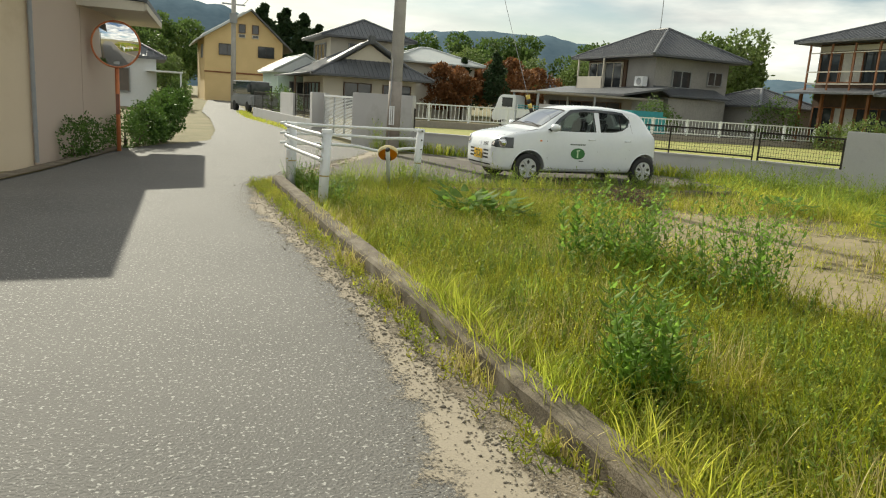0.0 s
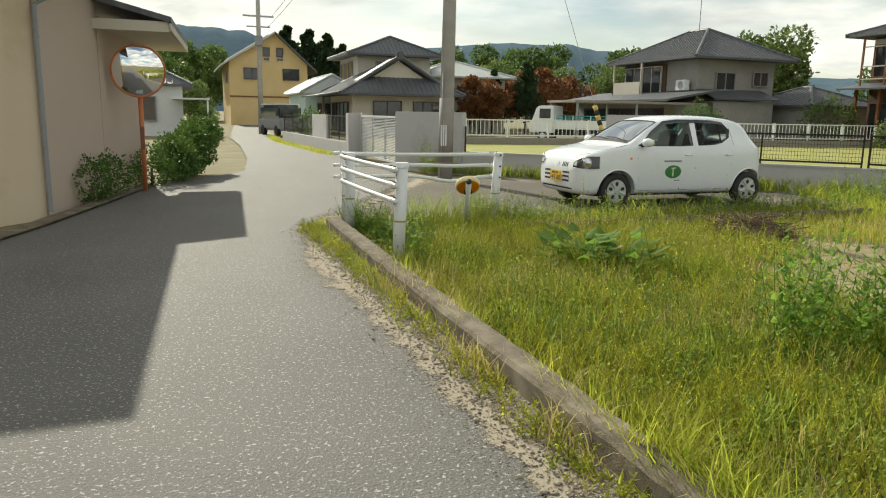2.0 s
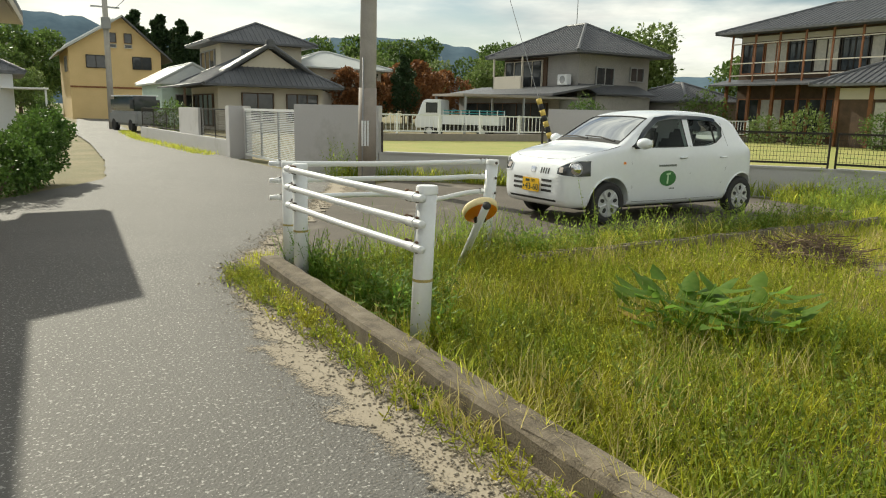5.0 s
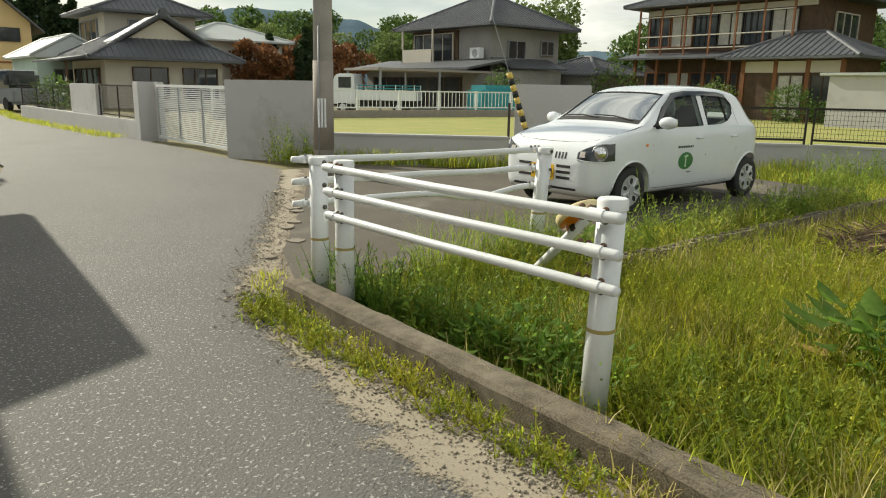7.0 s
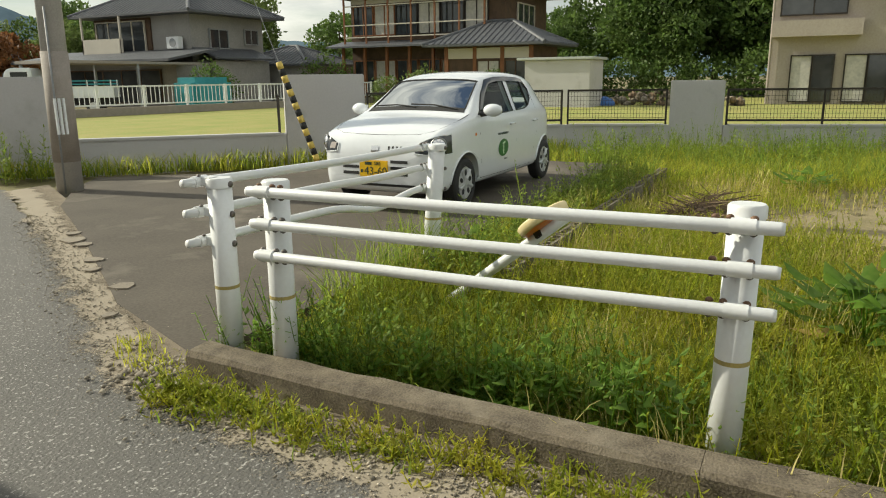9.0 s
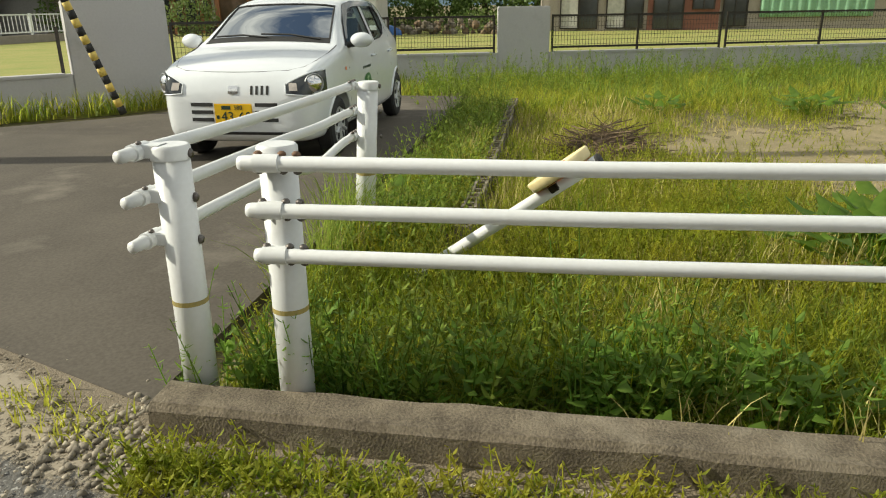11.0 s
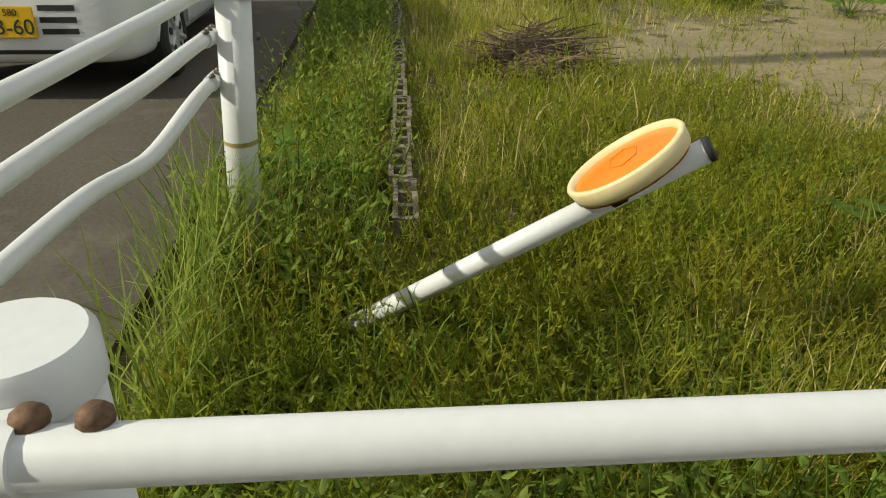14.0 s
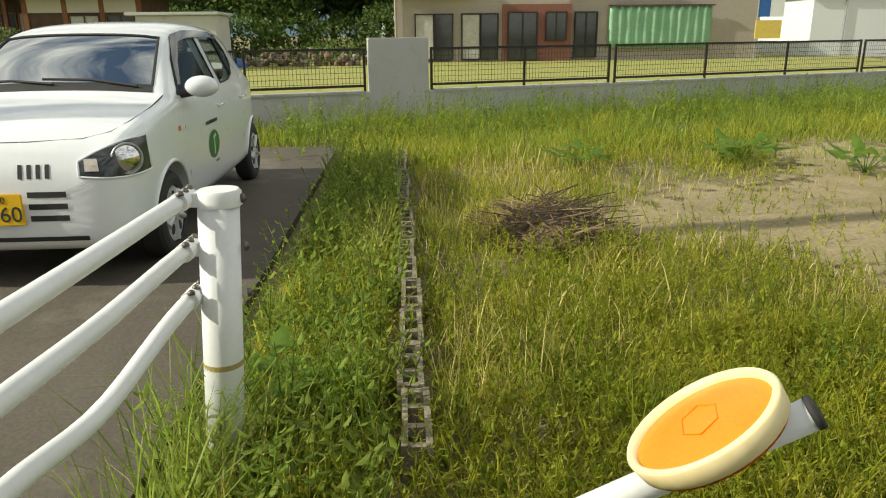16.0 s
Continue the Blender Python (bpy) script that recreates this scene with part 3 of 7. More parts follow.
rail2 = thing("guard_rail", (0, 0, 0), "white pipe guard rail with bent lowest pipe beside the drive", "guard rail")
pA = post(rail2, 2.61, 12.6, -0.05, 0.905)
pD = post(rail2, 4.505, 12.52, -0.05, 0.902, (0.03, -0.056))
for i, z in enumerate(RZ):
    a, b = Vector((2.475, 12.69, z + 0.012)), Vector((4.52, 12.555, z + 0.005))
    pts = []
    sag = (0.0, 0.01, 0.068)[i]
    for k in range(25):
        t = k / 24
        q = a.lerp(b, t)
        hump = math.exp(-((t - 0.73) / 0.14) ** 2)
        q.z -= sag * hump + (0.012 * math.sin(t * math.pi) if i == 0 else 0)
        q.y += 0.02 * hump * (i == 2)
        pts.append(q)
    bm = bmesh.new()
    tube(bm, pts, [0.019] + [0.0225] * 23 + [0.019], 18)
    p = part("rail_pipe", bm, "white", rail2, smooth=True)
    bolt(pA, (2.617, 12.5435, z + 0.0), (0.12, -1, 0), 0.016, 0.014)
    bolt(pD, (4.535, 12.404 + 0.02 * (0.876 - z), z + 0.0), (0.1, -1, 0), 0.014, 0.013)
    bm = bmesh.new()
    tube(bm, [(2.535, 12.684, z + 0.012), (2.61, 12.68, z + 0.012)], 0.0265, 18)
    box(bm, 2.56, 12.61, z - 0.008, 2.62, 12.675, z + 0.032, 0.003)
    br = part("bracket", bm, "white", p)
    bolt(br, (2.56, 12.672, z + 0.036), (0, 0, 1), 0.01, 0.01)
    bm = bmesh.new()
    tube(bm, [(4.46, 12.555, z + 0.004), (4.55, 12.55, z + 0.004)], 0.0265, 18)
    box(bm, 4.5, 12.49, z - 0.018, 4.56, 12.55, z + 0.02, 0.003)
    br = part("bracket", bm, "white", p)
    for dx in (0.0, 0.04, -0.045):
        bolt(br, (4.5 + dx, 12.545, z + 0.026), (0, 0.1, 1), 0.011, 0.013)

# ---- boundary wall behind the drive ----
WALLPTS = [(5.98, 21.95), (7.1, 20.15), (9.5, 17.8), (10.45, 16.9), (12.9, 14.2), (13.48, 12.46), (13.62, 11.58), (14.6, 8.5), (16.6, 3.0), (19.0, -4.0), (21, -12)]
HIGH = {0: 1.42, 2: 1.42, 5: 1.26}
bwall = thing("wall_back", (0, 0, 0), "painted grey-white low boundary wall with tall piers", "wall", kind="structure")
for i, (a, b) in enumerate(zip(WALLPTS, WALLPTS[1:])):
    h = HIGH.get(i, 0.5)
    bm = bmesh.new()
    ribbon_wall(bm, a, b, 0.17 if h > 1 else 0.14, -0.3, h, 0.012)
    part("wall_panel", bm, "wall", bwall)
    if h < 1:
        bm = bmesh.new()
        d = (Vector(b) - Vector(a)).normalized() * 0.09
        ribbon_wall(bm, (a[0] + d.x, a[1] + d.y), (b[0] - d.x, b[1] - d.y), 0.18, h - 0.03, h + 0.012, 0.006)
        part("coping", bm, "wall", bwall)


def mesh_fence(a, b, z0, z1, label, every=2.0, wires=True):
    a, b = Vector((*a, 0)), Vector((*b, 0))
    d = b - a
    L = d.length
    f = thing("mesh_fence", a, label, "fence", "fence panels on the low wall", rz=math.degrees(math.atan2(d.y, d.x)))
    n = max(1, round(L / every))
    for k in range(n + 1):
        x = 0.06 + (L - 0.12) * k / n
        part("fence_post", boxbm(x - 0.016, -0.016, z0 - 0.02, x + 0.016, 0.016, z1 + 0.02), "darkmetal", f)
    for z in (z0 + 0.06, z1):
        bm = bmesh.new()
        box(bm, 0.05, -0.014, z - 0.018, L - 0.05, 0.014, z + 0.018)
        part("fence_rail", bm, "darkmetal", f)
    if wires:
        v, fc = [], []
        def wire(p, q, r=0.0022):
            i = len(v)
            for e in (p, q):
                for oy, oz in ((-r, -r), (r, -r), (0, r * 1.4)):
                    v.append((e[0] + (oz if p[2] != q[2] else 0), e[1] + oy, e[2] + (oz if p[2] == q[2] else 0)))
            for k in range(3):
                fc.append((i + k, i + (k + 1) % 3, i + 3 + (k + 1) % 3, i + 3 + k))
        x = 0.06
        while x < L - 0.05:
            wire((x, 0, z0 + 0.06), (x, 0, z1))
            x += 0.055
        z = z0 + 0.1
        while z < z1:
            wire((0.06, 0, z), (L - 0.06, 0, z))
            z += 0.075
        soup("wire_mesh", v, fc, "darkmetal", f, kind="stuff")
    return f


for i in (3, 4, 6, 7, 8):
    mesh_fence(WALLPTS[i], WALLPTS[i + 1], 0.52, 1.1, "dark brown aluminium mesh fence on the low wall")
for p, q in (((7.12, 20.1), (7.14, 20.06)), ((9.44, 17.88), (9.4, 17.9))):
    st = thing("fence_stub", (*p, 0), "single dark fence post standing on the low wall", "fence post")
    part("fence_post", boxbm(-0.016, -0.016, 0.49, 0.016, 0.016, 1.1), "darkmetal", st)

# gate side: pier, gate, low wall along the lane
gwall = thing("wall_lane", (0, 0, 0), "grey rendered low wall along the lane with piers", "wall", kind="structure")
part("pier", boxbm(5.75, 26.6, -0.2, 6.15, 27.0, 1.36, bevel=0.015), "wall", gwall)
part("pier", boxbm(6.12, 26.35, -0.2, 6.28, 26.55, 1.36, bevel=0.015), "wall", gwall)
bm = bmesh.new()
ribbon_wall(bm, (5.95, 27.0), (5.55, 40), 0.16, -0.3, 0.42, 0.015)
part("wall_panel", bm, "wall", gwall)
bm = bmesh.new()
ribbon_wall(bm, (5.9, 30.6), (5.86, 33.4), 0.17, 0.42, 1.28, 0.015)
part("wall_panel", bm, "wall", gwall)
mesh_fence((5.93, 27.1), (5.9, 30.6), 0.42, 1.25, "dark brown mesh fence on the lane wall")
mesh_fence((5.85, 33.4), (5.55, 40), 0.42, 1.2, "dark brown mesh fence on the lane wall")
gate = thing("slat_gate", (6.12, 22.2, 0), "grey aluminium sliding gate with thin level slats", "gate")
for y in (0.02, 1.35, 2.7, 4.05):
    part("gate_stile", boxbm(-0.025, y, 0.06, 0.025, y + 0.05, 1.27), "metal", gate)
for z in (0.06, 1.24):
    part("gate_rail", boxbm(-0.03, 0.0, z, 0.03, 4.12, z + 0.06), "white", gate)
for k in range(26):
    part("slat", boxbm(-0.012, 0.03, 0.15 + k * 0.042, 0.012, 4.08, 0.172 + k * 0.042), "white", gate)

# ---- parked car ----
from mathutils.bvhtree import BVHTree

CAR = (6.26, 14.07, 0.012)
car = thing("small_hatchback", CAR, "white compact hatchback parked on the concrete apron", "car")
PX = [0.0, 0.03, 0.09, 0.2, 0.4, 0.62, 0.8, 0.98, 1.2, 1.42, 1.7, 2.1, 2.5, 2.85, 3.08, 3.2, 3.3, 3.37, 3.395]
ZT = [0.56, 0.68, 0.79, 0.845, 0.895, 0.935, 0.965, 1.085, 1.25, 1.395, 1.455, 1.475, 1.468, 1.435, 1.375, 1.18, 0.98, 0.86, 0.7]
ZB = [0.3, 0.24, 0.2, 0.19, 0.19, 0.19, 0.19, 0.19, 0.19, 0.19, 0.19, 0.19, 0.19, 0.2, 0.21, 0.22, 0.23, 0.27, 0.36]
ZT = [z if z < 0.95 else 0.95 + (z - 0.95) * 0.87 for z in ZT]
WW = [0.5, 0.595, 0.655, 0.7, 0.725, 0.735, 0.737, 0.737, 0.737, 0.737, 0.737, 0.737, 0.737, 0.732, 0.722, 0.71, 0.69, 0.65, 0.58]
WR = [0.46, 0.54, 0.59, 0.62, 0.64, 0.65, 0.65, 0.63, 0.6, 0.565, 0.55, 0.545, 0.54, 0.53, 0.52, 0.54, 0.58, 0.58, 0.52]


def car_ring(x, inset=0.0):
    zt, zb, w, wr = (float(np.interp(x, PX, a)) for a in (ZT, ZB, WW, WR))
    zt, zb, w, wr = zt - inset, zb + inset * 3.0, w - inset * 1.25, wr - inset
    zs = min(0.9, zt - 0.07)
    up = [(w * 0.975, zs + 0.015)]
    if zt - zs > 0.2:
        up += [(w * 0.96 + (wr - w * 0.96) * f, zs + 0.02 + (zt - 0.075 - zs - 0.02) * f) for f in (0.35, 0.7, 1.0)]
    else:
        up += [(w * 0.965 + (wr - w * 0.965) * f, zs + 0.02 + (zt - 0.02 - zs - 0.02) * f) for f in (0.3, 0.6, 0.85)]
    half = [(w * 0.5, zb), (w * 0.86, zb + 0.005), (w * 0.965, zb + 0.05), (w * 0.985, zb + (zs - zb) * 0.3), (w, zb + (zs - zb) * 0.55), (w * 0.99, zb + (zs - zb) * 0.85)]
    half += up + [(wr * 0.9, zt - 0.022), (wr * 0.55, zt - 0.003), (wr * 0.2, zt + 0.004)]
    return half


def car_loft(xs, inset=0.0):
    bm = bmesh.new()
    rings = []
    for x in xs:
        h = car_ring(x, inset)
        pts = [(-y, z) for y, z in h] + [(y, z) for y, z in h[::-1]]
        rings.append([bm.verts.new((x, y, z)) for y, z in pts])
    n = len(rings[0])
    for a, b in zip(rings, rings[1:]):
        for k in range(n):
            bm.faces.new((a[k], a[(k + 1) % n], b[(k + 1) % n], b[k]))
    bm.faces.new(rings[0][::-1])
    bm.faces.new(rings[-1])
    bmesh.ops.recalc_face_normals(bm, faces=bm.faces)
    return bm


def scratch(bm, name="scratch"):
    me = bpy.data.meshes.new(name)
    bm.to_mesh(me)
    bm.free()
    return new(name, me)


def solid_of(ob):
    return bpy.data.meshes.new_from_object(ob.evaluated_get(bpy.context.evaluated_depsgraph_get()))


hull = scratch(car_loft(PX))
sub = hull.modifiers.new("round", "SUBSURF")
sub.levels = sub.render_levels = 2
hull_me = solid_of(hull)
hb = bmesh.new()
hb.from_mesh(hull_me)
hull_tree = BVHTree.FromBMesh(hb)
hb.free()

cut = bmesh.new()
for ax in (0.64, 3.1):
    for s in (-1, 1):
        rod(cut, (ax, s * 0.5, 0.262), (ax, s * 0.9, 0.262), 0.315, seg=40)
wells = scratch(cut)
cav = scratch(car_loft([1.0, 1.2, 1.42, 1.7, 2.1, 2.5, 2.85, 3.06, 3.16], 0.045))
def low(pts):
    return [(x, z if z < 0.95 else 0.95 + (z - 0.95) * 0.87) for x, z in pts]


SIDE_FRONT = tuple(map(low, ([(0.99, 0.945), (1.2, 0.94), (1.5, 0.94), (1.75, 0.94), (1.98, 0.945)], [(1.06, 0.98), (1.26, 1.18), (1.5, 1.345), (1.75, 1.375), (1.98, 1.38)])))
SIDE_REAR = tuple(map(low, ([(2.09, 0.95), (2.25, 0.955), (2.4, 0.965), (2.55, 1.0), (2.7, 1.09)], [(2.09, 1.38), (2.25, 1.378), (2.45, 1.37), (2.62, 1.345), (2.74, 1.22)])))
cutters = [cav, wells]
for lo, hi in (SIDE_FRONT, SIDE_REAR):
    wbm = bmesh.new()
    pts = lo + hi[::-1]
    a = [wbm.verts.new((x, -1, z)) for x, z in pts]
    b = [wbm.verts.new((x, 1, z)) for x, z in pts]
    wbm.faces.new(a)
    wbm.faces.new(b[::-1])
    for i in range(len(pts)):
        wbm.faces.new((a[i], a[(i + 1) % len(pts)], b[(i + 1) % len(pts)], b[i]))
    bmesh.ops.recalc_face_normals(wbm, faces=wbm.faces)
    cutters.append(scratch(wbm))


def slant(bm, p0, p1, y0, y1, depth):
    p0, p1 = Vector((p0[0], 0, p0[1])), Vector((p1[0], 0, p1[1]))
    n = Vector((0, 1, 0)).cross(p1 - p0).normalized() * depth
    c = [Vector((p0.x, -y0, p0.z)), Vector((p0.x, y0, p0.z)), Vector((p1.x, y1, p1.z)), Vector((p1.x, -y1, p1.z))]
    a = [bm.verts.new(v + n) for v in c]
    b = [bm.verts.new(v - n) for v in c]
    bm.faces.new(a)
    bm.faces.new(b[::-1])
    for i in range(4):
        bm.faces.new((a[i], a[(i + 1) % 4], b[(i + 1) % 4], b[i]))
for spec in (((0.9, 1.02), (1.4, 1.318), 0.575, 0.49, 0.16), ((3.24, 1.06), (3.1, 1.285), 0.5, 0.45, 0.12)):
    wbm = bmesh.new()
    slant(wbm, *spec)
    bmesh.ops.recalc_face_normals(wbm, faces=wbm.faces)
    cutters.append(scratch(wbm))
body_me = hull_me
for tool in cutters:
    step = new("scratch", body_me)
    md = step.modifiers.new("cut", "BOOLEAN")
    md.operation, md.object, md.solver = "DIFFERENCE", tool, "EXACT"
    body_me = solid_of(step)
    bpy.data.objects.remove(step)
for o in (hull, *cutters):
    bpy.data.objects.remove(o)
body_me.materials.clear()
body_me.materials.append(M["whitecar"])
body_me.shade_smooth()
body_me.set_sharp_from_angle(angle=radians(32))
body = new("body", body_me)
body.parent = car


def on_hull(origin, way, lift):
    p, nrm, _, _ = hull_tree.ray_cast(Vector(origin), Vector(way).normalized())
    if p is None:
        p, nrm, _, _ = hull_tree.find_nearest(Vector(origin))
    return p + nrm * lift


def patch(rows, flip=False):
    """A sheet from rows of points."""
    bm = bmesh.new()
    vs = [[bm.verts.new(p) for p in r] for r in rows]
    for a, b in zip(vs, vs[1:]):
        for i in range(len(a) - 1):
            q = (a[i], a[i + 1], b[i + 1], b[i])
            bm.faces.new(q[::-1] if flip else q)
    return bm


def side_patch(lo, hi, s, lift, rows=4):
    out = []
    for j in range(rows + 1):
        f = j / rows
        out.append([on_hull((a[0] + (b[0] - a[0]) * f, s * 2, a[1] + (b[1] - a[1]) * f), (0, -s, 0), lift) for a, b in zip(lo, hi)])
    return patch(out, s > 0)


def edge_strip(lo, hi, s, r=0.007, close=True):
    pts = [on_hull((x, s * 2, z), (0, -s, 0), 0.001) for x, z in lo + hi[::-1] + [lo[0]]]
    return tube(bmesh.new(), pts, r, 6)


for s in (-1, 1):
    for lo, hi in (SIDE_FRONT, SIDE_REAR):
        g = part("side_window", side_patch(lo, hi, s, -0.006), "carglass", body, "tinted side window", True)
        g.visible_shadow = False
        part("window_seal", edge_strip(lo, hi, s), "black", g)
    part("rear_quarter_bar", tube(bmesh.new(), [on_hull((2.53, s * 2, 0.99), (0, -s, 0), 0.0), on_hull((2.53, s * 2, 1.3), (0, -s, 0), 0.0)], 0.012, 6), "black", body)
    visor = [(1.08, 1.0), (1.27, 1.19), (1.5, 1.35), (1.75, 1.385), (2.1, 1.39), (2.45, 1.378), (2.62, 1.35)]
    lowv = [(1.14, 1.0), (1.32, 1.16), (1.53, 1.3), (1.76, 1.33), (2.1, 1.335), (2.45, 1.325), (2.64, 1.3)]
    part("door_visor", side_patch(low(lowv), low(visor), s, 0.014, 2), "winglass", body, "smoked rain visor", True)
    # door shut lines, handles, repeater
    for line in ([(0.985, 0.93), (0.975, 0.75), (1.0, 0.45), (1.03, 0.27)], [(2.03, 1.32), (2.035, 0.94), (2.035, 0.6), (2.03, 0.27)], [(2.74, 1.25), (2.78, 0.95), (2.74, 0.66), (2.66, 0.45)], [(1.03, 0.265), (1.6, 0.262), (2.03, 0.265), (2.6, 0.27)]):
        part("shut_line", tube(bmesh.new(), [on_hull((x, s * 2, z), (0, -s, 0), -0.0015) for x, z in line], 0.0032, 6), "black", body)
    for hx in (1.82, 2.6):
        part("door_handle", tube(bmesh.new(), [on_hull((hx, s * 2, 0.8), (0, -s, 0), 0.005), on_hull((hx + 0.03, s * 2, 0.802), (0, -s, 0), 0.024), on_hull((hx + 0.11, s * 2, 0.804), (0, -s, 0), 0.024), on_hull((hx + 0.14, s * 2, 0.804), (0, -s, 0), 0.005)], 0.011, 8), "whitecar", body, smooth=True)
    part("turn_repeater", side_patch([(0.83, 0.735), (0.87, 0.735)], [(0.83, 0.765), (0.87, 0.765)], s, 0.006, 1), "orange", body)
    # wheel arch lips
    for ax in (0.64, 3.1):
        pts = [on_hull((ax + 0.322 * math.cos(a), s * 2, 0.262 + 0.322 * math.sin(a)), (0, -s, 0), 0.002) for a in [math.pi * (0.02 + 0.96 * k / 24) for k in range(25)] if 0.03 < ax + 0.322 * math.cos(a) < 3.385]
        part("arch_lip", tube(bmesh.new(), pts, 0.012, 8), "whitecar", body, smooth=True)
    # mirror
    mb = bmesh.new()
    bmesh.ops.create_uvsphere(mb, u_segments=20, v_segments=12, radius=1.0)
    bmesh.ops.transform(mb, matrix=pose(1.05, s * 0.84, 0.99, 0, 0, -10 * s) @ Matrix.Diagonal((0.07, 0.105, 0.068, 1)), verts=mb.verts)
    mr = part("door_mirror", mb, "whitecar", body, smooth=True)
    part("mirror_arm", tube(bmesh.new(), [(1.05, s * 0.7, 0.945), (1.05, s * 0.78, 0.96)], 0.03, 10), "black", mr)
    part("mirror_glass", boxbm(1.105, s * 0.84 - 0.075, 0.945, 1.122, s * 0.84 + 0.075, 1.035, bevel=0.006), "mirror", mr)


def slant_patch(p0, p1, y0, y1, lift, n=10, rows=6):
    p0, p1 = Vector((p0[0], 0, p0[1])), Vector((p1[0], 0, p1[1]))
    nv = Vector((0, 1, 0)).cross(p1 - p0).normalized()
    if nv.z < 0:
        nv = -nv
    out = []
    for j in range(rows + 1):
        q, yy = p0.lerp(p1, j / rows), y0 + (y1 - y0) * j / rows
        out.append([on_hull(Vector((q.x, -yy + 2 * yy * i / n, q.z)) + nv, -nv, lift) for i in range(n + 1)])
    return out


ws = slant_patch((0.9, 1.02), (1.4, 1.318), 0.577, 0.492, -0.004)
wsp = part("windscreen", patch(ws), "carglass", body, "raked clear windscreen", True)
wsp.visible_shadow = False
loop = ws[0] + [r[-1] for r in ws[1:]] + ws[-1][::-1][1:] + [r[0] for r in ws[::-1][1:]]
part("windscreen_seal", tube(bmesh.new(), loop, 0.011, 6), "black", wsp)
part("cowl", patch(slant_patch((0.83, 0.985), (0.905, 1.035), 0.6, 0.58, 0.003, 10, 2)), "black", body, "black plastic cowl", True)
for y0, y1 in ((-0.5, 0.08), (0.0, 0.52)):
    part("wiper", tube(bmesh.new(), [Vector(on_hull((0.88, y0, 3), (0, 0, -1), 0.012)), Vector(on_hull((0.92, (y0 + y1) / 2, 3), (0, 0, -1), 0.014)), Vector(on_hull((0.93, y1, 3), (0, 0, -1), 0.012))], 0.009, 6), "black", body)
rw = part("rear_window", patch(slant_patch((3.24, 1.06), (3.1, 1.285), 0.502, 0.452, -0.004)), "carglass", body, smooth=True)
rw.visible_shadow = False

# bonnet edge line and face
hood = [on_hull((x, y, 3), (0, 0, -1), -0.001) for x, y in [(0.83, -0.66), (0.6, -0.655), (0.35, -0.625), (0.2, -0.57), (0.13, -0.45), (0.1, -0.2), (0.095, 0), (0.1, 0.2), (0.13, 0.45), (0.2, 0.57), (0.35, 0.625), (0.6, 0.655), (0.83, 0.66)]]
part("bonnet_line", tube(bmesh.new(), hood, 0.0038, 6), "black", body)


def face_patch(y0, y1, z0, z1, lift, n=4, rows=2, skew=0.0):
    return patch([[on_hull((-1, y0 + (y1 - y0) * i / n + skew * j / rows, z0 + (z1 - z0) * j / rows), (1, 0, 0), lift) for i in range(n + 1)] for j in range(rows + 1)], True)


for k in range(4):
    part("grille_slot", face_patch(-0.17 - 0.045 * k, -0.148 - 0.045 * k, 0.605, 0.675, 0.003, 1, 2), "black", body)
part("badge", face_patch(-0.04, 0.045, 0.61, 0.675, 0.006, 3, 3), "chrome", body, "small chrome badge")
for j in range(3):
    for y0, y1 in ((-0.38, -0.185), (0.185, 0.38)):
        part("intake_slot", face_patch(y0, y1, 0.385 + 0.062 * j, 0.415 + 0.062 * j, 0.003, 3, 1), "black", body)
part("lower_intake", face_patch(-0.46, 0.46, 0.275, 0.3, 0.003, 8, 1), "black", body)
px = on_hull((-1, 0, 0.45), (1, 0, 0), 0).x
plate = part("number_plate", boxbm(px - 0.022, -0.165, 0.37, px - 0.012, 0.165, 0.535, bevel=0.004), "plate", body, "yellow plate with black numerals")


def letters(body_text, size, at, rot, material, parent, name="lettering"):
    cu = bpy.data.curves.new("text", "FONT")
    cu.body, cu.size, cu.extrude, cu.align_x, cu.align_y = body_text, size, 0.0008, "CENTER", "CENTER"
    tmp = new("text", cu)
    me = solid_of(tmp)
    bpy.data.objects.remove(tmp)
    me.materials.clear()
    me.materials.append(M[material])
    ob = new(name, me)
    ob.parent = parent
    ob.matrix_basis = Matrix.Translation(at) @ rot
    return ob


FRONT_ROT = Matrix(((0, 0, -1, 0), (-1, 0, 0, 0), (0, 1, 0, 0), (0, 0, 0, 1)))
letters("43-60", 0.115, (px - 0.0235, -0.025, 0.425), FRONT_ROT, "ink", plate)
letters("580", 0.05, (px - 0.0235, -0.045, 0.503), FRONT_ROT, "ink", plate)
part("small_mark", boxbm(px - 0.0238, 0.02, 0.488, px - 0.0226, 0.1, 0.518), "ink", plate)
part("small_mark", boxbm(px - 0.0238, 0.125, 0.41, px - 0.0226, 0.15, 0.44), "ink", plate)


# headlamps round the front corners
def lamp_point(a, z, s, lift):
    c, d = Vector((0.45, s * 0.33, z)), Vector((-math.cos(a), s * math.sin(a), 0))
    return on_hull(c + d * 1.5, -d, lift)


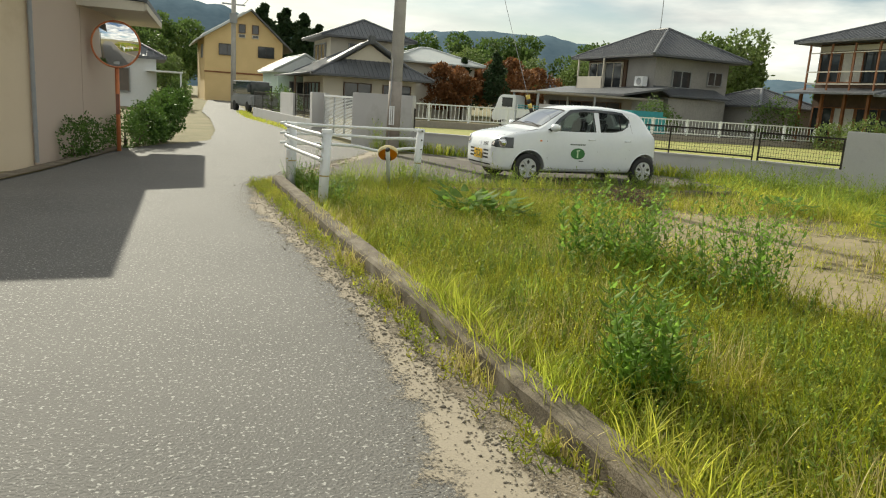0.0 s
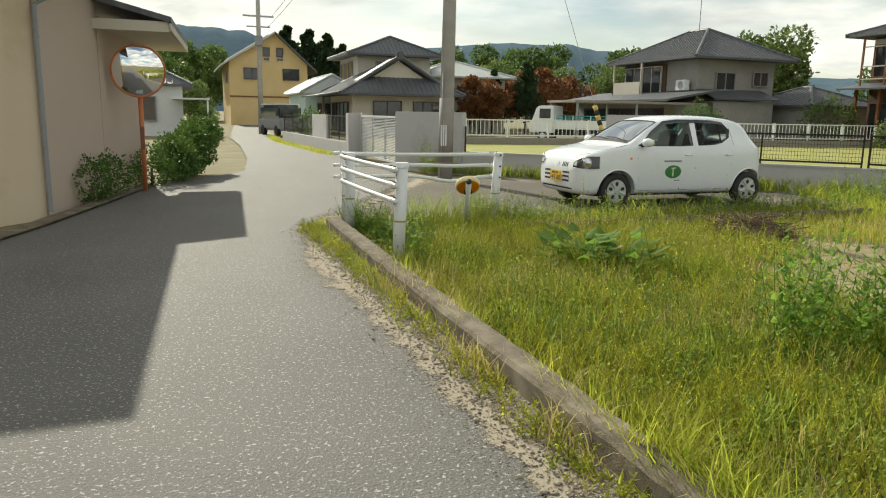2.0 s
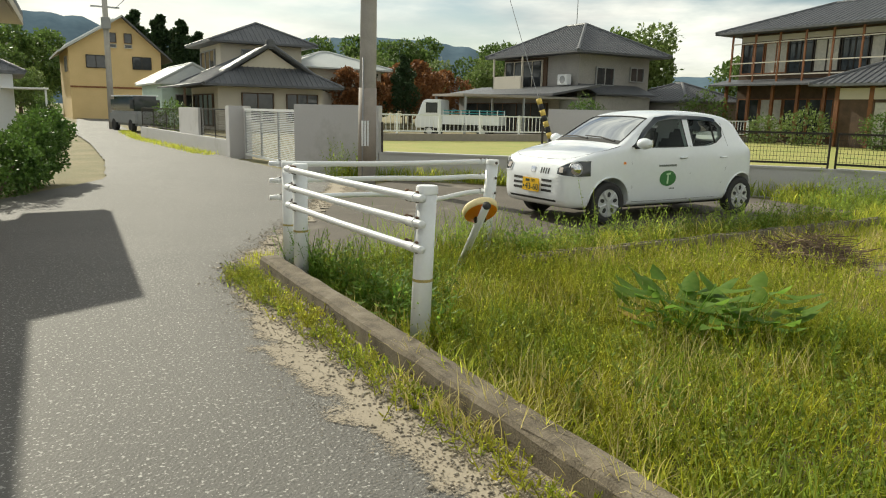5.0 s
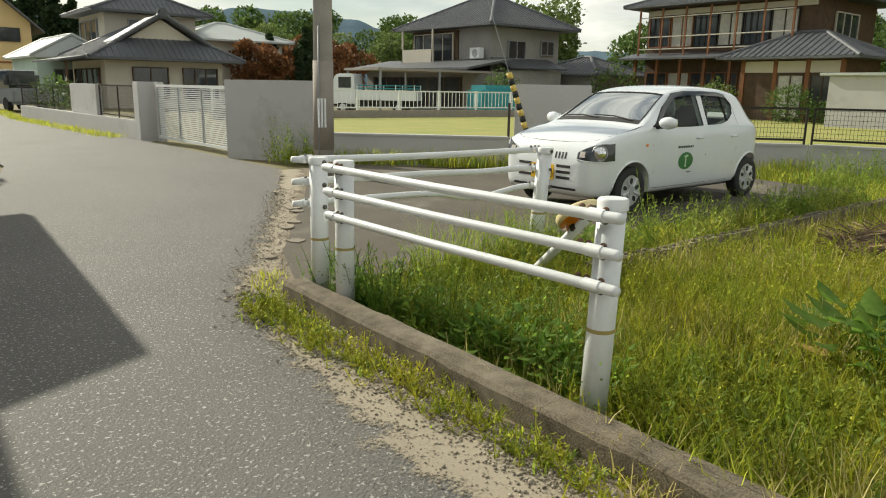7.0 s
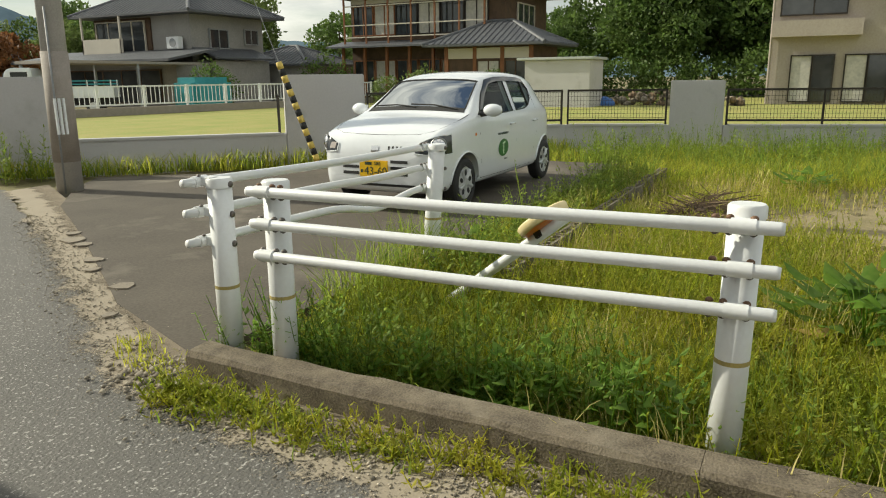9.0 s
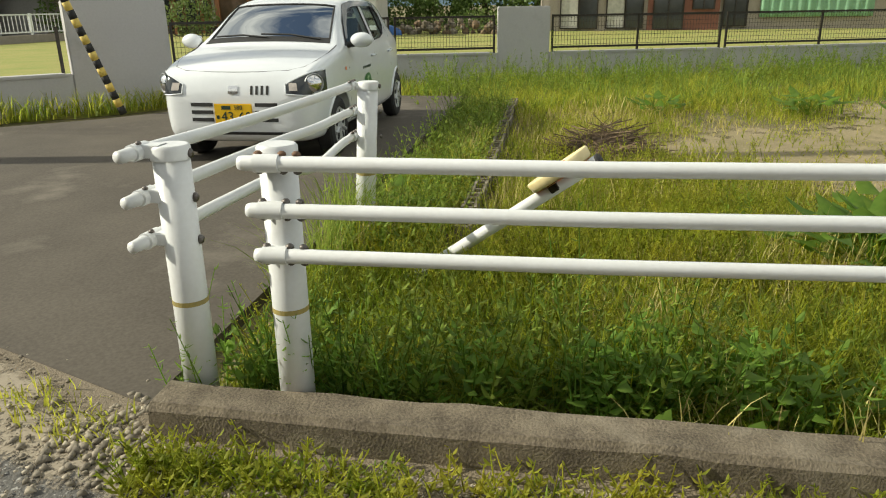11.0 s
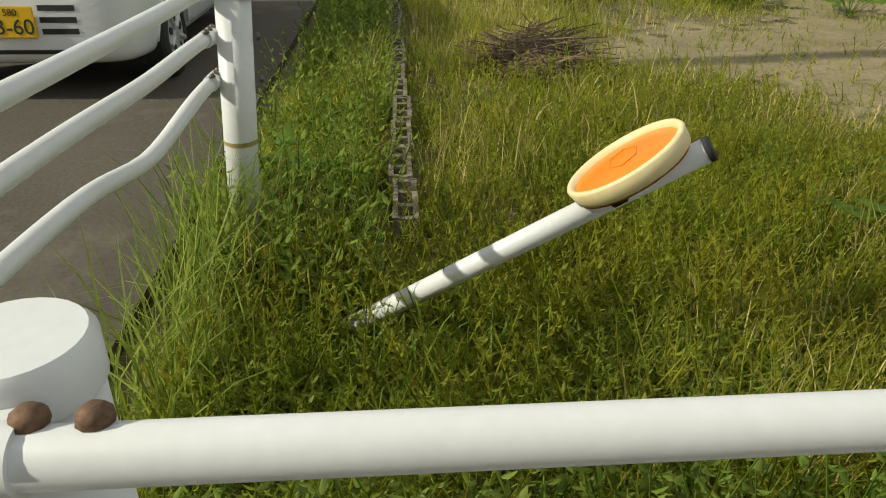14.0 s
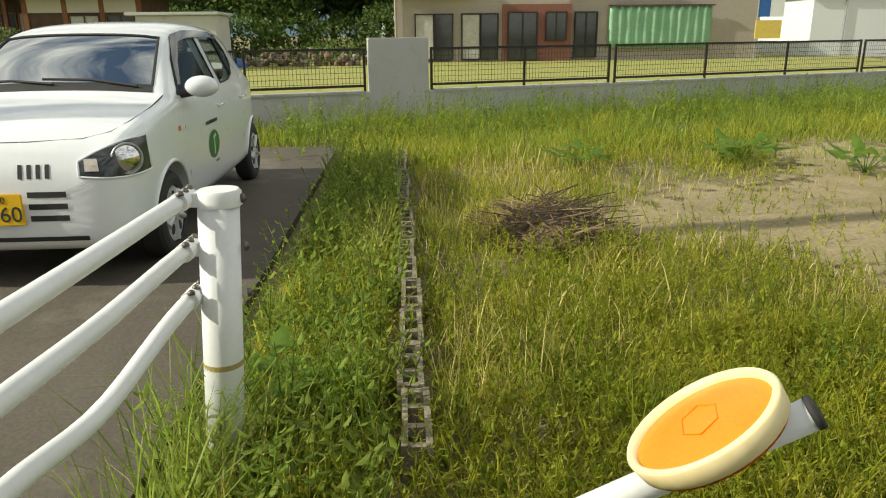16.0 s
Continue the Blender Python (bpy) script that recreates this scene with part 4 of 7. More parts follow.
for s in (-1, 1):
    rows = []
    for j in range(7):
        f = j / 6
        rows.append([lamp_point(a, (0.61 - 0.018 * math.sin(i / 10 * 2.4)) + (0.075 + 0.115 * math.sin(min(1.0, i / 8) * 1.75)) * f, s, 0.005) for i, a in enumerate([radians(16 + 56 * k / 10) for k in range(11)])])
    hl = part("headlamp", patch(rows, s < 0), "winglass", body, "glossy dark headlamp housing", True)
    loop = rows[0] + [r[-1] for r in rows[1:]] + rows[-1][::-1][1:] + [r[0] for r in rows[::-1][1:]]
    part("lamp_rim", tube(bmesh.new(), loop, 0.006, 6), "whitecar", hl)
    c = lamp_point(radians(46), 0.685, s, 0.0)
    d = Vector((-math.cos(radians(40)), s * math.sin(radians(40)), 0.05)).normalized()
    q = d.to_track_quat("Z", "Y").to_matrix().to_4x4()
    bm = dish(0.076, 0.03)
    bmesh.ops.transform(bm, matrix=Matrix.Translation(c + d * 0.006) @ q, verts=bm.verts)
    part("reflector", bm, "chrome", hl, smooth=True)
    bm = bmesh.new()
    tube(bm, [(0.079 * math.cos(a), 0.079 * math.sin(a), 0.004) for a in [2 * math.pi * k / 32 for k in range(33)]], 0.006, 6)
    bmesh.ops.transform(bm, matrix=Matrix.Translation(c + d * 0.006) @ q, verts=bm.verts)
    part("lamp_ring", bm, "metal", hl)
    bm = patch([[lamp_point(radians(a), z, s, 0.009) for a in (20, 24, 28)] for z in (0.635, 0.665, 0.695)], s < 0)
    part("turn_lamp", bm, "turnlamp", hl, "clear amber-tinted turn lamp")

# decal and writing on the doors
for s in (-1, 1):
    n = 28
    bm = bmesh.new()
    c = bm.verts.new(on_hull((1.62, s * 2, 0.545), (0, -s, 0), 0.003))
    rg = [bm.verts.new(on_hull((1.62 + 0.15 * math.cos(2 * math.pi * k / n), s * 2, 0.545 + 0.1 * math.sin(2 * math.pi * k / n)), (0, -s, 0), 0.003)) for k in range(n)]
    for k in range(n):
        bm.faces.new((c, rg[k], rg[(k + 1) % n]))
    dc = part("door_decal", bm, "decal", body, "green oval door emblem")
    part("emblem_mark", side_patch([(1.6, 0.475), (1.635, 0.475)], [(1.605, 0.6), (1.625, 0.6)], s, 0.006, 2), "decalpale", dc)
    part("emblem_mark", side_patch([(1.585, 0.585), (1.66, 0.595)], [(1.585, 0.605), (1.66, 0.618)], s, 0.007, 1), "decalpale", dc)
    for k in range(9):
        part("letter_mark", side_patch([(1.45 + 0.036 * k, 0.695), (1.475 + 0.036 * k, 0.695)], [(1.45 + 0.036 * k, 0.72), (1.475 + 0.036 * k, 0.72)], s, 0.003, 1), "ink", body)
    for k in range(4):
        part("letter_mark", side_patch([(1.66 + 0.025 * k, 0.405), (1.676 + 0.025 * k, 0.405)], [(1.66 + 0.025 * k, 0.422), (1.676 + 0.025 * k, 0.422)], s, 0.003, 1), "ink", body)


def wheel(parent, x, s):
    bm = bmesh.new()
    prof = [(0.175, -0.075), (0.215, -0.08), (0.248, -0.07), (0.262, -0.05), (0.2625, 0.05), (0.248, 0.07), (0.215, 0.08), (0.175, 0.075)]
    n = 40
    rings = [[bm.verts.new((x + r * math.cos(2 * math.pi * k / n), s * 0.64 + w, 0.262 + r * math.sin(2 * math.pi * k / n))) for r, w in prof] for k in range(n)]
    for k in range(n):
        a, b = rings[k], rings[(k + 1) % n]
        for i in range(len(prof)):
            bm.faces.new((a[i], a[(i + 1) % len(prof)], b[(i + 1) % len(prof)], b[i]))
    bmesh.ops.recalc_face_normals(bm, faces=bm.faces)
    w = part("wheel", bm, "black", parent, smooth=False)
    bm = bmesh.new()
    bmesh.ops.create_cone(bm, cap_ends=True, segments=40, radius1=0.178, radius2=0.165, depth=0.02, matrix=Matrix.Translation((x, s * 0.7, 0.262)) @ Matrix.Rotation(radians(90) * (1 if s < 0 else -1), 4, "X"))
    part("wheel_cover", bm, "wheel", w, "silver wheel cover with dark slots")
    for k in range(5):
        a = 2 * math.pi * k / 5 + 0.3
        bm = bmesh.new()
        bmesh.ops.create_cone(bm, cap_ends=True, segments=12, radius1=0.034, radius2=0.034, depth=0.006, matrix=Matrix.Translation((x + 0.108 * math.cos(a), s * 0.7115, 0.262 + 0.108 * math.sin(a))) @ Matrix.Rotation(-a, 4, "Y") @ Matrix.Rotation(radians(90), 4, "X") @ Matrix.Diagonal((1.0, 0.72, 1, 1)))
        part("cover_slot", bm, "black", w)
        bm = bmesh.new()
        a += math.pi / 5
        rod(bm, (x + 0.045 * math.cos(a), s * 0.712, 0.262 + 0.045 * math.sin(a)), (x + 0.16 * math.cos(a), s * 0.712, 0.262 + 0.16 * math.sin(a)), 0.014, 0.02, 8)
        part("cover_spoke", bm, "wheel", w)
    bm = bmesh.new()
    rod(bm, (x, s * 0.705, 0.262), (x, s * 0.722, 0.262), 0.04, 0.034, 20)
    part("hub_cap", bm, "wheel", w)
    return w


for ax in (0.64, 3.1):
    for s in (-1, 1):
        wheel(car, ax, s)
part("underbody", boxbm(0.35, -0.52, 0.17, 3.2, 0.52, 0.34), "black", car)
# interior
part("dashboard", boxbm(0.95, -0.6, 0.55, 1.2, 0.6, 0.96, bevel=0.05), "seat", car)
for s in (-0.33, 0.33):
    st = part("front_seat", boxbm(1.75, s - 0.23, 0.4, 2.2, s + 0.23, 0.62, bevel=0.06), "seat", car)
    bm = boxbm(-0.07, -0.22, 0, 0.07, 0.22, 0.62, bevel=0.06)
    bmesh.ops.transform(bm, matrix=pose(2.18, s, 0.55, 0, 12, 0), verts=bm.verts)
    part("seat_back", bm, "seat", st)
    bm = boxbm(-0.05, -0.12, 0.64, 0.05, 0.12, 0.82, bevel=0.04)
    bmesh.ops.transform(bm, matrix=pose(2.18, s, 0.55, 0, 12, 0), verts=bm.verts)
    part("head_rest", bm, "seat", st)
part("rear_bench", boxbm(2.75, -0.55, 0.4, 2.95, 0.55, 1.0, bevel=0.05), "seat", car)
bm = bmesh.new()
tube(bm, [(0.17 * math.cos(a), 0.17 * math.sin(a), 0) for a in [2 * math.pi * k / 32 for k in range(33)]], 0.014, 8)
bmesh.ops.transform(bm, matrix=pose(1.32, 0.33, 0.95, 0, -62, 0), verts=bm.verts)
part("steering_wheel", bm, "black", car)
part("inner_mirror", boxbm(1.36, -0.1, 1.2, 1.39, 0.1, 1.25, bevel=0.01), "black", car)

# ---- house beside the lane ----
def quad_wall(parent, name, a, b, z0, z1, thick, material, label=""):
    bm = bmesh.new()
    ribbon_wall(bm, a, b, thick, z0, z1)
    return part(name, bm, material, parent, label)


lane_house = thing("lane_house", (0, 0, 0), "beige rendered house at the lane edge with downpipe", "house", kind="structure")
quad_wall(lane_house, "wall", (-0.95, 14.5), (-6.1, 7.95), -0.2, 2.72, 0.16, "beige")
# hidden top raised to 3.2 so no sun passes between the two roofs
quad_wall(lane_house, "wall", (-0.95, 14.6), (-0.477, 17.0), -0.2, 3.2, 0.16, "pink", "pinkish taupe rendered side wall")
quad_wall(lane_house, "wall", (-0.473, 17.02), (0.0, 19.4), -0.2, 2.8, 0.16, "pink", "pinkish taupe rendered side wall")
quad_wall(lane_house, "wall", (0.0, 19.4), (-5.0, 20.6), -0.2, 2.8, 0.16, "pink")
quad_wall(lane_house, "wall", (-6.1, 7.9), (-11, 12.5), -0.2, 2.95, 0.16, "beige")
def roof_slab(parent, corners, thick, material, name="roof", label=""):
    bm = bmesh.new()
    lo = [bm.verts.new(c) for c in corners]
    hi = [bm.verts.new((c[0], c[1], c[2] + thick)) for c in corners]
    n = len(corners)
    bm.faces.new(hi)
    bm.faces.new(lo[::-1])
    for i in range(n):
        bm.faces.new((lo[i], lo[(i + 1) % n], hi[(i + 1) % n], hi[i]))
    bmesh.ops.recalc_face_normals(bm, faces=bm.faces)
    return part(name, bm, material, parent, label)


# low eave over the side wall, with a pale boarded end
roof_slab(lane_house, [(0.72, 16.75, 2.72), (1.02, 21.3, 2.72), (-2.6, 21.6, 3.75), (-3.4, 16.75, 3.75)], 0.09, "tile")
part("eave_board", (lambda bm: ribbon_wall(bm, (0.7, 16.78), (1.0, 21.25), 0.03, 2.6, 2.72))(bmesh.new()), "cream", lane_house)
part("eave_end", (lambda bm: ribbon_wall(bm, (0.68, 16.82), (-0.55, 16.82), 0.04, 2.58, 2.74))(bmesh.new()), "cream", lane_house)
roof_slab(lane_house, [(-0.5, 16.9, 2.6), (0.68, 16.9, 2.6), (0.98, 21.2, 2.6), (0.1, 21.2, 2.6)], 0.02, "cream", "soffit")
# unseen porch slab over the downpipe corner, added for the shadow on the lane
roof_slab(lane_house, [(-0.3, 12.75, 3.2), (-0.1, 17.55, 3.2), (-3.2, 17.9, 4.2), (-3.2, 14.3, 4.2)], 0.1, "tile", "porch_roof")
roof_slab(lane_house, [(-1.25, 14.25, 2.74), (-6.0, 7.7, 2.74), (-9.5, 10.5, 4.0), (-4.0, 17.5, 4.0)], 0.1, "tile")
# block out of view, added and sized for its shadow on the road
quad_wall(lane_house, "unseen_upper_block", (-4.05, 13.15), (-4.05, 17.2), 2.9, 3.85, 4.2, "beige")
bm = bmesh.new()
tube(bm, [(-0.84, 14.42, 0.05), (-0.84, 14.42, 2.6), (-0.7, 14.5, 2.7)], 0.032, 12)
part("downpipe", bm, "grey", lane_house)
for z in (0.5, 1.35, 2.2):
    bm = bmesh.new()
    tube(bm, [(-0.84, 14.42, z), (-0.84, 14.42, z + 0.03)], 0.038, 12)
    part("pipe_clip", bm, "grey", lane_house)
quad_wall(lane_house, "meter_box", (-1.9, 13.22), (-2.05, 13.03), 1.85, 2.15, 0.3, "grey")

# traffic mirror
tm = thing("traffic_mirror", (0.17, 17.35, 0), "round convex traffic mirror on an orange pole", "traffic mirror")
part("pole", tube(bmesh.new(), [(0, 0, -0.05), (0, 0, 1.72)], 0.038, 16), "orangepole", tm, "faded orange steel pole", True)
part("sign_plate", boxbm(-0.03, -0.09, 0.7, 0.03, -0.045, 1.08, bevel=0.004), "brick", tm, "dark red plate strapped to the pole")
facing = Matrix.Translation((0.0, -0.1, 1.98)) @ look((0, 0, 0), (-0.12, 1, 0.1))
bm = dish(0.4, 0.07)
bmesh.ops.transform(bm, matrix=facing, verts=bm.verts)
part("mirror_glass", bm, "mirror", tm, "convex mirror face", True)
bm = bmesh.new()
tube(bm, [(0.415 * math.cos(a), 0.415 * math.sin(a), 0) for a in [2 * math.pi * k / 48 for k in range(49)]], 0.016, 8)
bmesh.ops.transform(bm, matrix=facing, verts=bm.verts)
part("rim", bm, "orangepole", tm)
bm = dish(0.42, -0.09)
bmesh.ops.transform(bm, matrix=facing @ Matrix.Translation((0, 0, -0.012)), verts=bm.verts)
part("back_shell", bm, "orangepole", tm)
part("clamp", boxbm(-0.05, -0.1, 1.62, 0.05, 0.03, 1.68), "metal", tm)

# ---- utility poles ----
up = thing("utility_pole", (6.0, 18.42, 0), "leaning grey concrete utility pole with sleeve", "utility pole")
part("shaft", tube(bmesh.new(), [(0, 0, -0.1), (0.09, -0.03, 9.5)], [0.155, 0.1], 28), "polec", up, smooth=True)
part("sleeve", tube(bmesh.new(), [(0.004, 0, 0.38), (0.016, -0.006, 1.7)], [0.158, 0.153], 28), "poled", up, "darker wrapped sleeve", True)
for k in range(3):
    a = radians(218 + 17 * k)
    part("pale_strip", boxbm(0.158 * math.cos(a) - 0.012, 0.158 * math.sin(a) - 0.012, 0.72, 0.158 * math.cos(a) + 0.014, 0.158 * math.sin(a) + 0.014, 1.15), "white", up, "pale weathered warning strip")
part("cable_guard", tube(bmesh.new(), [(-0.13, -0.09, 0.0), (-0.11, -0.1, 2.2)], 0.012, 8), "grey", up, "thin grey conduit", True)
fp = thing("utility_pole", (5.5, 50, 0), "far utility pole with cross arm and cables", "utility pole")
part("shaft", tube(bmesh.new(), [(0, 0, -0.1), (0, 0, 10.5)], [0.17, 0.11], 16), "polec", fp, smooth=True)
part("cross_arm", boxbm(-0.9, -0.04, 6.9, 0.9, 0.04, 7.0), "metal", fp)
part("cross_arm", boxbm(-0.7, -0.04, 6.3, 0.7, 0.04, 6.38), "metal", fp)
part("transformer_box", boxbm(-0.25, -0.3, 5.2, 0.2, -0.1, 5.8, bevel=0.03), "grey", fp)
for dz, dx, end in ((7.0, 0.8, (6.0, 18.4, 8.8)), (6.3, 0.5, (6.0, 18.4, 8.2))):
    a, b = Vector((5.5 + dx, 50, dz)), Vector(end)
    bm = bmesh.new()
    tube(bm, [a.lerp(b, t / 14) - Vector((0, 0, 0.5 * math.sin(math.pi * t / 14))) for t in range(15)], 0.012, 6)
    tagged(mesh_ob("cable", bm, "black"), "black overhead cable between utility poles", "cable")

# striped guy guard
sp = thing("guy_guard", (9.35, 17.05, 0), "yellow and black striped guy wire guard, leaning", "guy guard")
a, b = Vector((0.0, 0.0, 0.0)), Vector((-0.42, 0.35, 1.6))
for k in range(16):
    q0, q1 = a.lerp(b, k / 16), a.lerp(b, (k + 1) / 16)
    part("stripe", tube(bmesh.new(), [q0, q1], 0.048, 12), "stripey" if k % 2 else "black", sp, smooth=True)
part("guy_wire", tube(bmesh.new(), [b, b + (b - a) * 3.2], 0.006, 6), "metal", sp)


# ---- houses ----
def hip(bm, x0, y0, x1, y1, z, h, ov, ridge=None, gable=0.0, thick=0.12):
    """A hipped roof over a plan, with overhang."""
    x0, y0, x1, y1 = x0 - ov, y0 - ov, x1 + ov, y1 + ov
    w, d = x1 - x0, y1 - y0
    s = (min(w, d) / 2) * (1 - gable)
    if w > d:
        r0, r1 = (x0 + s, (y0 + y1) / 2, z + h), (x1 - s, (y0 + y1) / 2, z + h)
    else:
        r0, r1 = ((x0 + x1) / 2, y0 + s, z + h), ((x0 + x1) / 2, y1 - s, z + h)
    c = [(x0, y0, z), (x1, y0, z), (x1, y1, z), (x0, y1, z)]
    v = [bm.verts.new(p) for p in c]
    u = [bm.verts.new((p[0], p[1], z - thick)) for p in c]
    a, b = bm.verts.new(r0), bm.verts.new(r1)
    if w > d:
        fs = [(v[0], v[1], b, a), (v[1], v[2], b), (v[2], v[3], a, b), (v[3], v[0], a)]
    else:
        fs = [(v[0], v[1], a), (v[1], v[2], b, a), (v[2], v[3], b), (v[3], v[0], a, b)]
    for q in fs:
        bm.faces.new(q)
    for i in range(4):
        bm.faces.new((u[i], u[(i + 1) % 4], v[(i + 1) % 4], v[i]))
    bm.faces.new(u[::-1])
    bmesh.ops.recalc_face_normals(bm, faces=bm.faces)
    return r0, r1, c


def add_roof(h, x0, y0, x1, y1, z, rise, ov, material="tile", gable=0.0, name="roof"):
    bm = bmesh.new()
    r0, r1, c = hip(bm, x0, y0, x1, y1, z, rise, ov, gable=gable)
    rf = part(name, bm, material, h)
    lines = [(r0, r1)]
    w, d = x1 - x0, y1 - y0
    ends = ((r0, 0), (r1, 1), (r1, 2), (r0, 3)) if w > d else ((r0, 0), (r0, 1), (r1, 2), (r1, 3))
    lines += [(r, c[i]) for r, i in ends]
    for p, q in lines:
        if (Vector(p) - Vector(q)).length > 0.3:
            part("ridge_cap", tube(bmesh.new(), [p, q], 0.1, 8), material, rf)
    if material == "tile":
        # rows of tile rolls running down the slopes that face the lane
        bm = bmesh.new()
        ex0, ey0 = x0 - ov, y0 - ov
        n = int((c[1][0] - c[0][0]) / 0.32)
        for k in range(1, n):
            x = c[0][0] + (c[1][0] - c[0][0]) * k / n
            if w > d:
                t = min(1, (x - c[0][0]) / max(1e-3, r0[0] - c[0][0]), (c[1][0] - x) / max(1e-3, c[1][0] - r1[0]))
                p, q = (x, c[0][1], z), (x, c[0][1] + (r0[1] - c[0][1]) * t, z + rise * t)
            else:
                t = min((x - c[0][0]) / (r0[0] - c[0][0]), (c[1][0] - x) / (c[1][0] - r0[0]))
                p, q = (x, c[0][1], z), (x, c[0][1] + (r0[1] - c[0][1]) * t, z + rise * t)
            rod(bm, p, q, 0.045, seg=6, cap=False)
        n = int((c[3][1] - c[0][1]) / 0.32)
        for k in range(1, n):
            y = c[0][1] + (c[3][1] - c[0][1]) * k / n
            if w > d:
                t = min((y - c[0][1]) / (r0[1] - c[0][1]), (c[3][1] - y) / (c[3][1] - r0[1]))
            else:
                t = min(1, (y - c[0][1]) / max(1e-3, r0[1] - c[0][1]), (c[3][1] - y) / max(1e-3, c[3][1] - r1[1]))
            rod(bm, (c[0][0], y, z), (c[0][0] + (r0[0] - c[0][0]) * t, y, z + rise * t), 0.045, seg=6, cap=False)
        part("tile_layer", bm, material, rf)["kind"] = "stuff"
    return rf


def window(h, face, at, u0, u1, z0, z1, material="winglass", frame_mat="grey", bars=1, curtain=False):
    """A window on a face: 'x' looks to -x at x=at, 'y' looks to -y at y=at; u runs along the face."""
    def bx(u_0, u_1, z_0, z_1, d0, d1):
        return boxbm(at + d0, u_0, z_0, at + d1, u_1, z_1) if face == "x" else boxbm(u_0, at + d0, z_0, u_1, at + d1, z_1)
    w = part("window", bx(u0, u1, z0, z1, -0.03, 0.02), "curtain" if curtain else material, h)
    f = 0.06
    for a in ((u0 - f, u1 + f, z1, z1 + f), (u0 - f, u1 + f, z0 - f, z0), (u0 - f, u0, z0, z1), (u1, u1 + f, z0, z1)):
        part("window_frame", bx(*a, -0.09, 0.02), frame_mat, w)
    for k in range(bars):
        u = u0 + (u1 - u0) * (k + 1) / (bars + 1)
        part("mullion", bx(u - 0.03, u + 0.03, z0, z1, -0.07, -0.02), frame_mat, w)
    return w


# two-storey grey house behind the field
h3 = thing("two_storey_house", (0, 0, 0), "grey two-storey house with dark tiled hipped roof", "house")
part("wall", boxbm(31.0, 41.6, -0.3, 37.0, 49.4, 5.0), "greywall", h3)
# dark slab proud of the wall, its colour stands in for the balcony's shade
part("dark_recess_slab", boxbm(30.9, 44.6, 2.9, 31.3, 49.3, 4.9), "darkwood", h3)
add_roof(h3, 31.0, 41.6, 37.0, 49.4, 5.1, 2.1, 1.0)
part("lower_wall", boxbm(28.6, 40.4, -0.3, 31.0, 51.5, 2.3), "greywall", h3)
roof_slab(h3, [(27.4, 39.6, 2.35), (27.4, 52.4, 2.35), (31.1, 52.4, 3.0), (31.1, 39.6, 3.0)], 0.12, "tile")
window(h3, "x", 30.85, 45.0, 49.0, 3.0, 4.7, bars=3, frame_mat="cream")
part("balcony_rail", boxbm(30.0, 46.0, 2.85, 30.1, 49.4, 3.75), "cream", h3)
part("balcony_floor", boxbm(30.0, 45.9, 2.72, 31.0, 49.4, 2.85), "cream", h3)
for y in (46.05, 49.3):
    part("balcony_post", boxbm(30.0, y, 2.85, 30.1, y + 0.1, 5.0), "cream", h3)
window(h3, "y", 41.55, 32.4, 33.8, 3.2, 4.2)
window(h3, "y", 41.55, 35.3, 36.4, 3.5, 4.3)
window(h3, "y", 41.55, 33.2, 36.2, 0.6, 2.0, bars=2)
window(h3, "x", 28.55, 41.5, 50.5, 0.2, 1.9, bars=5, frame_mat="darkwood")
ac = part("air_conditioner", boxbm(30.4, 42.0, 3.1, 30.8, 42.9, 3.75, bevel=0.03), "white", h3)
part("fan_grille", (lambda bm: tube(bm, [(30.395, 42.4, 3.42), (30.38, 42.4, 3.42)], 0.24, 20))(bmesh.new()), "grey", ac)
roof_slab(h3, [(31.0, 39.9, 2.5), (36.0, 39.9, 2.5), (36.0, 41.6, 3.1), (31.0, 41.6, 3.1)], 0.1, "tile")
part("porch_wall", boxbm(31.2, 40.2, -0.3, 35.8, 41.6, 2.45), "greywall", h3)
part("antenna", tube(bmesh.new(), [(34, 45.5, 7.0), (34, 45.5, 9.8)], 0.03, 6), "metal", h3)
add_roof(h3, 37.0, 38.4, 42.0, 44.0, 2.3, 1.2, 0.5)
part("annex_wall", boxbm(37.0, 38.4, -0.3, 42.0, 44.0, 2.3), "greywall", h3)

# left house: single-storey front wing with a tall wing behind
h2 = thing("tiled_roof_house", (0, 0, 0), "white-walled house with large dark tiled roofs", "house")
part("wall", boxbm(11.2, 50.0, -0.3, 17.6, 57.0, 2.5), "cream", h2)
add_roof(h2, 11.2, 50.0, 17.6, 57.0, 2.6, 2.1, 1.0, gable=0.3)
# the gable set in the front of the hipped roof
gable = bmesh.new()
gf = [gable.verts.new((x, 50.5, z)) for x, z in ((12.3, 3.45), (16.5, 3.45), (14.4, 4.75))]
gb = [gable.verts.new((v.co.x, 52.2, v.co.z)) for v in gf]
gable.faces.new(gf)
gable.faces.new(gb[::-1])
for i in range(3):
    gable.faces.new((gf[i], gf[(i + 1) % 3], gb[(i + 1) % 3], gb[i]))
bmesh.ops.recalc_face_normals(gable, faces=gable.faces)
part("gable_wall", gable, "cream", h2)
for sx in (-1, 1):
    roof_slab(h2, [(14.4 + sx * 2.9, 50.1, 3.12), (14.4, 50.1, 4.85), (14.4, 53.0, 4.85), (14.4 + sx * 2.9, 53.0, 3.12)], 0.12, "tile", "gable_roof")
    part("ridge_cap", tube(bmesh.new(), [(14.4 + sx * 2.95, 50.15, 3.2), (14.4, 50.15, 5.02)], 0.13, 8), "tile", h2)
part("ridge_end", boxbm(14.15, 50.0, 4.75, 14.65, 50.4, 5.3, bevel=0.08), "tile", h2)
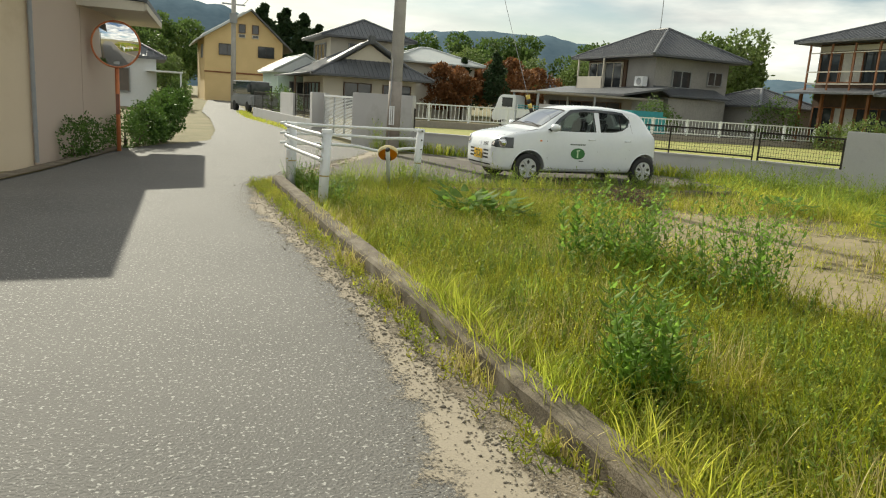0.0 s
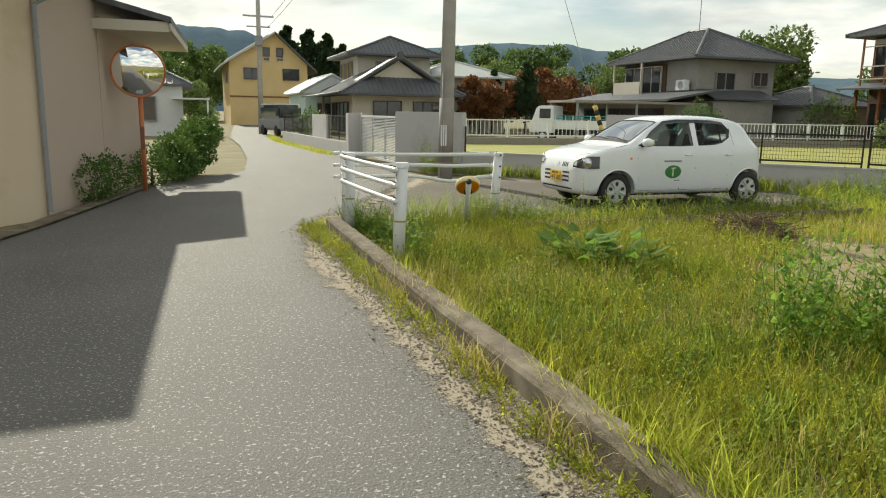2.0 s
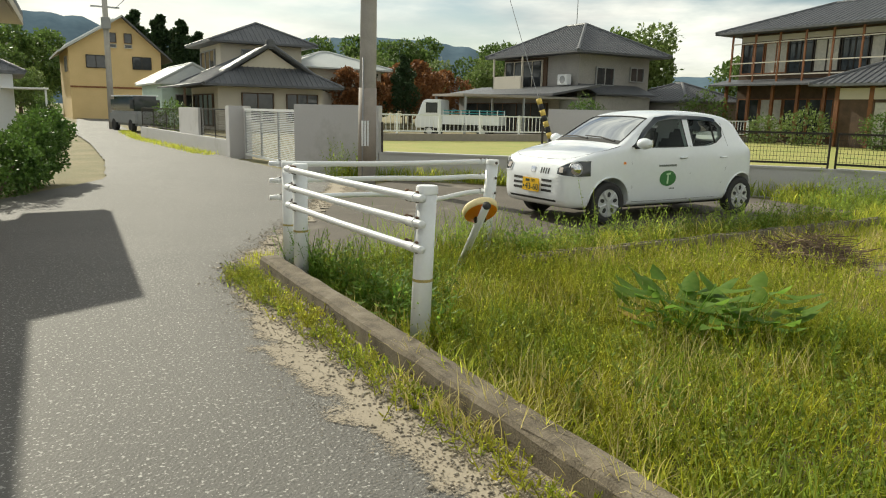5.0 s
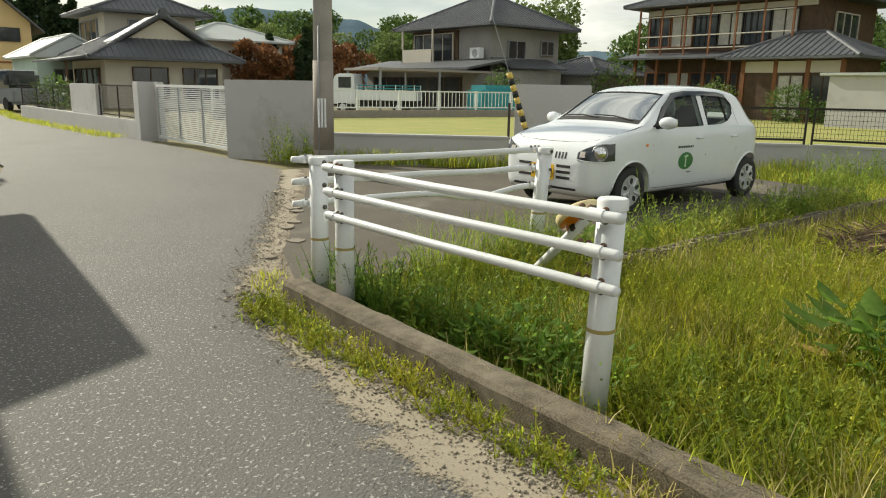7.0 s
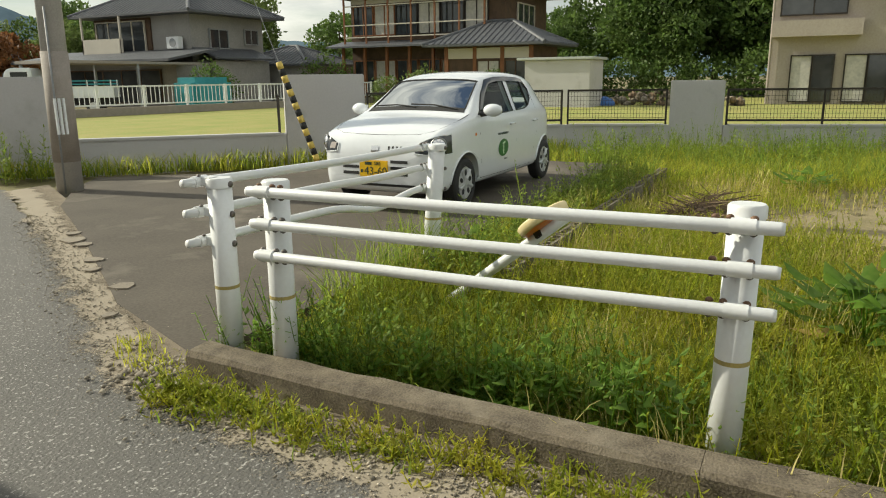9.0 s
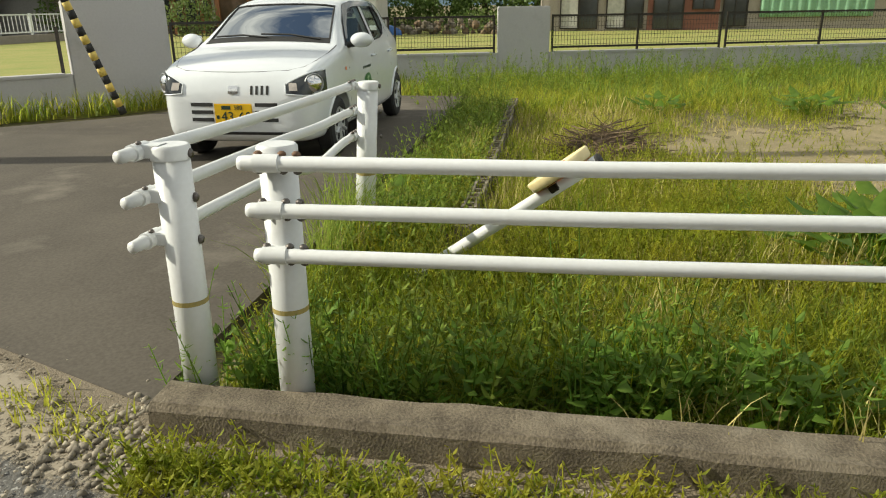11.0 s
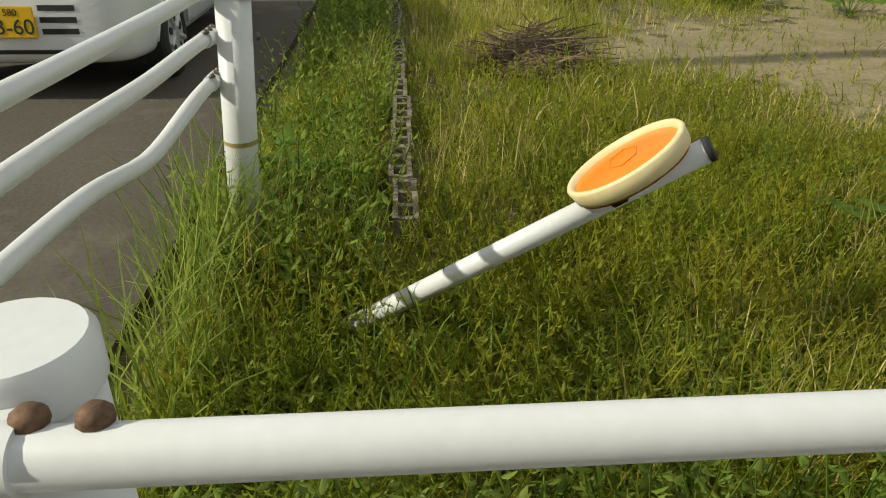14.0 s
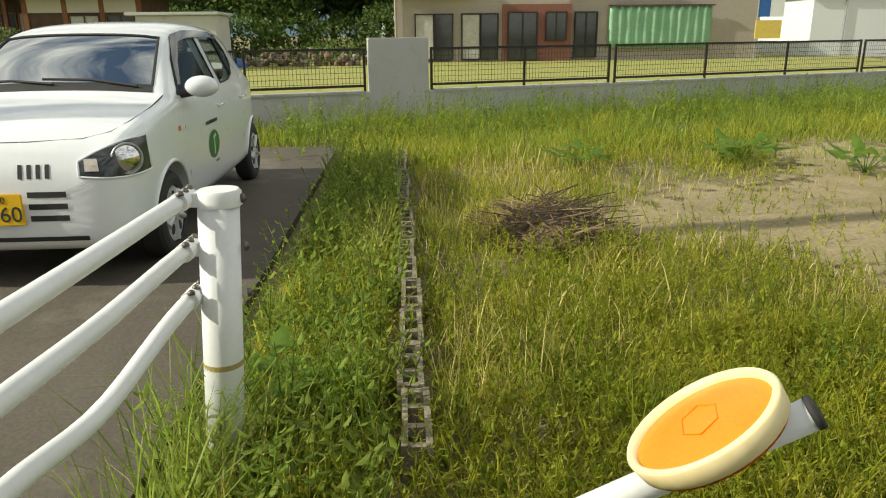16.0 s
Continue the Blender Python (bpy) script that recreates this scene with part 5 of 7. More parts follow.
part("upper_wall", boxbm(13.2, 57.0, -0.3, 18.8, 63.0, 5.6), "cream", h2)
add_roof(h2, 13.2, 57.0, 18.8, 63.0, 5.6, 1.45, 0.9, gable=0.4)
part("rear_wall", boxbm(18.8, 58.0, -0.3, 25.5, 64.0, 4.3), "cream", h2)
add_roof(h2, 18.8, 58.0, 25.5, 64.0, 4.3, 1.3, 0.7, material="paleroof")
window(h2, "y", 49.95, 12.6, 14.4, 0.5, 2.1, "winglass", "darkwood")
window(h2, "y", 49.95, 15.3, 17.2, 0.5, 2.1, "winglass", "darkwood", bars=2)
window(h2, "y", 56.95, 14.6, 16.6, 4.2, 5.1, bars=1)
window(h2, "x", 11.15, 51.0, 56.0, 0.2, 2.0, bars=3, frame_mat="darkwood")
window(h2, "x", 13.15, 58.5, 62.5, 3.9, 5.1, bars=2)
roof_slab(h2, [(9.0, 49.6, 2.35), (9.0, 56.5, 2.35), (11.3, 56.5, 2.75), (11.3, 49.6, 2.75)], 0.1, "tile", "porch_roof")
part("porch_post", boxbm(9.3, 50.0, -0.1, 9.42, 50.12, 2.35), "darkwood", h2)

# ochre house
h1 = thing("ochre_house", (0, 0, 0), "ochre gabled two-storey house with solar panels", "house")
bm = bmesh.new()
gx0, gx1, gy0, gy1, ge, gr = 5.6, 13.2, 79.0, 91.0, 6.1, 8.9
prof = [(gx0, -0.3), (gx1, -0.3), (gx1, ge), ((gx0 + gx1) / 2 + 0.6, gr), (gx0, ge)]
f0 = [bm.verts.new((x, gy0, z)) for x, z in prof]
f1 = [bm.verts.new((x, gy1, z)) for x, z in prof]
bm.faces.new(f0)
bm.faces.new(f1[::-1])
for i in range(5):
    bm.faces.new((f0[i], f0[(i + 1) % 5], f1[(i + 1) % 5], f1[i]))
bmesh.ops.recalc_face_normals(bm, faces=bm.faces)
part("wall", bm, "yellow", h1)
rx = (gx0 + gx1) / 2 + 0.6
roof_slab(h1, [(gx0 - 0.9, gy0 - 0.7, ge - 0.55), (rx, gy0 - 0.7, gr), (rx, gy1 + 0.7, gr), (gx0 - 0.9, gy1 + 0.7, ge - 0.55)], 0.18, "paleroof")
roof_slab(h1, [(rx, gy0 - 0.7, gr), (gx1 + 0.9, gy0 - 0.7, ge - 0.9), (gx1 + 0.9, gy1 + 0.7, ge - 0.9), (rx, gy1 + 0.7, gr)], 0.18, "tile")
# white paint on the panels stands in for the sky glare on them
roof_slab(h1, [(gx0 - 0.2, gy0, ge + 0.1), (rx - 0.6, gy0, gr - 0.2), (rx - 0.6, gy1, gr - 0.2), (gx0 - 0.2, gy1, ge + 0.1)], 0.14, "white", "solar_panel", "roof panels painted white in place of their bright reflection")
for u in (8.9, 10.2):
    window(h1, "y", gy0 - 0.03, u, u + 0.55, 6.75, 7.5, frame_mat="darkwood", bars=0)
    window(h1, "y", gy0 - 0.03, u, u + 0.55, 6.3, 6.55, frame_mat="cream", bars=0)
window(h1, "y", gy0 - 0.03, 7.0, 8.5, 4.5, 5.5, frame_mat="darkmetal")
window(h1, "y", gy0 - 0.03, 10.8, 12.3, 4.5, 5.5, frame_mat="darkmetal")
window(h1, "x", gx0 - 0.03, 81, 83, 4.2, 5.4)
part("belly_band", boxbm(gx0 - 0.03, gy0 - 0.06, 2.7, gx1 + 0.03, gy0 - 0.02, 2.85), "orangewood", h1)

# pale green small house
hm = thing("small_house", (0, 0, 0), "pale green single-storey house with light metal roof", "house")
part("wall", boxbm(9.5, 58.0, -0.3, 12.2, 66.0, 2.8), "mint", hm)
add_roof(hm, 9.5, 58.0, 13.5, 66.0, 2.8, 1.3, 0.4, "paleroof", gable=0.9)
part("wall", boxbm(12.2, 60.0, -0.3, 13.5, 66.0, 2.8), "mint", hm)
window(hm, "y", 57.95, 10.4, 11.4, 1.0, 2.0)

# dark timber house
h4 = thing("timber_house", (0, 0, 0), "dark timber two-storey house with glazed verandas", "house")
part("wall", boxbm(39.0, 26.0, -0.3, 46.0, 36.2, 6.2), "darkwood", h4)
add_roof(h4, 39.0, 26.0, 46.0, 36.2, 6.3, 1.7, 1.1)
for k in range(6):
    y = 27.0 + k * 1.52
    window(h4, "x", 38.95, y, y + 1.34, 3.95, 5.6, curtain=k % 2 == 0, frame_mat="orangewood" if k > 3 else "darkmetal")
    window(h4, "x", 38.95, y, y + 1.34, 0.4, 2.4, frame_mat="orangewood", curtain=k % 3 == 1)
roof_slab(h4, [(37.3, 26.0, 3.15), (37.3, 37.0, 3.15), (39.05, 37.0, 3.5), (39.05, 26.0, 3.5)], 0.1, "tile", "veranda_roof")
part("fascia", boxbm(38.9, 26.1, 5.75, 38.97, 36.1, 6.05), "cream", h4, "pale plaster band under the eaves")
for z in (3.75, 4.45, 5.55):
    part("veranda_rail", boxbm(38.1, 26.8, z, 38.16, 36.2, z + 0.06), "cream", h4)
for k in range(7):
    y = 26.8 + k * 1.55
    part("veranda_post", boxbm(38.1, y, 3.4, 38.18, y + 0.1, 6.1), "orangewood", h4)
    part("post", boxbm(37.9, y, -0.1, 38.05, y + 0.16, 3.2), "orangewood", h4)
part("wing_wall", boxbm(36.6, 23.4, -0.3, 40.5, 28.6, 3.0), "darkwood", h4)
part("plaster_band", boxbm(36.52, 23.6, 2.35, 36.59, 28.4, 2.9), "cream", h4)
add_roof(h4, 36.6, 23.4, 40.5, 28.6, 3.1, 1.3, 0.9)
for y in (23.5, 25.1, 26.7, 28.4):
    part("post", boxbm(36.5, y - 0.1, -0.1, 36.6, y + 0.12, 3.0), "orangewood", h4)
window(h4, "x", 36.55, 23.8, 24.9, 0.2, 2.2, frame_mat="darkwood")
window(h4, "x", 36.55, 25.3, 26.5, 0.2, 2.2, frame_mat="darkwood", curtain=True)
window(h4, "y", 25.95, 40.8, 43.5, 4.2, 5.5, frame_mat="cream", bars=2)

# beige house to the right
h5 = thing("beige_house", (0, 0, 0), "grey-beige two-storey house with red-brown entrance", "house")
part("wall", boxbm(38.0, 4.0, -0.3, 46.0, 12.2, 5.8), "greybeige", h5)
add_roof(h5, 38.0, 4.0, 46.0, 12.2, 5.9, 1.6, 0.6)
part("wall", boxbm(38.4, -5.5, -0.3, 46.0, 4.0, 2.9), "greybeige", h5)
for k, (a, b, c) in enumerate(((10.5, 11.3, True), (9.6, 10.4, False), (8.3, 9.1, True), (7.45, 8.2, False))):
    window(h5, "x", 37.95, a, b, 0.15, 2.15, frame_mat="darkmetal", curtain=c, bars=0)
part("entrance_panel", boxbm(37.9, 3.9, -0.1, 38.0, 7.2, 2.6), "brick", h5)
window(h5, "x", 37.86, 5.6, 6.9, 0.1, 2.2, frame_mat="darkmetal", bars=1)
window(h5, "x", 37.86, 4.2, 5.1, 1.0, 2.2, frame_mat="darkmetal", bars=1)
window(h5, "x", 37.95, 9.3, 11.9, 4.0, 5.2, frame_mat="darkmetal", bars=1)
window(h5, "x", 37.95, 6.0, 7.6, 4.0, 5.0, frame_mat="darkmetal", bars=1)
part("balcony", boxbm(37.2, 8.6, 3.0, 38.0, 12.2, 3.7), "greybeige", h5)
part("downpipe", tube(bmesh.new(), [(37.9, 12.25, 0), (37.9, 12.25, 5.6)], 0.05, 8), "greybeige", h5)
window(h5, "x", 38.35, 2.6, 3.6, 0.2, 2.2, "winglass", "darkmetal", bars=1)

# pale garden shed, white trailer wall
sh = thing("garden_shed", (0, 0, 0), "pale grey-white metal garden shed", "shed")
part("body", boxbm(32.4, 19.2, -0.1, 34.6, 22.3, 2.1, bevel=0.03), "wall", sh)
part("roof", boxbm(32.25, 19.05, 2.1, 34.75, 22.65, 2.22, bevel=0.02), "paleroof", sh)

gs = thing("green_tarpaulin", (38.2, 0, 0), "green plastic sheet hung over the house front", "tarpaulin")
bm = bmesh.new()
rows = [[bm.verts.new((0.07 * math.sin(i * 1.9) + 0.05 * noise.noise((i * 0.7, j * 0.5, 2)), -3.0 + 5.0 * i / 40, 0.55 + 1.95 * j / 6)) for i in range(41)] for j in range(7)]
for a, b in zip(rows, rows[1:]):
    for i in range(40):
        bm.faces.new((a[i], a[i + 1], b[i + 1], b[i]))
tarp = part("sheet", bm, "sheet", gs, smooth=True)
sol = tarp.modifiers.new("thickness", "SOLIDIFY")
sol.thickness = 0.01
part("top_batten", boxbm(-0.1, -3.1, 2.48, 0.02, 2.1, 2.54), "darkwood", gs)
bn = thing("advertising_banner", (36.0, -4.2, 0), "blue, white and orange banner on a pole", "banner")
part("pole", tube(bmesh.new(), [(0, 0, -0.1), (0, 0, 3.4)], 0.03, 8), "metal", bn)
part("cloth", boxbm(-0.02, -0.55, 1.9, 0.02, 0.0, 3.3), "blue", bn)
part("cloth", boxbm(-0.02, -1.2, 1.9, 0.02, -0.56, 3.3), "white", bn)
part("board", boxbm(-0.03, -1.15, 0.95, 0.03, 0.05, 1.75), "stripey", bn, "orange and white board")
wt = thing("white_storage_building", (40, -9, 0), "white windowless storage building", "shed")
part("wall", boxbm(0, -7.0, -0.3, 6, 0, 2.9), "white", wt)
part("roof", boxbm(-0.15, -7.2, 2.9, 6.2, 0.2, 3.02), "paleroof", wt)
part("downpipe", tube(bmesh.new(), [(-0.06, -1.7, 0), (-0.06, -1.7, 2.9)], 0.04, 8), "grey", wt)
# white board fence on a dark base behind the field
wf = thing("white_fence", (11.5, 36.5, 0), "white aluminium fence on a dark low base", "fence", rz=math.degrees(math.atan2(-3.5, 24.5)))
FL = math.hypot(24.5, 3.5)
part("base", boxbm(0, -0.1, -0.3, FL, 0.1, 0.32), "poled", wf, "dark concrete base")
for k in range(13):
    x = FL * k / 12
    part("fence_post", boxbm(x - 0.04, -0.04, 0.3, x + 0.04, 0.04, 1.2), "white", wf)
for z in (0.4, 1.12):
    part("fence_rail", boxbm(0, -0.03, z, FL, 0.03, z + 0.06), "white", wf)
for k in range(120):
    x = FL * (k + 0.5) / 120
    part("picket", boxbm(x - 0.012, -0.01, 0.42, x + 0.012, 0.01, 1.14), "white", wf)

# light truck
tk = thing("light_truck", (21.5, 39.9, 0), "white light flatbed truck with side rails", "truck", rz=math.degrees(math.atan2(-3.5, 3.1)))
bm = bmesh.new()
pts = [(-2.35, 0.45), (-2.38, 0.9), (-2.2, 1.15), (-1.95, 1.85), (-1.75, 1.95), (-0.95, 1.95), (-0.9, 0.45)]
a = [bm.verts.new((x, -0.8, z)) for x, z in pts]
b = [bm.verts.new((x, 0.8, z)) for x, z in pts]
bm.faces.new(a)
bm.faces.new(b[::-1])
for i in range(len(pts)):
    bm.faces.new((a[i], a[(i + 1) % len(pts)], b[(i + 1) % len(pts)], b[i]))
bmesh.ops.recalc_face_normals(bm, faces=bm.faces)
bmesh.ops.bevel(bm, geom=bm.edges[:], offset=0.05, segments=2, affect="EDGES")
cab = part("cab", bm, "whitecar", tk)
for s in (-1, 1):
    part("side_window", boxbm(-1.75, s * 0.79, 1.25, -1.1, s * 0.815, 1.78, bevel=0.02) if s > 0 else boxbm(-1.75, -0.815, 1.25, -1.1, -0.79, 1.78), "winglass", cab)
    part("bed_side", boxbm(-0.8, s * 0.8 - 0.02, 0.75, 2.2, s * 0.8 + 0.02, 1.1), "whitecar", tk)
    for z in (1.22, 1.36):
        part("bed_rail", boxbm(-0.8, s * 0.8 - 0.02, z, 2.2, s * 0.8 + 0.02, z + 0.05), "teal", tk)
    for x in (-0.78, 0.2, 1.2, 2.15):
        part("rail_post", boxbm(x - 0.02, s * 0.8 - 0.022, 1.1, x + 0.02, s * 0.8 + 0.022, 1.42), "white", tk)
    for x in (-1.55, 1.35):
        w = part("wheel", rod(bmesh.new(), (x, s * 0.6, 0.3), (x, s * 0.79, 0.3), 0.3, seg=24), "black", tk)
        part("rim", rod(bmesh.new(), (x, s * 0.78, 0.3), (x, s * 0.8, 0.3), 0.17, seg=20), "wheel", w)
bm = bmesh.new()
slant(bm, (-2.24, 1.18), (-2.02, 1.75), 0.7, 0.66, 0.03)
bmesh.ops.recalc_face_normals(bm, faces=bm.faces)
part("windscreen", bm, "winglass", cab)
part("bed_floor", boxbm(-0.85, -0.8, 0.66, 2.25, 0.8, 0.76), "whitecar", tk)
part("chassis", boxbm(-2.1, -0.5, 0.35, 2.1, 0.5, 0.66), "black", tk)
part("tailgate", boxbm(2.18, -0.8, 0.75, 2.24, 0.8, 1.1), "whitecar", tk)
for s in (-1, 1):
    part("headlamp", boxbm(-2.41, s * 0.55 - 0.13, 0.72, -2.35, s * 0.55 + 0.13, 0.88, bevel=0.01), "chrome", cab)
cv = thing("covered_load", (26.6, 36.6, 0), "teal tarpaulin over a stack in the yard", "tarpaulin")
bm = boxbm(-1.3, -0.8, -0.1, 1.3, 0.8, 1.5, bevel=0.25)
part("cover", bm, "teal", cv)
ca = thing("carport", (25.0, 40.6, 0), "flat dark carport roof on thin posts", "carport")
part("roof", boxbm(-4, -1.6, 2.15, 4, 1.6, 2.27), "poled", ca)
for x in (-3.8, 0, 3.8):
    for y in (-1.5, 1.5):
        part("post", boxbm(x - 0.05, y - 0.05, -0.1, x + 0.05, y + 0.05, 2.15), "grey", ca)
# dark van far up the lane
vn = thing("parked_van", (6.4, 47, 0), "dark van parked up the lane", "van", rz=100)
bm = boxbm(-2.1, -0.8, 0.3, 2.1, 0.8, 1.0, bevel=0.12)
vb = part("body", bm, "grey", vn)
part("cabin", boxbm(-1.3, -0.74, 0.95, 2.05, 0.74, 1.75, bevel=0.18), "winglass", vb)
part("roof", boxbm(-1.1, -0.7, 1.72, 2.0, 0.7, 1.79, bevel=0.03), "white", vb)
for x in (-1.3, 1.3):
    for s in (-1, 1):
        part("wheel", rod(bmesh.new(), (x, s * 0.6, 0.3), (x, s * 0.82, 0.3), 0.3, seg=20), "black", vn)
wh = thing("white_gable_house", (0.2, 46, 0), "white walled house beyond the lane bend", "house")
part("wall", boxbm(-4, 0, -0.3, 0.8, 7, 2.7), "white", wh)
add_roof(wh, -4, 0, 0.8, 7, 2.7, 1.5, 0.5)
part("awning", boxbm(0.3, -2.4, 1.9, 2.1, 0.6, 1.97), "white", wh)
part("awning_post", boxbm(1.95, -2.3, -0.1, 2.03, -2.22, 1.9), "white", wh)
window(wh, "y", -0.05, -2.6, -0.6, 0.8, 2.0)

# ---- hills on the horizon ----
def hills(name, dist, prof, label, jag):
    bm = bmesh.new()
    rows = []
    n = 260
    for k in range(n + 1):
        ang = -62 + 150 * k / n
        hgt = np.interp(ang, [p[0] for p in prof], [p[1] for p in prof])
        hgt *= dist / 1500
        hgt += jag * noise.noise((ang * 0.9, dist, 0)) + jag * 0.4 * noise.noise((ang * 3.1, dist, 4))
        s, c = math.sin(radians(ang)), math.cos(radians(ang))
        col = []
        for j in range(9):
            t = j / 8
            d = dist + (1 - (1 - t)) * dist * 0.25
            z = -2 + (hgt + 2) * (1 - (1 - t) ** 1.7) + (jag * 0.9 * noise.noise((ang * 1.3, t * 4, 8)) if 0 < j < 8 else 0)
            col.append(bm.verts.new((d * s, d * c, z * d / dist)))
        rows.append(col)
    for a, b in zip(rows, rows[1:]):
        for j in range(8):
            bm.faces.new((a[j], b[j], b[j + 1], a[j + 1]))
    # plain mesh, the air haze is only in the hill colour
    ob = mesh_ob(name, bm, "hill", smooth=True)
    return tagged(ob, label, "hill", kind="structure")


RIDGE = [(-62, 120), (-20, 140), (-2.6, 160), (4.5, 155), (8, 128), (11.5, 119), (15.7, 113), (18.7, 132), (23.4, 143), (28.9, 141), (32.2, 129), (36, 100), (42, 80), (60, 70), (88, 90)]
hills("backdrop_hill", 1500, RIDGE, "wooded hills on the horizon, haze mixed into their blue-grey colour", 6)

# ---- plants ----
rng = np.random.default_rng(7)


def tri_mesh(name, co, tris, material):
    me = bpy.data.meshes.new(name)
    n, m = len(co), len(tris)
    me.vertices.add(n)
    me.vertices.foreach_set("co", np.asarray(co, np.float32).ravel())
    me.loops.add(m * 3)
    me.loops.foreach_set("vertex_index", np.asarray(tris, np.int32).ravel())
    me.polygons.add(m)
    me.polygons.foreach_set("loop_start", np.arange(0, m * 3, 3, dtype=np.int32))
    me.update(calc_edges=True)
    me.materials.append(M[material])
    return me


def blades(name, xy, z, h, w, bend, material, label, parent=None):
    """Curved tapering blades of grass at the places xy."""
    n = len(xy)
    a = rng.uniform(0, 2 * np.pi, n)
    d = np.stack([np.cos(a), np.sin(a)], 1)
    s = np.stack([-np.sin(a), np.cos(a)], 1)
    # blades turn a little about their own axis
    tw = rng.uniform(-0.9, 0.9, n)
    s = s * np.cos(tw)[:, None] + d * np.sin(tw)[:, None]
    co = np.zeros((n, 7, 3))
    for i, (f, k) in enumerate(((0.0, 1.0), (0.4, 0.85), (0.75, 0.55))):
        c = xy + d * (bend * h * f ** 2)[:, None]
        zz = z + h * f * (1 - 0.25 * bend * f)
        co[:, 2 * i, :2], co[:, 2 * i + 1, :2] = c - s * (w * k / 2)[:, None], c + s * (w * k / 2)[:, None]
        co[:, 2 * i, 2] = co[:, 2 * i + 1, 2] = zz
    co[:, 6, :2] = xy + d * (bend * h)[:, None]
    co[:, 6, 2] = z + h * (1 - 0.3 * bend)
    t = np.array([(0, 1, 3), (0, 3, 2), (2, 3, 5), (2, 5, 4), (4, 5, 6)])
    tris = (t[None] + 7 * np.arange(n)[:, None, None]).reshape(-1, 3)
    ob = new(name, tri_mesh(name, co.reshape(-1, 3), tris, material))
    if parent is not None:
        ob.parent = parent
    return tagged(ob, label, "grass", kind="stuff")


def fbm(x, y, s, seed=0.0):
    return np.array([noise.noise((float(a) * s + seed, float(b) * s, seed)) for a, b in zip(x, y)])


def in_sand(x, y):
    m = np.zeros(len(x))
    for cx, cy, rx, ry, rot in SANDS:
        dx, dy = x - cx, y - cy
        u, v = dx * math.cos(rot) + dy * math.sin(rot), -dx * math.sin(rot) + dy * math.cos(rot)
        m = np.maximum(m, np.clip(1.5 - 1.2 * ((u / rx) ** 2 + (v / ry) ** 2), 0, 1))
    return m


def wall_x(y):
    return np.interp(y, [-12, -4, 3, 8.5, 11.58, 12.46, 14.2], [21, 19, 16.6, 14.6, 13.62, 13.48, 12.9])


def scatter(x0, x1, y0, y1, per, thin=0.9):
    n = int((x1 - x0) * (y1 - y0) * per)
    x, y = rng.uniform(x0, x1, n), rng.uniform(y0, y1, n)
    keep = (x < wall_x(y) - 0.15) & ~((y > 12.62) & (x < 11.4)) & ~((np.abs(y - 11.95) < 0.1) & (x > 4.4) & (x < 10.4)) & (rng.random(n) > in_sand(x, y) * thin)
    return x[keep], y[keep]


def lot(name, x0, x1, y0, y1, per, hh, ww, material, label, thin=0.84, patch_s=0.8, seed=0.0, bend=(0.1, 0.6), cut_at=-0.15):
    x, y = scatter(x0, x1, y0, y1, per, thin)
    f = fbm(x, y, patch_s, seed)
    k = f > cut_at + rng.uniform(-0.12, 0.12, len(x)) + 0.35 * fbm(x, y, 3.3, seed + 2.5)
    x, y, f = x[k], y[k], f[k]
    h = rng.uniform(hh[0], hh[1], len(x)) * (0.75 + 0.7 * np.clip(f, -0.3, 0.6)) * (1 + 0.9 * np.clip(fbm(x, y, 2.6, seed + 8.0), -0.4, 0.5)) * (1 - 0.55 * in_sand(x, y))
    w = rng.uniform(ww[0], ww[1], len(x))
    b = rng.uniform(bend[0], bend[1], len(x))
    return blades(name, np.stack([x, y], 1), np.full(len(x), -0.03), h, w, b, material, label)


lot("grass", 2.47, 5.6, 1.5, 12.62, 3600, (0.04, 0.17), (0.003, 0.008), "grass", "yellow-green grass filling the lot", cut_at=-0.26, bend=(0.5, 1.5))
lot("grass", 2.47, 5.0, 3.5, 12.62, 600, (0.08, 0.2), (0.006, 0.012), "lush", "darker green weeds among the grass", seed=5.0, patch_s=1.3, cut_at=0.05)
lot("grass", 2.45, 6.0, 1.0, 12.62, 560, (0.1, 0.3), (0.003, 0.006), "straw", "dry straw-coloured grass stalks", seed=9.0, cut_at=0.0)
lot("grass", 5.6, 10.5, 0.0, 12.62, 900, (0.05, 0.2), (0.005, 0.011), "grass", "patchy yellow-green grass", seed=2.0, thin=0.8, bend=(0.3, 1.1), cut_at=-0.05)
lot("grass", 5.6, 10.5, 0.0, 12.62, 260, (0.08, 0.25), (0.006, 0.011), "straw", "dry grass on sandy soil", seed=12.0, thin=0.9)
lot("grass", 10.0, 16.5, -2.0, 14.4, 480, (0.1, 0.36), (0.007, 0.015), "grass", "tall grass along the boundary wall", seed=3.0, cut_at=-0.2, bend=(0.3, 1.1))
lot("grass", 10.0, 16.5, -2.0, 14.4, 260, (0.12, 0.4), (0.01, 0.022), "lush", "green weeds along the boundary wall", seed=15.0, cut_at=-0.1)
lot("grass", 2.62, 4.4, 10.4, 12.5, 2200, (0.06, 0.24), (0.004, 0.009), "lush", "fine green grass behind the guard rail", seed=21.0, cut_at=-0.3, bend=(0.3, 1.2))
lot("grass", 4.4, 10.2, 11.95, 12.66, 900, (0.1, 0.3), (0.006, 0.013), "grass", "fresh weeds between drive and blocks", seed=23.0, cut_at=-0.2, thin=0, bend=(0.3, 1.1))
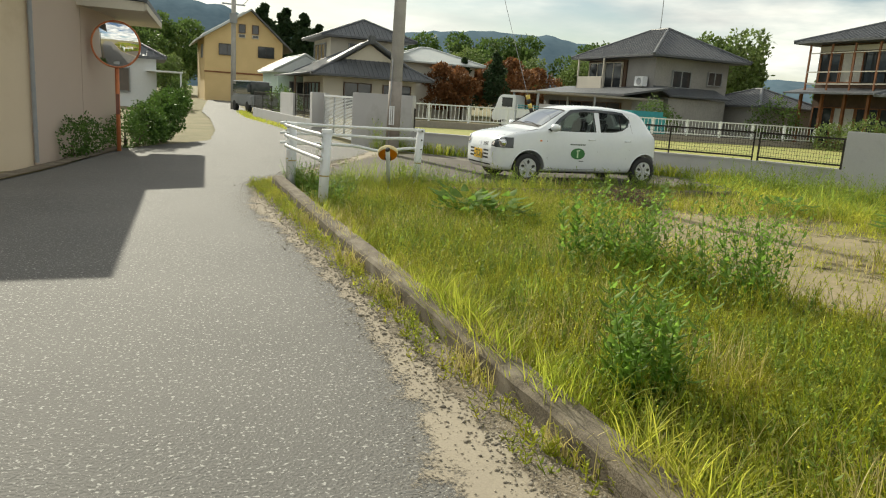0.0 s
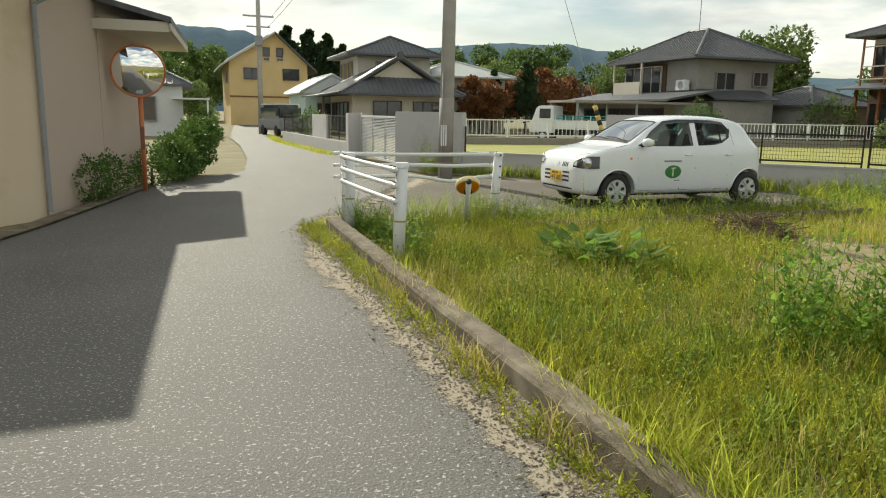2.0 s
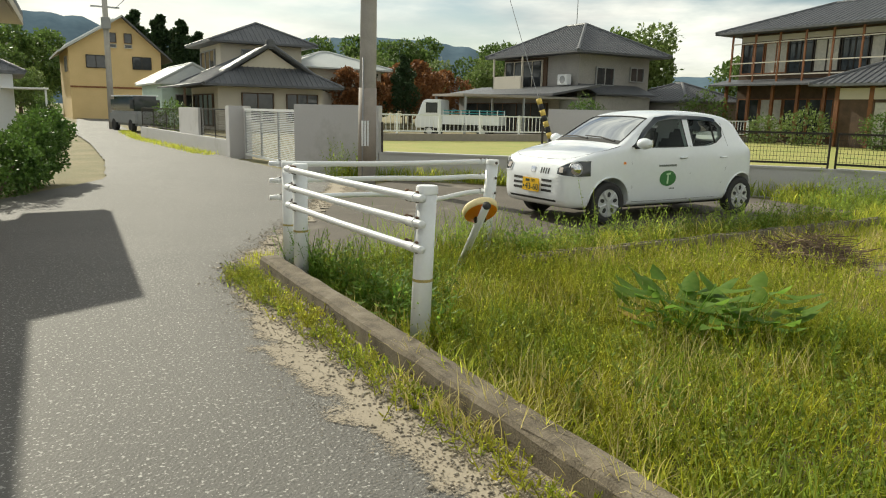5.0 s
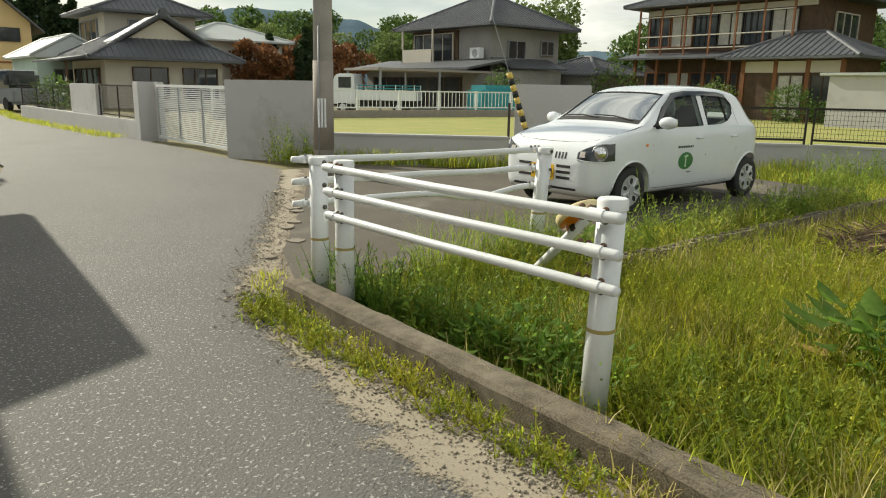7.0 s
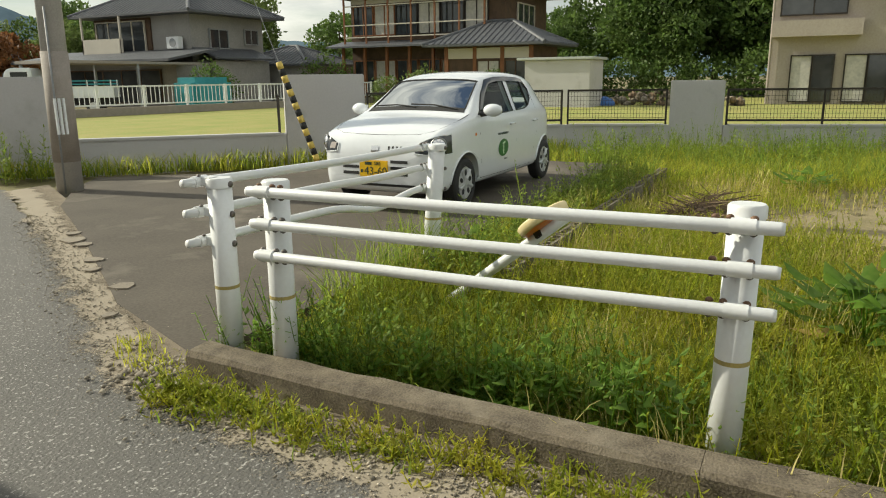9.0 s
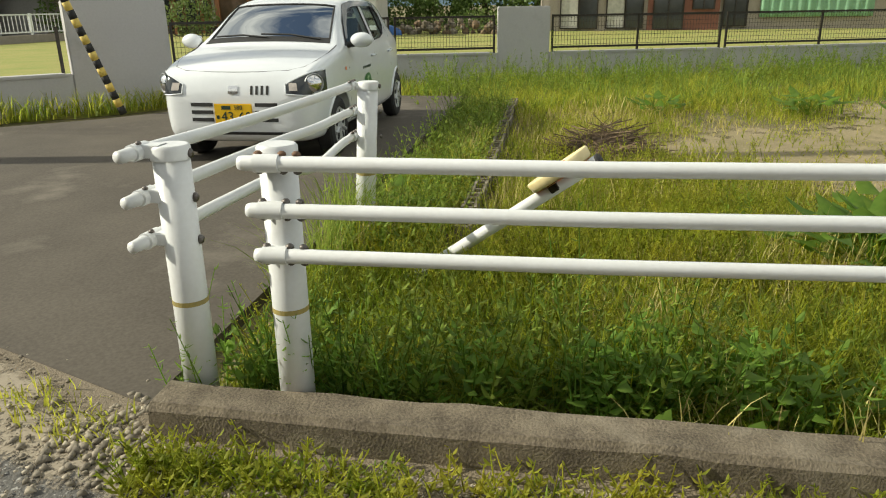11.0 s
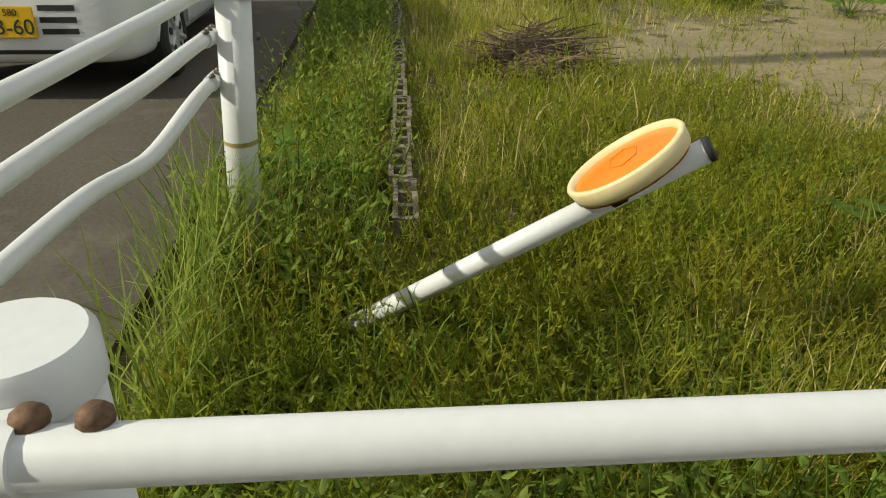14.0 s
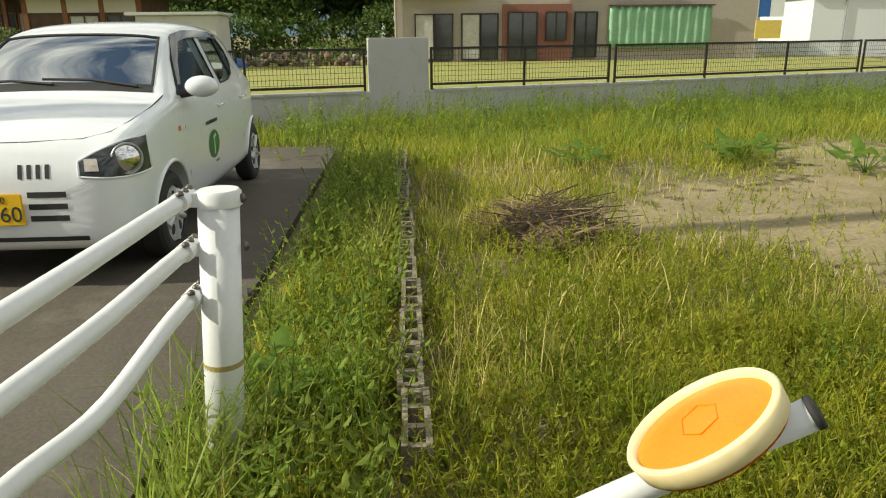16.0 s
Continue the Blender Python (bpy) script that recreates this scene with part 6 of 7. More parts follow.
lot("grass", 3.6, 6.4, 9.8, 11.88, 1300, (0.04, 0.15), (0.003, 0.008), "grass", "short grass beside the blocks", seed=71.0, cut_at=-0.1, thin=0.4, bend=(0.5, 1.5))
lot("grass", 5.6, 16.5, -8.0, 0.5, 220, (0.15, 0.4), (0.01, 0.02), "grass", "rough grass further along the lot", seed=31.0)


def strip_grass(pts, half, per, hh, ww, material, label, z=0.0, gap=0.0, seed=0.0):
    xs, ys = [], []
    for a, b in zip(pts, pts[1:]):
        L = math.dist(a, b)
        n = int(L * half * 2 * per)
        t, o = rng.random(n), rng.normal(0, half * 0.5, n)
        dx, dy = (b[0] - a[0]) / L, (b[1] - a[1]) / L
        xs.append(a[0] + dx * t * L - dy * o)
        ys.append(a[1] + dy * t * L + dx * o)
    x, y = np.concatenate(xs), np.concatenate(ys)
    k = fbm(x, y, 2.2, seed) > gap
    x, y = x[k], y[k]
    return blades("grass", np.stack([x, y], 1), np.full(len(x), z), rng.uniform(*hh, len(x)), rng.uniform(*ww, len(x)), rng.uniform(0.2, 0.9, len(x)), material, label)


strip_grass([(3.3, 12.55), (4.75, 12.58)], 0.14, 900, (0.3, 0.6), (0.004, 0.009), "lush", "long arching grass at the drive edge", gap=-0.3, seed=51)
strip_grass([(2.42, 1.5), (2.42, 6.6)], 0.1, 2600, (0.2, 0.42), (0.004, 0.009), "grass", "tall grass leaning over the kerb", gap=-0.15, seed=41)
strip_grass([(2.44, 6.0), (2.46, 10.3)], 0.05, 1800, (0.12, 0.28), (0.004, 0.009), "grass", "grass leaning over the kerb top", gap=-0.1, seed=61)
strip_grass([(2.38, 1.5), (2.4, 10.2)], 0.08, 900, (0.12, 0.3), (0.004, 0.008), "straw", "dry grass leaning over the kerb", gap=0.0, seed=44)
strip_grass([(2.24, 2.0), (2.24, 9.9)], 0.09, 1500, (0.05, 0.2), (0.004, 0.009), "straw", "dry grass tufts along the kerb", gap=0.02)
strip_grass([(2.25, 2.0), (2.25, 12.6)], 0.08, 900, (0.02, 0.09), (0.005, 0.011), "grass", "green tufts along the kerb", gap=-0.02, seed=4)
strip_grass([(2.2, 9.6), (2.22, 12.5)], 0.15, 1600, (0.02, 0.07), (0.006, 0.014), "lush", "small weeds at the foot of the kerb", gap=0.0, seed=8)
strip_grass([(2.25, 12.6), (2.45, 13.05), (2.6, 13.3)], 0.12, 1500, (0.02, 0.09), (0.004, 0.009), "grass", "yellow-green tuft at the kerb end", gap=-0.2, seed=2)
strip_grass([(6.3, 20.6), (7.0, 19.7), (9.3, 17.45), (10.4, 16.5), (12.6, 14.0)], 0.25, 420, (0.12, 0.4), (0.008, 0.018), "grass", "weeds at the foot of the wall", gap=-0.2, seed=3)
strip_grass([(6.3, 20.6), (7.0, 19.7), (9.3, 17.45), (10.4, 16.5), (12.6, 14.0)], 0.2, 320, (0.1, 0.35), (0.01, 0.022), "lush", "green weeds at the foot of the wall", gap=-0.1, seed=6)
strip_grass([(5.4, 27.5), (5.0, 38), (5.6, 46)], 0.3, 260, (0.05, 0.15), (0.01, 0.02), "grass", "grass verge up the lane", gap=-0.2, seed=13)
strip_grass([(8, 21.5), (14, 15.5), (16, 10), (19, 2)], 1.6, 60, (0.06, 0.14), (0.012, 0.025), "grass", "short field grass behind the wall", gap=-0.3, seed=16)


def leaf_tris(base, way, side, length, width):
    """One pointed leaf, folded along its rib: six points, six faces."""
    up = way.cross(side).normalized()
    pts = [base, base + way * length * 0.35 + side * width * 0.5 + up * width * 0.18, base + way * length * 0.35 - side * width * 0.5 + up * width * 0.18,
           base + way * length * 0.72 + side * width * 0.36 - up * length * 0.03, base + way * length * 0.72 - side * width * 0.36 - up * length * 0.03, base + way * length - up * length * 0.16, base + way * length * 0.4]
    return pts, [(0, 1, 6), (0, 6, 2), (1, 3, 6), (2, 6, 4), (3, 5, 6), (6, 5, 4)]


class Leaves:
    def __init__(self):
        self.v, self.f = [], []

    def leaf(self, base, way, length, width):
        way = way.normalized()
        side = way.cross(Vector((0, 0, 1)))
        side = side.normalized() if side.length > 0.05 else Vector((1, 0, 0))
        p, t = leaf_tris(base, way, side, length, width)
        i = len(self.v)
        self.v += [tuple(q) for q in p]
        self.f += [(a + i, b + i, c + i) for a, b, c in t]

    def stem(self, a, b, r):
        i = len(self.v)
        for q, k in ((a, 1.0), (b, 0.5)):
            for o in ((r * k, 0, 0), (-r * k * 0.5, r * k * 0.87, 0), (-r * k * 0.5, -r * k * 0.87, 0)):
                self.v.append((q[0] + o[0], q[1] + o[1], q[2] + o[2]))
        for k in range(3):
            m = (k + 1) % 3
            self.f += [(i + k, i + m, i + 3 + m), (i + k, i + 3 + m, i + 3 + k)]

    def weed(self, x, y, z, h, leafs, ll, lw, lean=0.2):
        a = random.uniform(0, 6.28)
        top = Vector((x + lean * h * math.cos(a), y + lean * h * math.sin(a), z + h))
        base = Vector((x, y, z))
        self.stem(base, top, 0.0035)
        for k in range(leafs):
            f = (k + 0.6) / leafs
            q = base.lerp(top, f)
            b = k * 2.4 + random.uniform(-0.4, 0.4)
            s = (1 - 0.45 * f) * random.uniform(0.7, 1.2)
            self.leaf(q, Vector((math.cos(b), math.sin(b), random.uniform(0.0, 0.7))), ll * s, lw * s)

    def made(self, name, material, parent=None):
        ob = new(name, tri_mesh(name, np.array(self.v), np.array(self.f), material))
        if parent is not None:
            ob.parent = parent
        return ob


random.seed(4)
# weeds with leaves behind the rail, along the kerb and in the lot
L = Leaves()
for k in range(150):
    L.weed(random.uniform(2.6, 2.95), random.uniform(10.4, 12.55), 0.0, random.uniform(0.1, 0.3), random.randint(6, 10), 0.085, 0.036, 0.3)
for k in range(45):
    L.weed(random.uniform(2.58, 2.75), random.uniform(11.9, 12.7), 0.0, random.uniform(0.2, 0.45), random.randint(10, 16), 0.05, 0.014, 0.35)
tagged(L.made("leafy_weed_patch", "weedleaf"), "leafy dark green weeds growing behind the guard rail", "weeds", kind="stuff")
L = Leaves()
for k in range(1700):
    x, y = random.uniform(2.6, 5.2), random.uniform(2.5, 10.4)
    L.weed(x, y, -0.02, random.uniform(0.08, 0.24) * random.uniform(0.6, 1.3), random.randint(6, 10), 0.06, 0.022, 0.35)
for k in range(1300):
    y = random.uniform(0.5, 13.6)
    x = float(wall_x(y)) - abs(random.gauss(0, 1.1)) - 0.2
    L.weed(x, y, -0.02, random.uniform(0.2, 0.62), random.randint(8, 14), 0.095, 0.034, 0.3)
for k in range(620):
    L.weed(random.uniform(4.0, 10.0), random.uniform(12.0, 12.64), -0.02, random.uniform(0.12, 0.42), random.randint(7, 12), 0.075, 0.028, 0.35)
for k in range(170):
    L.weed(random.uniform(2.62, 3.15), random.uniform(10.8, 12.5), -0.02, random.uniform(0.18, 0.42), random.randint(10, 15), 0.065, 0.022, 0.35)
for k in range(40):
    L.weed(random.uniform(6.1, 6.9), random.uniform(19.6, 20.9), -0.02, random.uniform(0.3, 0.8), 12, 0.12, 0.035)
tagged(L.made("leafy_weed_patch", "lush"), "green leafy weeds scattered through the lot", "weeds", kind="stuff")
L = Leaves()
for k in range(900):
    y = 12.6 - 8.6 * random.random() ** 1.8
    L.weed(2.19 + random.gauss(0, 0.07), y, 0.0, random.uniform(0.03, 0.13), random.randint(4, 8), 0.042, 0.016, 0.5)
tagged(L.made("leafy_weed_patch", "grass"), "small weeds rooted at the kerb foot", "weeds", kind="stuff")

# fine feathery stalks with small leaves, standing above the grass
random.seed(17)
L = Leaves()
for k in range(7000):
    x, y = 2.5 + 3.0 * random.random() ** 1.4, random.uniform(2.0, 10.6)
    L.weed(x, y, -0.03, random.uniform(0.08, 0.27), random.randint(8, 13), 0.042, 0.012, 0.4)
for k in range(1500):
    L.weed(random.uniform(2.75, 4.6), random.uniform(10.3, 12.6), -0.03, random.uniform(0.1, 0.3), random.randint(8, 13), 0.04, 0.011, 0.45)
for k in range(700):
    L.weed(random.uniform(3.4, 6.2), random.uniform(9.9, 11.86), -0.03, random.uniform(0.08, 0.25), random.randint(7, 11), 0.05, 0.015, 0.4)
for k in range(1600):
    L.weed(random.uniform(3.3, 7.0), random.uniform(9.6, 12.6), -0.03, random.uniform(0.06, 0.22), random.randint(7, 11), 0.05, 0.017, 0.5)
for k in range(700):
    L.weed(random.uniform(5.6, 10.5), random.uniform(4.0, 11.7), -0.03, random.uniform(0.05, 0.16), random.randint(5, 9), 0.045, 0.015, 0.5)
for k in range(3600):
    x, y = random.uniform(4.6, 11.5), random.uniform(1.5, 12.0)
    if in_sand(np.array([x]), np.array([y]))[0] < 0.5:
        L.weed(x, y, -0.03, random.uniform(0.08, 0.3), random.randint(7, 11), 0.048, 0.014, 0.35)
tagged(L.made("feathery_weed_patch", "grass"), "yellow-green feathery weeds standing in the grass", "weeds", kind="stuff")
L = Leaves()
for k in range(90):
    px_, py_ = random.choice([(2.6, 10.36), (2.575, 12.24), (2.61, 12.6)])
    a = random.uniform(2.2, 5.2)
    z = random.uniform(0.0, 0.42) * random.random()
    b = Vector((px_ + 0.06 * math.cos(a), py_ + 0.06 * math.sin(a), z))
    L.leaf(b, Vector((math.cos(a), math.sin(a), random.uniform(-0.4, 0.8))), random.uniform(0.02, 0.045), random.uniform(0.008, 0.016))
tagged(L.made("climbing_vine", "weedleaf"), "thin dark vine leaves clinging to the rail posts", "vine", kind="stuff")


def plant(name, x, y, h, n, ll, lw, material, label, spread=0.25, stalks=9):
    random.seed(int(x * 100) + int(y * 10))
    t = thing(name, (x, y, 0), label, "plant")
    p = Leaves()
    for k in range(stalks):
        a = random.uniform(0, 6.28)
        r = spread * math.sqrt(random.random())
        p.weed(r * math.cos(a), r * math.sin(a), -0.03, h * random.uniform(0.6, 1.1), n, ll, lw, 0.25)
    p.made("foliage", material, t)
    return t


plant("dark_weed", 2.98, 4.85, 0.6, 24, 0.13, 0.038, "weedleaf", "dark green bushy weed in the grass", 0.22, 24)
plant("dark_weed", 4.5, 7.3, 0.75, 24, 0.11, 0.04, "weedleaf", "green bushy weed in the grass", 0.45, 46)
plant("dark_weed", 4.9, 6.4, 0.8, 24, 0.1, 0.038, "weedleaf", "tall green weed in the grass", 0.45, 42)
plant("tall_weed", 2.6, 11.32, 0.7, 14, 0.045, 0.014, "weedleaf", "thin weed sprig rising through the rail", 0.03, 2)
plant("tall_weed", 4.13, 8.9, 0.98, 26, 0.06, 0.014, "lush", "tall thin seeding weed", 0.03, 2)
plant("tall_weed", 4.0, 8.3, 0.85, 26, 0.06, 0.014, "lush", "tall thin seeding weed", 0.03, 2)
plant("tall_weed", 3.26, 7.85, 0.6, 22, 0.06, 0.014, "lush", "tall thin seeding weed", 0.05, 3)
plant("tall_weed", 5.6, 12.2, 0.75, 22, 0.05, 0.014, "lush", "tall thin seeding weed", 0.06, 3)
plant("tall_weed", 11.6, 11.6, 0.95, 20, 0.08, 0.02, "lush", "tall thin weed near the wall", 0.1, 5)


def broadleaf(x, y, n, ll, lw, h, label, wilt=0):
    t = thing("broadleaf_plant", (x, y, 0), label, "plant")
    random.seed(int(x * 31) + int(y * 17))
    for k in range(n):
        a = k * 2.4 + random.uniform(-0.3, 0.3)
        f = k / n
        el = 0.15 + 0.9 * f
        p = Leaves()
        d = Vector((math.cos(a) * math.cos(el), math.sin(a) * math.cos(el), math.sin(el)))
        b = d * h * random.uniform(0.4, 0.9)
        b.z = abs(b.z) + 0.06
        p.stem((0, 0, -0.03), b, 0.006)
        p.leaf(b, Vector((d.x, d.y, random.uniform(-0.2, 0.25))), ll * random.uniform(0.7, 1.1), lw * random.uniform(0.8, 1.1))
        p.made("leaf", "wilt" if k < wilt else "weedleaf", t)


broadleaf(4.2, 9.85, 40, 0.25, 0.13, 0.4, "broad-leaved green plant with one wilted leaf", 2)
broadleaf(4.5, 9.65, 30, 0.23, 0.12, 0.36, "broad-leaved green plant in the grass")
broadleaf(9.6, 10.2, 18, 0.24, 0.12, 0.3, "broad-leaved weed on sandy ground")
broadleaf(9.9, 8.4, 18, 0.3, 0.16, 0.3, "broad-leaved weed on sandy ground")
broadleaf(9.2, 7.5, 16, 0.3, 0.16, 0.3, "broad-leaved weed on sandy ground")
broadleaf(4.95, 12.45, 14, 0.14, 0.1, 0.2, "broad-leaved weed beside the drive")
broadleaf(2.78, 10.9, 16, 0.1, 0.055, 0.3, "fresh green leafy plant behind the rail")
broadleaf(2.74, 10.65, 14, 0.1, 0.055, 0.26, "fresh green leafy plant behind the rail")
broadleaf(2.72, 11.15, 12, 0.09, 0.05, 0.22, "fresh green leafy plant behind the rail")


# ---- hedges and trees ----
def leaf_cloud(n, centre, radii, size, up=0.3, shell=0.55):
    """n small leaves in an uneven ellipsoid, thicker towards its skin."""
    d = rng.normal(size=(n, 3))
    d /= np.linalg.norm(d, axis=1)[:, None]
    r = (shell + (1 - shell) * rng.random(n)) ** 0.7
    lump = 1 + 0.22 * np.array([noise.noise((q[0] * 2.3 + centre[0], q[1] * 2.3 + centre[1], q[2] * 2.3)) for q in d.tolist()]) * 2
    p = np.asarray(centre) + d * np.asarray(radii) * (r * lump)[:, None]
    ax = rng.normal(size=(n, 3)) + d * 0.6 + np.array([0, 0, up])
    ax /= np.linalg.norm(ax, axis=1)[:, None]
    sd = np.cross(ax, rng.normal(size=(n, 3)))
    sd /= np.linalg.norm(sd, axis=1)[:, None]
    s = size * rng.uniform(0.6, 1.3, n)[:, None]
    co = np.stack([p, p + ax * s * 0.5 + sd * s * 0.32, p + ax * s, p + ax * s * 0.5 - sd * s * 0.32], 1)
    t = np.array([(0, 1, 2), (0, 2, 3)])
    tris = (t[None] + 4 * np.arange(n)[:, None, None]).reshape(-1, 3)
    return co.reshape(-1, 3), tris


def clump_mesh(name, clumps, material):
    cs, ts, o = [], [], 0
    for n, c, r, s in clumps:
        co, t = leaf_cloud(n, c, r, s)
        cs.append(co)
        ts.append(t + o)
        o += len(co)
    return tri_mesh(name, np.concatenate(cs), np.concatenate(ts), material)


def shrub(name, x, y, clumps, material, label, category="shrub"):
    t = thing(name, (x, y, 0), label, category)
    bm = bmesh.new()
    for n, c, r, s in clumps[:6]:
        tube(bm, [(c[0] * 0.3, c[1] * 0.3, -0.05), (c[0] * 0.7, c[1] * 0.7, c[2] * 0.5), c], [0.035, 0.025, 0.01], 6)
    part("stem", bm, "bark", t)
    ob = new("foliage", clump_mesh("foliage", clumps, material))
    ob.parent = t
    return t


shrub("hedge", 0.95, 20.6, [(6000, (0, 0, 0.5), (0.5, 1.1, 0.5), 0.06), (5000, (0.25, 0.9, 0.85), (0.45, 0.7, 0.36), 0.06), (4000, (-0.3, -0.9, 0.42), (0.45, 0.6, 0.4), 0.06), (4000, (0.1, 0.1, 0.75), (0.42, 0.7, 0.32), 0.06)], "hedge", "dense rounded green hedge beside the lane", "hedge")
shrub("shrub", -0.5, 15.9, [(1600, (0, 0, 0.28), (0.38, 0.55, 0.36), 0.05), (1200, (0.2, 0.8, 0.32), (0.35, 0.5, 0.36), 0.05)], "hedge", "low dark green shrub against the house wall")
shrub("shrub", 0.25, 18.3, [(1500, (0, 0, 0.3), (0.4, 0.6, 0.4), 0.05), (1500, (0.45, 0.7, 0.45), (0.45, 0.6, 0.5), 0.055)], "hedge", "dark green shrub by the mirror pole")
shrub("shrub", 2.0, 44, [(1200, (0, 0, 0.7), (0.6, 1.2, 0.7), 0.12), (1200, (0.2, 3, 0.9), (0.7, 1.1, 0.8), 0.12)], "tree", "green shrubs up the lane")
shrub("shrub", 7.6, 44, [(900, (0, 0, 0.7), (1.0, 2.0, 0.8), 0.15)], "tree", "garden shrubs by the lane wall")
shrub("shrub", 28.2, 37.6, [(1200, (0, 0, 1.1), (1.1, 0.9, 1.2), 0.14), (700, (1.5, 0.8, 0.8), (1.0, 0.9, 0.9), 0.14)], "tree", "garden shrub in front of the house")
shrub("shrub", 35.6, 29.4, [(1400, (0, 0, 0.9), (1.0, 1.3, 1.0), 0.14), (1000, (0.2, 2.4, 0.7), (0.9, 1.0, 0.8), 0.14)], "treelight", "rounded garden shrubs before the timber house")
shrub("shrub", 35.2, 25.2, [(1200, (0, 0, 0.8), (0.8, 1.2, 0.9), 0.14), (900, (0.3, -1.9, 0.5), (0.8, 1.0, 0.6), 0.14)], "tree", "garden shrubs before the timber house")
shrub("shrub", 36.5, 36.5, [(1500, (0, 0, 1.3), (1.6, 1.6, 1.5), 0.16)], "tree", "large garden shrub between houses")
shrub("shrub", 36.5, 16.5, [(900, (0, 0, 0.4), (0.8, 2.2, 0.5), 0.12), (700, (1, -1.5, 0.5), (0.8, 1.2, 0.6), 0.12)], "treelight", "overgrown weeds around the rubble")


for x, y in ((49, 10), (50, 16), (49, 22), (50, 28), (52, 4)):
    shrub("shrub", x, y, [(2200, (0, 0, 1.0), (1.4, 2.6, 1.4), 0.24), (2200, (0.4, 2.8, 1.4), (1.5, 2.2, 1.6), 0.24)], "tree", "dark undergrowth at the edge of the wood")


def tree(name, x, y, h, r, material, label, clumps=9, leaves=900, size=0.3, trunk=0.2, seed=1, cone=False):
    random.seed(seed)
    t = thing(name, (x, y, 0), label, "tree")
    bm = bmesh.new()
    tube(bm, [(0, 0, -0.2), (0.05, 0.02, h * 0.3), (-0.03, 0.05, h * 0.6), (0, 0, h * 0.92)], [trunk, trunk * 0.75, trunk * 0.45, trunk * 0.1], 8)
    cl = []
    for k in range(clumps):
        a = k * 2.4 + random.uniform(-0.4, 0.4)
        f = (k + 0.5) / clumps
        z = h * (0.28 + 0.66 * f)
        rad = r * ((1 - f) * 0.8 + 0.12 if cone else (0.35 + 0.65 * math.sin(math.pi * (0.15 + 0.75 * f)))) * random.uniform(0.5, 0.8)
        c = (rad * math.cos(a), rad * math.sin(a), z)
        tube(bm, [(0, 0, z * 0.72), (c[0] * 0.5, c[1] * 0.5, z * 0.9), c], [trunk * 0.35, trunk * 0.2, 0.02], 6)
        q = r * (0.4 if not cone else 0.62 * (1.2 - f)) * random.uniform(0.8, 1.25)
        cl.append((leaves, c, (q, q, q * (0.75 if not cone else 0.9)), size))
    part("trunk", bm, "bark", t)
    ob = new("crown", clump_mesh("crown", cl, material))
    ob.parent = t
    return t


T1 = tree("broadleaf_tree", 57, 22, 11, 5.0, "tree", "large dark broadleaf tree behind the houses", 13, 800, 0.42, 0.3, 3)
T2 = tree("broadleaf_tree", 60, 44, 9.5, 4.5, "tree", "green broadleaf tree behind the houses", 11, 700, 0.4, 0.25, 5)
T3 = tree("pale_tree", 46, 52, 8, 4.0, "treelight", "pale green tree behind the grey house", 11, 700, 0.38, 0.2, 8)
T4 = tree("maple_tree", 29, 60, 5.2, 2.6, "maple", "reddish-leaved tree behind the yard", 9, 600, 0.3, 0.15, 11)
T5 = tree("cedar_tree", 18.5, 96, 11.5, 2.4, "cedar", "tall dark cedar behind the ochre house", 12, 500, 0.4, 0.25, 13, True)
random.seed(21)
for x, y, s in ((57, 33, 0.55), (62, 29, 0.62), (58, 17, 1.05), (64, 20, 1.2), (68, 36, 0.7), (72, 12, 1.1), (66, 8, 0.9), (54, 12, 0.8), (53, 20, 0.8), (55, 28, 0.48), (56, 6, 0.9), (60, 13, 1.0), (53, 1, 0.7)):
    copy_thing(T1, Matrix.Translation((x, y, 0)) @ Matrix.Rotation(random.uniform(0, 6), 4, "Z") @ Matrix.Scale(s, 4))
for x, y, s in ((52, 60, 0.8), (66, 50, 0.95), (72, 60, 0.9), (58, 66, 0.85), (44, 66, 0.7), (-6, 92, 0.85), (-2, 96, 0.9), (2, 104, 1.0), (-12, 90, 0.9), (-9, 104, 1.1), (5, 112, 1.05), (34, 78, 0.9), (40, 80, 0.95), (28, 80, 0.85), (22, 76, 0.7), (47, 74, 0.9)):
    copy_thing(T2, Matrix.Translation((x, y, 0)) @ Matrix.Rotation(random.uniform(0, 6), 4, "Z") @ Matrix.Scale(s, 4))
for x, y, s in ((40, 64, 0.7), (35, 68, 0.7), (30, 70, 0.75), (26, 72, 0.65), (1.5, 66, 0.45), (50, 42, 0.6)):
    copy_thing(T3, Matrix.Translation((x, y, 0)) @ Matrix.Rotation(random.uniform(0, 6), 4, "Z") @ Matrix.Scale(s, 4))
for x, y, s in ((22.6, 56, 0.8), (25.5, 61, 0.85), (33, 62, 0.9)):
    copy_thing(T4, Matrix.Translation((x, y, 0)) @ Matrix.Rotation(random.uniform(0, 6), 4, "Z") @ Matrix.Scale(s, 4))
for x, y, s in ((20.5, 97, 0.9), (22.5, 98, 0.85), (16.5, 98, 1.05), (27, 57, 0.5), (24.5, 58, 0.45), (14, 100, 1.1)):
    copy_thing(T5, Matrix.Translation((x, y, 0)) @ Matrix.Rotation(random.uniform(0, 6), 4, "Z") @ Matrix.Scale(s, 4))

# ---- small things in the lot ----
dl = thing("road_delineator", (3.93, 12.07, 0), "fallen white delineator post with an orange reflector", "delineator")
d_base, d_head = Vector((0.06, 0.12, -0.08)), Vector((-0.24, -0.7, 0.56))
d_way = (d_head - d_base).normalized()
d_end = d_head + d_way * 0.17
